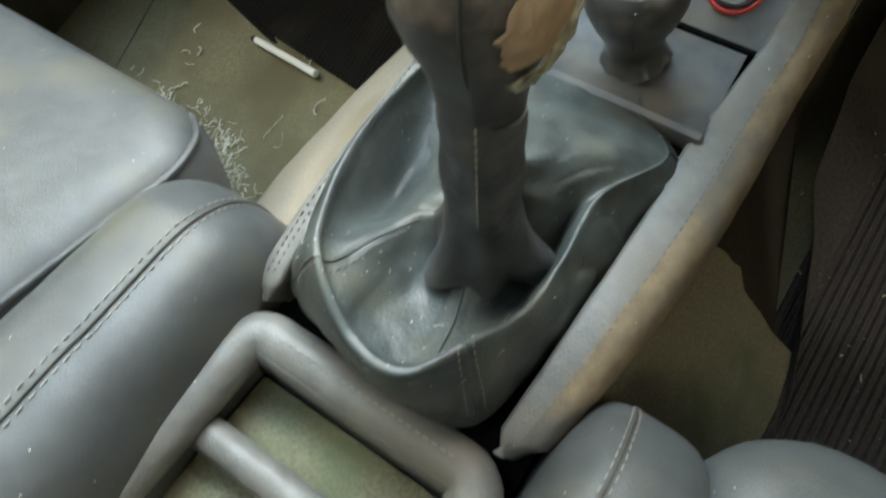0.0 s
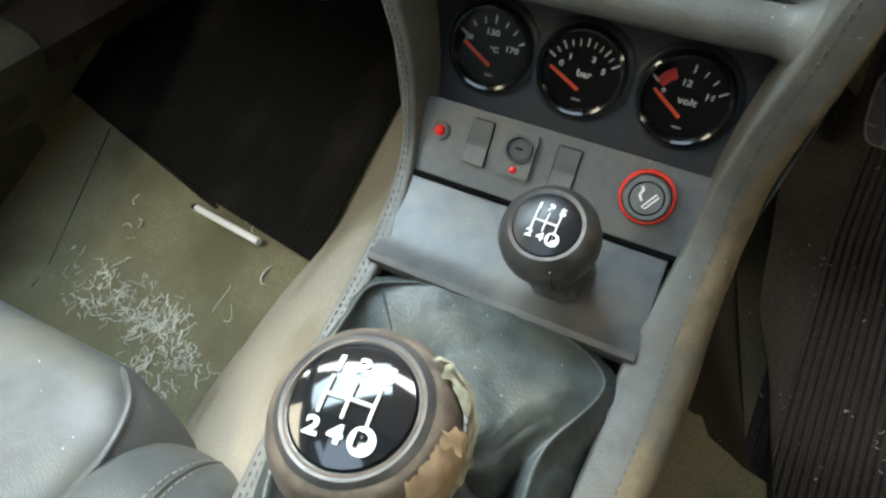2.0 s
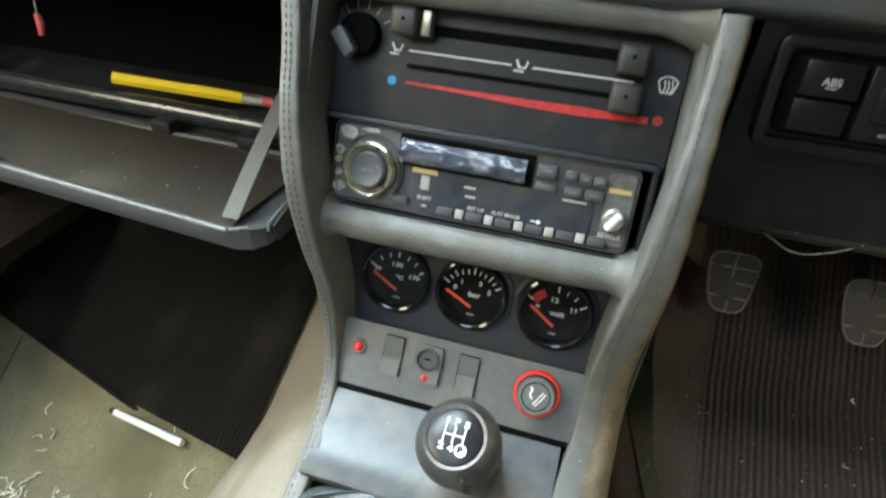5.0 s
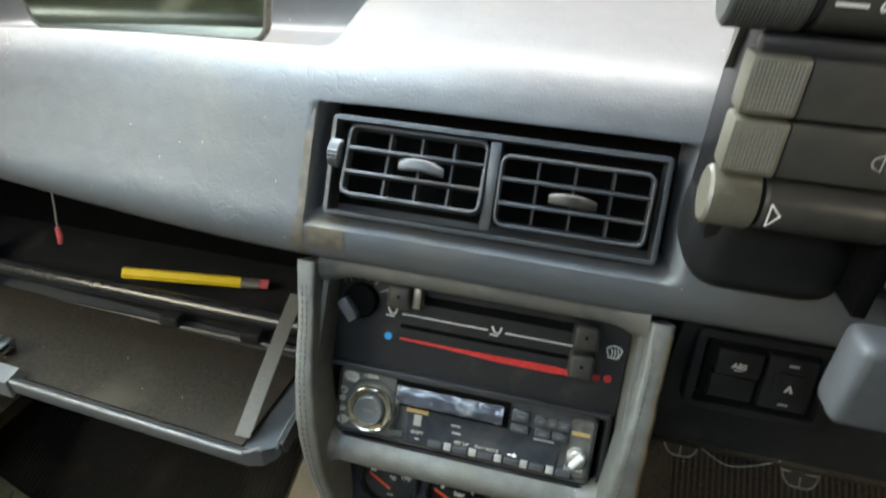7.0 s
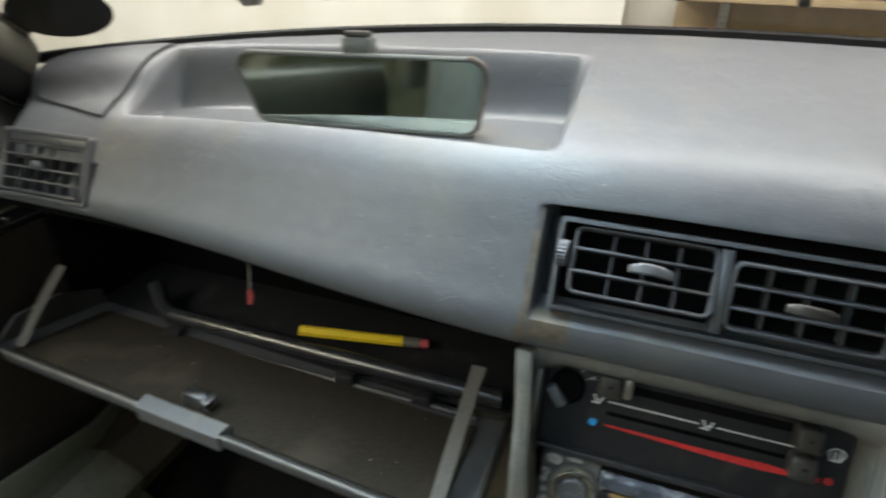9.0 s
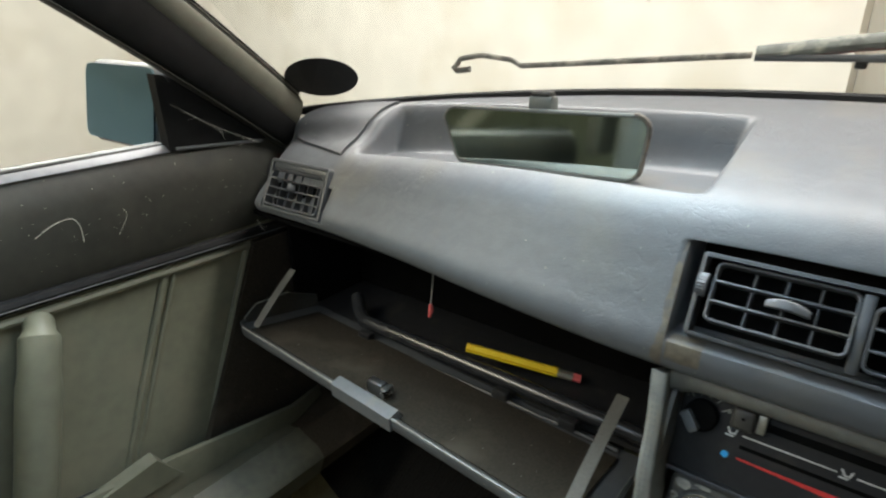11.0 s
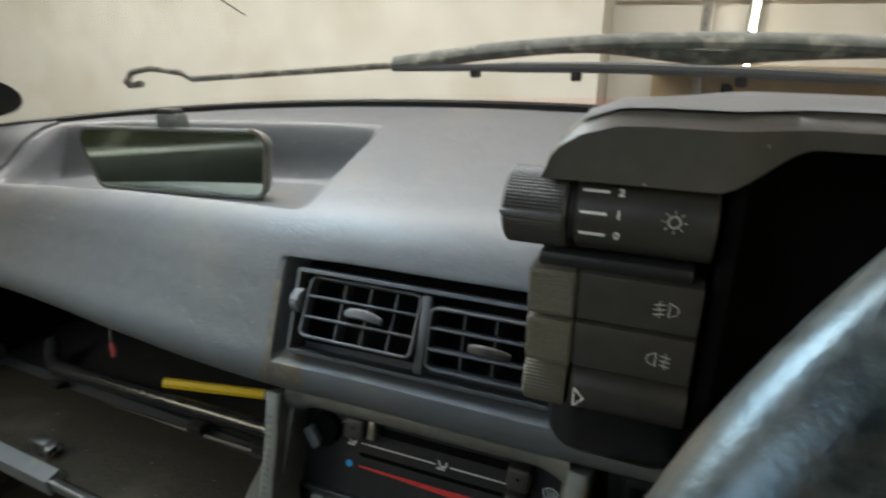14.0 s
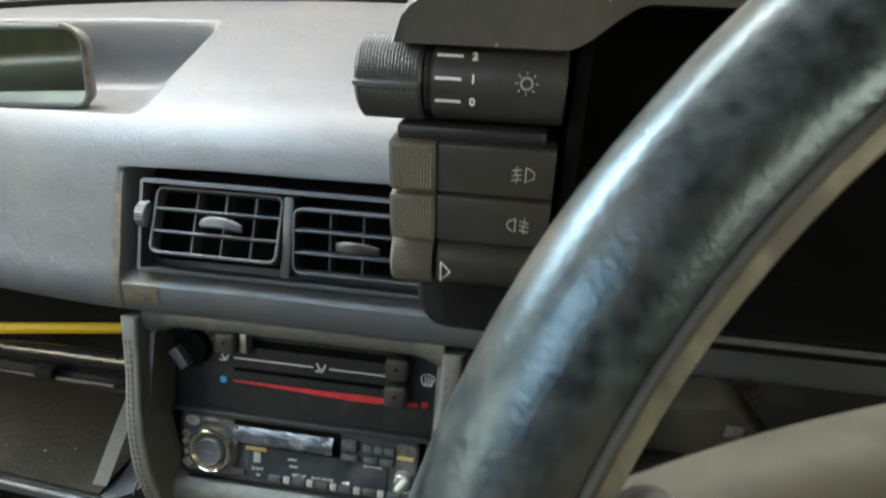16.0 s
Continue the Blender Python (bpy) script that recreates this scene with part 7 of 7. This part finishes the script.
lab = drum("label_drum", stack, -0.0035, 0.0455, K.y, K.z, 0.0146, SATIN, "fixed drum with white marks")
drum("collar", stack, -0.0068, -0.0033, K.y, K.z, 0.0135, BLACK)


def on_drum(angle, x, r=0.0147, cz=None):
    """A frame on the drum's skin: angle up from the side that faces the seats."""
    a = radians(angle)
    return Matrix.Translation((x, K.y - r * math.cos(a), (K.z if cz is None else cz) + r * math.sin(a))) @ face_at(0, 0, 0, angle)


for word, a in (("2", 48), ("1", 15), ("0", -17)):
    t_ = part("mark", block(bmesh.new(), 0.0095, 0.0010, 0.0004), WHITE, lab)
    t_.matrix_local = on_drum(a, 0.0035)
    n_ = text("numeral", word, 0.0043, lab, 0, 0, 0, WHITE)
    n_.matrix_local = on_drum(a, 0.0125)
bm = bmesh.new()
tube(bm, [Vector((0.0020 * math.cos(2 * math.pi * i / 16), 0.0020 * math.sin(2 * math.pi * i / 16), 0)) for i in range(16)], 0.0004, 5, closed=True)
for i in range(8):
    a = 2 * math.pi * i / 8
    tube(bm, [(0.0030 * math.cos(a), 0.0030 * math.sin(a), 0), (0.0042 * math.cos(a), 0.0042 * math.sin(a), 0)], 0.0003, 4)
s_ = part("lamp_symbol", bm, DIMWHITE, lab)
s_.matrix_local = on_drum(14, 0.0315)
part("dark_bar", block(bmesh.new(), 0.058, 0.010, 0.0065, 0.012, -0.004, 0.0265, r=0.002), BLACK, stack)


def fog_button(z, flip):
    b = part("push_button", block(bmesh.new(), 0.0455, 0.014, 0.0200, 0.0225, -0.005, z, r=0.0012), SATIN, stack, "flat black push button")
    g = part("grip", block(bmesh.new(), 0.0190, 0.0152, 0.0203, -0.0100, -0.0058, z, r=0.0016), GRIP, b, "knurled olive-grey grip")
    part("knurling", sheet(bmesh.new(), 26, 26, lambda u, v: Vector((-0.0182 + 0.0164 * u, -0.01345 - (0.0005 if round(u * 26) % 2 and round(v * 26) % 2 else 0.0), z - 0.0085 + 0.0170 * v))), GRIP, g, "fine diamond knurling", smooth=10)
    bm = bmesh.new()
    s = -1 if flip else 1
    lens = [Vector((0.0012 * s, 0.0030, 0)), Vector((0.0040 * s, 0.0016, 0)), Vector((0.0046 * s, 0, 0)), Vector((0.0040 * s, -0.0016, 0)), Vector((0.0012 * s, -0.0030, 0))]
    tube(bm, lens + [lens[0]], 0.0003, 4)
    for dy in (-0.002, 0.0, 0.002):
        tube(bm, [(-0.0004 * s, dy, 0), (-0.0042 * s, dy - 0.0006, 0)], 0.00028, 4)
    tube(bm, [(-0.0022 * s, 0.0034, 0), (-0.0028 * s, 0.001, 0), (-0.0018 * s, -0.001, 0), (-0.0024 * s, -0.0036, 0)], 0.00028, 4)
    y_ = part("fog_symbol", bm, DIMWHITE, b)
    y_.matrix_local = Matrix.Translation((0.0330, -0.0121, z)) @ face_at(0, 0, 0, 0)


fog_button(0.0140, False)
fog_button(-0.0078, True)
dim = drum("dimmer_wheel", stack, -0.0200, -0.0020, -0.002, -0.0312, 0.0112, GRIP, "ribbed grey dimmer wheel", 48)
dd = drum("dimmer_drum", stack, 0.0, 0.0455, -0.002, -0.0312, 0.0108, SATIN)
bm = bmesh.new()
tube(bm, [(-0.0018, 0.0045, 0), (-0.0018, -0.0045, 0), (0.0022, 0, 0), (-0.0018, 0.0045, 0)], 0.0004, 5)
y_ = part("triangle_mark", bm, WHITE, dd, "white triangle")
y_.matrix_local = Matrix.Translation((0.0040, -0.0130, -0.0322)) @ face_at(0, 0, 0, 0)

# ---- steering wheel, stalk, lower panel ----
TILT_W = 0.497
WHEELM = Matrix.Translation((0.318, -0.272, 0.728)) @ Matrix(((1, 0, 0, 0), (0, math.sin(TILT_W), -math.cos(TILT_W), 0), (0, math.cos(TILT_W), math.sin(TILT_W), 0), (0, 0, 0, 1)))
wheel = thing("steering_wheel", WHEELM, "worn dark leather steering wheel, shiny and cracked on the rim", "steering wheel")
bm = bmesh.new()
rings = []
for i in range(160):
    a = 2 * math.pi * i / 160
    c, s = math.cos(a), math.sin(a)
    lump = 1 + 0.03 * noise.noise(Vector((c * 6, s * 6, 0)))
    rings.append([bm.verts.new(Vector(((0.191 + 0.0145 * lump * math.cos(t)) * c, (0.191 + 0.0145 * lump * math.cos(t)) * s, 0.0135 * lump * math.sin(t)))) for t in (2 * math.pi * k / 24 for k in range(24))])
join_rings(bm, rings + [rings[0]], True)
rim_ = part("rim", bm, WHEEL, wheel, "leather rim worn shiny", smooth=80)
for name, turn, rad, mat_, label in (("seam", 128, 0.0010, SEAMS, "sunken seam round the rim"), ("worn_band", 150, 0.0042, WHEELEDGE, "olive worn band beside the seam"), ("seam", 172, 0.0010, SEAMS, "sunken seam round the rim")):
    c_, s_ = math.cos(radians(turn)), math.sin(radians(turn))
    reach = 0.0150 if rad < 0.002 else 0.0122
    bm = bmesh.new()
    tube(bm, [Vector(((0.191 + reach * c_) * math.cos(2 * math.pi * i / 160), (0.191 + reach * c_) * math.sin(2 * math.pi * i / 160), reach * 0.93 * s_)) for i in range(160)], rad, 8, closed=True)
    part(name, bm, mat_, rim_, label)
def spoke_pad(u, v, top):
    """The padded crossbar of the wheel: u from its left end to its right, v from its upper edge down."""
    x = 0.168 * (2 * u - 1)
    f = abs(2 * u - 1)
    up_, down = 0.053 + 0.034 * (1 - f**1.6), -0.012 - 0.052 * (1 - f**2.2)
    roll = math.sqrt(max(0.0, 1 - (2 * v - 1) ** 6))
    z = -0.048 + 0.036 * f**2.5 + (0.016 * roll if top else -0.012 * roll)
    return Vector((x, up_ + (down - up_) * v, z))


bm = bmesh.new()
sheet(bm, 40, 20, lambda u, v: spoke_pad(u, v, True))
sheet(bm, 40, 20, lambda u, v: spoke_pad(u, v, False))
bmesh.ops.remove_doubles(bm, verts=bm.verts, dist=0.0004)
pad = part("crossbar_pad", bm, OLIVE, wheel, "smooth olive padded crossbar", smooth=60)
for s in (-1, 1):
    part("bolt", lathe(bmesh.new(), [(0.0062, 0.0), (0.0060, 0.0030), (0.0045, 0.0048), (0.001, 0.0052)], 18, Matrix.Translation((s * 0.1580, 0.0520, -0.0075))), WORNEDGE, pad, "pale worn bolt cap")

cowl = thing("steering_column", Matrix.Translation((0.335, -0.15, 0.655)), "olive-grey plastic steering column cowl", "steering column")
bm = bmesh.new()
rings = []
for dy, k in ((-0.050, 0.55), (-0.046, 0.80), (-0.034, 0.94), (-0.015, 1.0), (0.020, 1.0), (0.034, 0.93), (0.036, 0.7)):
    rings.append([Vector((0.085 * k * math.cos(a), dy, 0.058 * k * math.sin(a))) for a in (2 * math.pi * q / 48 for q in range(48))])
loft(bm, rings)
part("cowl", bm, OLIVE, cowl)
housing = bmesh.new()
rings = []
for y, k in ((0.004, 0.92), (0.007, 1.0), (0.021, 1.0), (0.024, 0.95)):
    ring = []
    for x, z in ((-0.148, 0.004), (-0.148, 0.034), (-0.1296, 0.0376), (-0.1111, 0.0410), (-0.1040, 0.0385), (-0.0984, 0.0326), (-0.0838, 0.0157), (-0.080, 0.001), (-0.090, 0.0)):
        ring.append(Vector((-0.116 + (x + 0.116) * k, 0.028 + y, 0.018 + (z - 0.024) * k)))
    rings.append(ring)
loft(housing, rings)
bmesh.ops.bevel(housing, geom=[e for e in housing.edges], offset=0.0016, segments=2, affect="EDGES", profile=0.5)
box_ = part("switch_housing", housing, OLIVE, cowl, "rounded olive switch housing on the column", smooth=40)
part("lower_shell", block(bmesh.new(), 0.056, 0.026, 0.040, -0.118, 0.038, -0.014, r=0.006), SWITCHBLACK, cowl, "black lower shell")
part("symbol", block(bmesh.new(), 0.007, 0.0004, 0.006, -0.106, 0.0318, 0.022, r=0.0001), FADEDMARK, box_, "worn pale symbol")

stalk = thing("wiper_stalk", Matrix.Translation((0.232, -0.11, 0.682)), "grey control stalk beside the steering column", "control stalk")
part("lever", tube(bmesh.new(), [(0.03, 0.06, -0.040), (0.010, 0.040, -0.030), (-0.020, 0.015, -0.012), (-0.06, -0.008, -0.002)], [0.007, 0.007, 0.008], 12, 16), HOOD, stalk)
part("paddle", block(bmesh.new(), 0.052, 0.020, 0.036, -0.072, -0.014, 0.000, r=0.0045, seg=3), COVER, stalk, "flattened grip end")

knee = thing("lower_dash_panel", Matrix.Translation((0.45, 0.020, 0.56)), "dark grey panel under the driver side of the dashboard", "dash panel")
bm = bmesh.new()
loft(bm, [[Vector((x, y, z)) for y, z in ((0.04, 0.06), (-0.012, 0.055), (-0.004, 0.0), (0.012, -0.078), (0.05, -0.094), (0.10, -0.09))] for x in (-0.335, -0.33, 0.37, 0.375)], closed=True)
part("panel", bm, BLACK, knee)
part("edge_roll", tube(bmesh.new(), [(-0.33, 0.016, -0.080), (0.0, 0.015, -0.081), (0.37, 0.016, -0.080)], 0.005, 8, 20), FELT, knee, "dark rolled lower edge")
screw = part("screw", lathe(bmesh.new(), [(0.005, 0.0), (0.0046, 0.0015), (0.003, 0.0024)], 14, Matrix.Translation((-0.215, -0.0065, -0.008)) @ Matrix.Rotation(radians(90), 4, "X")), STEEL, knee, "dull steel screw head")
part("hanging_thread", tube(bmesh.new(), [(-0.29, 0.012, -0.082), (-0.27, 0.008, -0.090), (-0.25, 0.010, -0.086), (-0.235, 0.012, -0.078)], 0.0006, 5, 14), THREAD, knee, "loose pale thread")
pan = thing("switch_pair", face_at(0.166, 0.004, 0.575, 12), "black plastic switch pair under the dashboard", "switch")
part("bezel", rim(bmesh.new(), 0.084, 0.056, 0.006, 0.0095, 0.012, z=0.004, soft=0.0015), SWITCHBLACK, pan)
part("base", plate(bmesh.new(), 0.066, 0.040, 0.003, 0.002, z=-0.002), DARK, pan)
key = part("upper_key", block(bmesh.new(), 0.0265, 0.0175, 0.010, -0.0150, 0.0090, 0.0020, r=0.0016), SWITCHBLACK, pan)
text("lettering", "ABS", 0.0050, key, -0.0150, 0.0078, 0.0072, DIMWHITE)
part("mark", block(bmesh.new(), 0.005, 0.0007, 0.0003, -0.0150, 0.0050, 0.0071), DIMWHITE, key)
part("lower_key", block(bmesh.new(), 0.0265, 0.0165, 0.006, -0.0150, -0.0095, 0.0005, r=0.0014), SWITCHBLACK, pan, "recessed half of the switch")
plate_ = part("rocker", block(bmesh.new(), 0.0285, 0.0365, 0.007, 0.0160, 0, 0.0010, r=0.0016), SWITCHBLACK, pan)
key = part("inner_key", block(bmesh.new(), 0.0175, 0.0170, 0.006, 0.0160, 0.0, 0.0035, r=0.0014), SWITCHBLACK, plate_)
text("lettering", "^", 0.0105, key, 0.0160, -0.0035, 0.0067, DIMWHITE)
for y in (0.0132, -0.0138):
    part("symbol", block(bmesh.new(), 0.0058, 0.0018, 0.0003, 0.0160, y, 0.0047, r=0.0001), FADEDMARK, plate_)

# ---- pedals ----


def pedal(x, y, z, back, label):
    p = thing("pedal", face_at(x, y, z, back), label, "pedal", "pedals")
    def outline(grow, z):
        ring = []
        for k in range(40):
            a = 2 * math.pi * k / 40
            c, q = math.cos(a), math.sin(a)
            e = (abs(c) ** 4 + abs(q) ** 4) ** -0.25
            y_ = 0.033 * q * e
            ring.append(Vector(((0.0235 + 0.16 * y_ + grow) * c * e, y_ + grow * q * e, z - 0.004 * (1 - (y_ / 0.033) ** 2))))
        return ring

    pad_ = part("pad", loft(bmesh.new(), [outline(-0.002, -0.006), outline(0, -0.003), outline(0, 0.002), outline(-0.001, 0.003)]), BLACK, p, "worn ribbed rubber pad")
    part("edge", tube(bmesh.new(), outline(-0.0004, 0.0036), 0.0013, 6, closed=True), PEDALRUBBER, pad_)
    for y_ in (-0.0165, 0.0, 0.0165):
        part("rib", tube(bmesh.new(), [(-0.0225 - 0.16 * y_, y_, 0.0036 - 0.004 * (1 - (y_ / 0.033) ** 2)), (0.0225 + 0.16 * y_, y_, 0.0036 - 0.004 * (1 - (y_ / 0.033) ** 2))], 0.0012, 6), PEDALRUBBER, pad_)
    part("rib", tube(bmesh.new(), [(0, -0.032, 0.0036), (0, -0.015, 0.0006), (0, 0.0, -0.0004), (0, 0.015, 0.0006), (0, 0.032, 0.0036)], 0.0012, 6, 12), PEDALRUBBER, pad_)
    part("arm", tube(bmesh.new(), [(0, 0.01, -0.008), (0, 0.06, -0.03), (0, 0.20, -0.02)], 0.006, 8, 10), BLACK, p)


pedal(0.219, 0.255, 0.285, 30, "worn rubber-faced clutch pedal")
pedal(0.345, 0.235, 0.295, 30, "worn rubber-faced brake pedal")

# ---- small things ----
pen = thing("pen", Matrix.Translation((-0.386, 0.003, 0.0)), "slim white pen with black cap lying on the carpet", "pen")
a, b = Vector((-0.058, 0.012, floor_height(-0.44, 0.015) + 0.012)), Vector((0.062, -0.011, floor_height(-0.32, -0.008) + 0.012))
part("barrel", tube(bmesh.new(), [a.lerp(b, 0.06), b], 0.0042, 10), PENWHITE, pen)
part("cap_end", tube(bmesh.new(), [a, a.lerp(b, 0.06)], 0.0036, 10), BLACK, pen)

bm = bmesh.new()
rng = random.Random(5)


def fluff(cx, cy, n, sx, sy, zf, size=0.02):
    for _ in range(n):
        x, y = rng.gauss(cx, sx), rng.gauss(cy, sy)
        a = rng.random() * 6.28
        l = size * (0.25 + 0.9 * rng.random())
        bend = rng.uniform(-0.4, 0.4)
        pts = []
        for k in range(7):
            a += bend + rng.uniform(-0.8, 0.8)
            x += math.cos(a) * l / 7
            y += math.sin(a) * l / 7
            pts.append(Vector((x, y, zf(x, y) + 0.003 + 0.002 * rng.random())))
        tube(bm, pts, 0.0003 + 0.0009 * rng.random() ** 3, 4)


for cx, cy, n, sx, sy, size in ((-0.50, -0.105, 70, 0.025, 0.014, 0.020), (-0.44, -0.105, 90, 0.022, 0.016, 0.020), (-0.40, -0.115, 50, 0.02, 0.02, 0.018), (-0.37, -0.15, 60, 0.03, 0.022, 0.020), (-0.345, -0.17, 40, 0.02, 0.02, 0.018), (-0.42, -0.09, 30, 0.08, 0.03, 0.022), (-0.47, 0.0, 14, 0.07, 0.05, 0.022)):
    fluff(cx, cy, int(n * 0.30), sx, sy, floor_height, size * 1.5)
    for _ in range(3):
        fluff(rng.gauss(cx, sx), rng.gauss(cy, sy), n // 5, 0.012, 0.010, floor_height, 0.022)
fluff(0.40, -0.02, 90, 0.12, 0.12, lambda x, y: floor_height(x, y) + 0.008, 0.008)
tagged(part("carpet_fluff", bm, FIBRE), "white lint and threads scattered over the floor", "lint", kind="stuff")


def cobweb(name, a, b, c, n, seed, label):
    """Thin threads hung between three places, sagging a little."""
    rnd = random.Random(seed)
    bm = bmesh.new()
    a, b, c = Vector(a), Vector(b), Vector(c)
    for _ in range(n):
        p, q = a.lerp(b, rnd.random()), a.lerp(c, rnd.random())
        tube(bm, [p, p.lerp(q, 0.5) - Vector((0, 0, 0.004 * rnd.random())), q], 0.00012 + 0.00012 * rnd.random(), 4, 6)
    tagged(part(name, bm, FIBRE), label, "cobweb", kind="stuff")


bm = bmesh.new()
rnd_web = random.Random(3)
line = spline([(-0.752, -0.036, 0.764), (-0.738, 0.012, 0.731), (-0.708, 0.056, 0.706)], 12)
tube(bm, line, 0.00016, 5)
for k in (3, 5, 6, 7, 9):
    p = line[k]
    q = p + Vector((0.002, rnd_web.uniform(-0.02, 0.02), rnd_web.uniform(-0.018, 0.014)))
    tube(bm, [p, p.lerp(q, 0.5) + Vector((0, 0, -0.002)), q], 0.0001, 4, 5)
tagged(part("cobweb", bm, FIBRE), "fine grey cobweb thread across the door corner", "cobweb", kind="stuff")
bm = bmesh.new()
tube(bm, [(XD + 0.007, -0.215, 0.640), (XD + 0.007, -0.195, 0.650), (XD + 0.007, -0.175, 0.652), (XD + 0.007, -0.168, 0.640), (XD + 0.007, -0.168, 0.622)], 0.00036, 5, 20)
tube(bm, [(XD + 0.007, -0.118, 0.650), (XD + 0.007, -0.114, 0.640), (XD + 0.007, -0.128, 0.618)], 0.0002, 4, 10)
tagged(part("cobweb", bm, FIBRE), "loose pale thread clinging to the door top", "cobweb", kind="stuff")
cobweb("cobweb", (-0.70, 0.03, 0.605), (-0.68, 0.035, 0.595), (-0.69, 0.05, 0.560), 4, 4, "grey cobweb hanging under the end of the dashboard")


def specks(name, spots, label, low=0.0003, high=0.0009, seed=1):
    """Fine pale dust: tiny uneven chips and hairs lying at the given places."""
    rnd = random.Random(seed)
    bm = bmesh.new()
    for p in spots:
        if rnd.random() < 0.08:
            q = p + Vector((rnd.uniform(-1, 1), rnd.uniform(-1, 1), rnd.uniform(-0.3, 0.3))) * 0.005
            tube(bm, [p, p.lerp(q, 0.5) + Vector((rnd.uniform(-1, 1), rnd.uniform(-1, 1), 0.3)) * 0.0012, q], 0.00016, 4)
            continue
        vs = [bm.verts.new(p + Vector((rnd.uniform(-1, 1), rnd.uniform(-1, 1), rnd.uniform(-1, 1))) * rnd.uniform(low, high)) for _ in range(4)]
        for a, b, c in ((0, 1, 2), (0, 1, 3), (0, 2, 3), (1, 2, 3)):
            bm.faces.new((vs[a], vs[b], vs[c]))
    tagged(part(name, bm, FIBRE), label, "dust", kind="stuff")


rng = random.Random(11)
specks("gaiter_dust", [gaiter_point(rng.uniform(-0.05, 0.32), rng.uniform(0.12, 0.75)) + Vector((0, 0, 0.0004)) for _ in range(110)], "pale dust specks on the gear gaiter", seed=2)
specks("door_dust", [Vector((XD + 0.0065, rng.uniform(-0.45, 0.06), rng.uniform(0.60, 0.66))) for _ in range(90)], "pale dust specks on the door top", seed=3)
specks("lid_dust", [Vector((-0.44, 0, 0.45)) + lid_pt(rng.uniform(-0.25, 0.25), rng.uniform(0.1, 0.8), 0.0034) for _ in range(10)], "pale crumbs on the felt of the glovebox lid", seed=4)
specks("mat_dust", [Vector((x, y, floor_height(x, y) + 0.009)) for x, y in ((rng.uniform(0.15, 0.6), rng.uniform(-0.18, 0.3)) for _ in range(260))], "pale crumbs on the ribbed driver mat", 0.0005, 0.0014, seed=5)
specks("dash_dust", [dash_point(rng.uniform(-0.70, -0.55), rng.randrange(40, 75)) + Vector((0, -0.0006, 0.0004)) for _ in range(40)], "pale dust specks on the end of the dashboard", seed=6)

bm = bmesh.new()
tube(bm, [Vector((x, y, floor_height(x, y) + 0.0008)) for x, y in ((-0.590 - 0.0026 * i, -0.135 + 0.013 * i) for i in range(17))], 0.0011, 6)
tagged(part("trim_carpet_seam", bm, SEAMS), "sewn seam across the olive carpet", "seam", kind="structure")
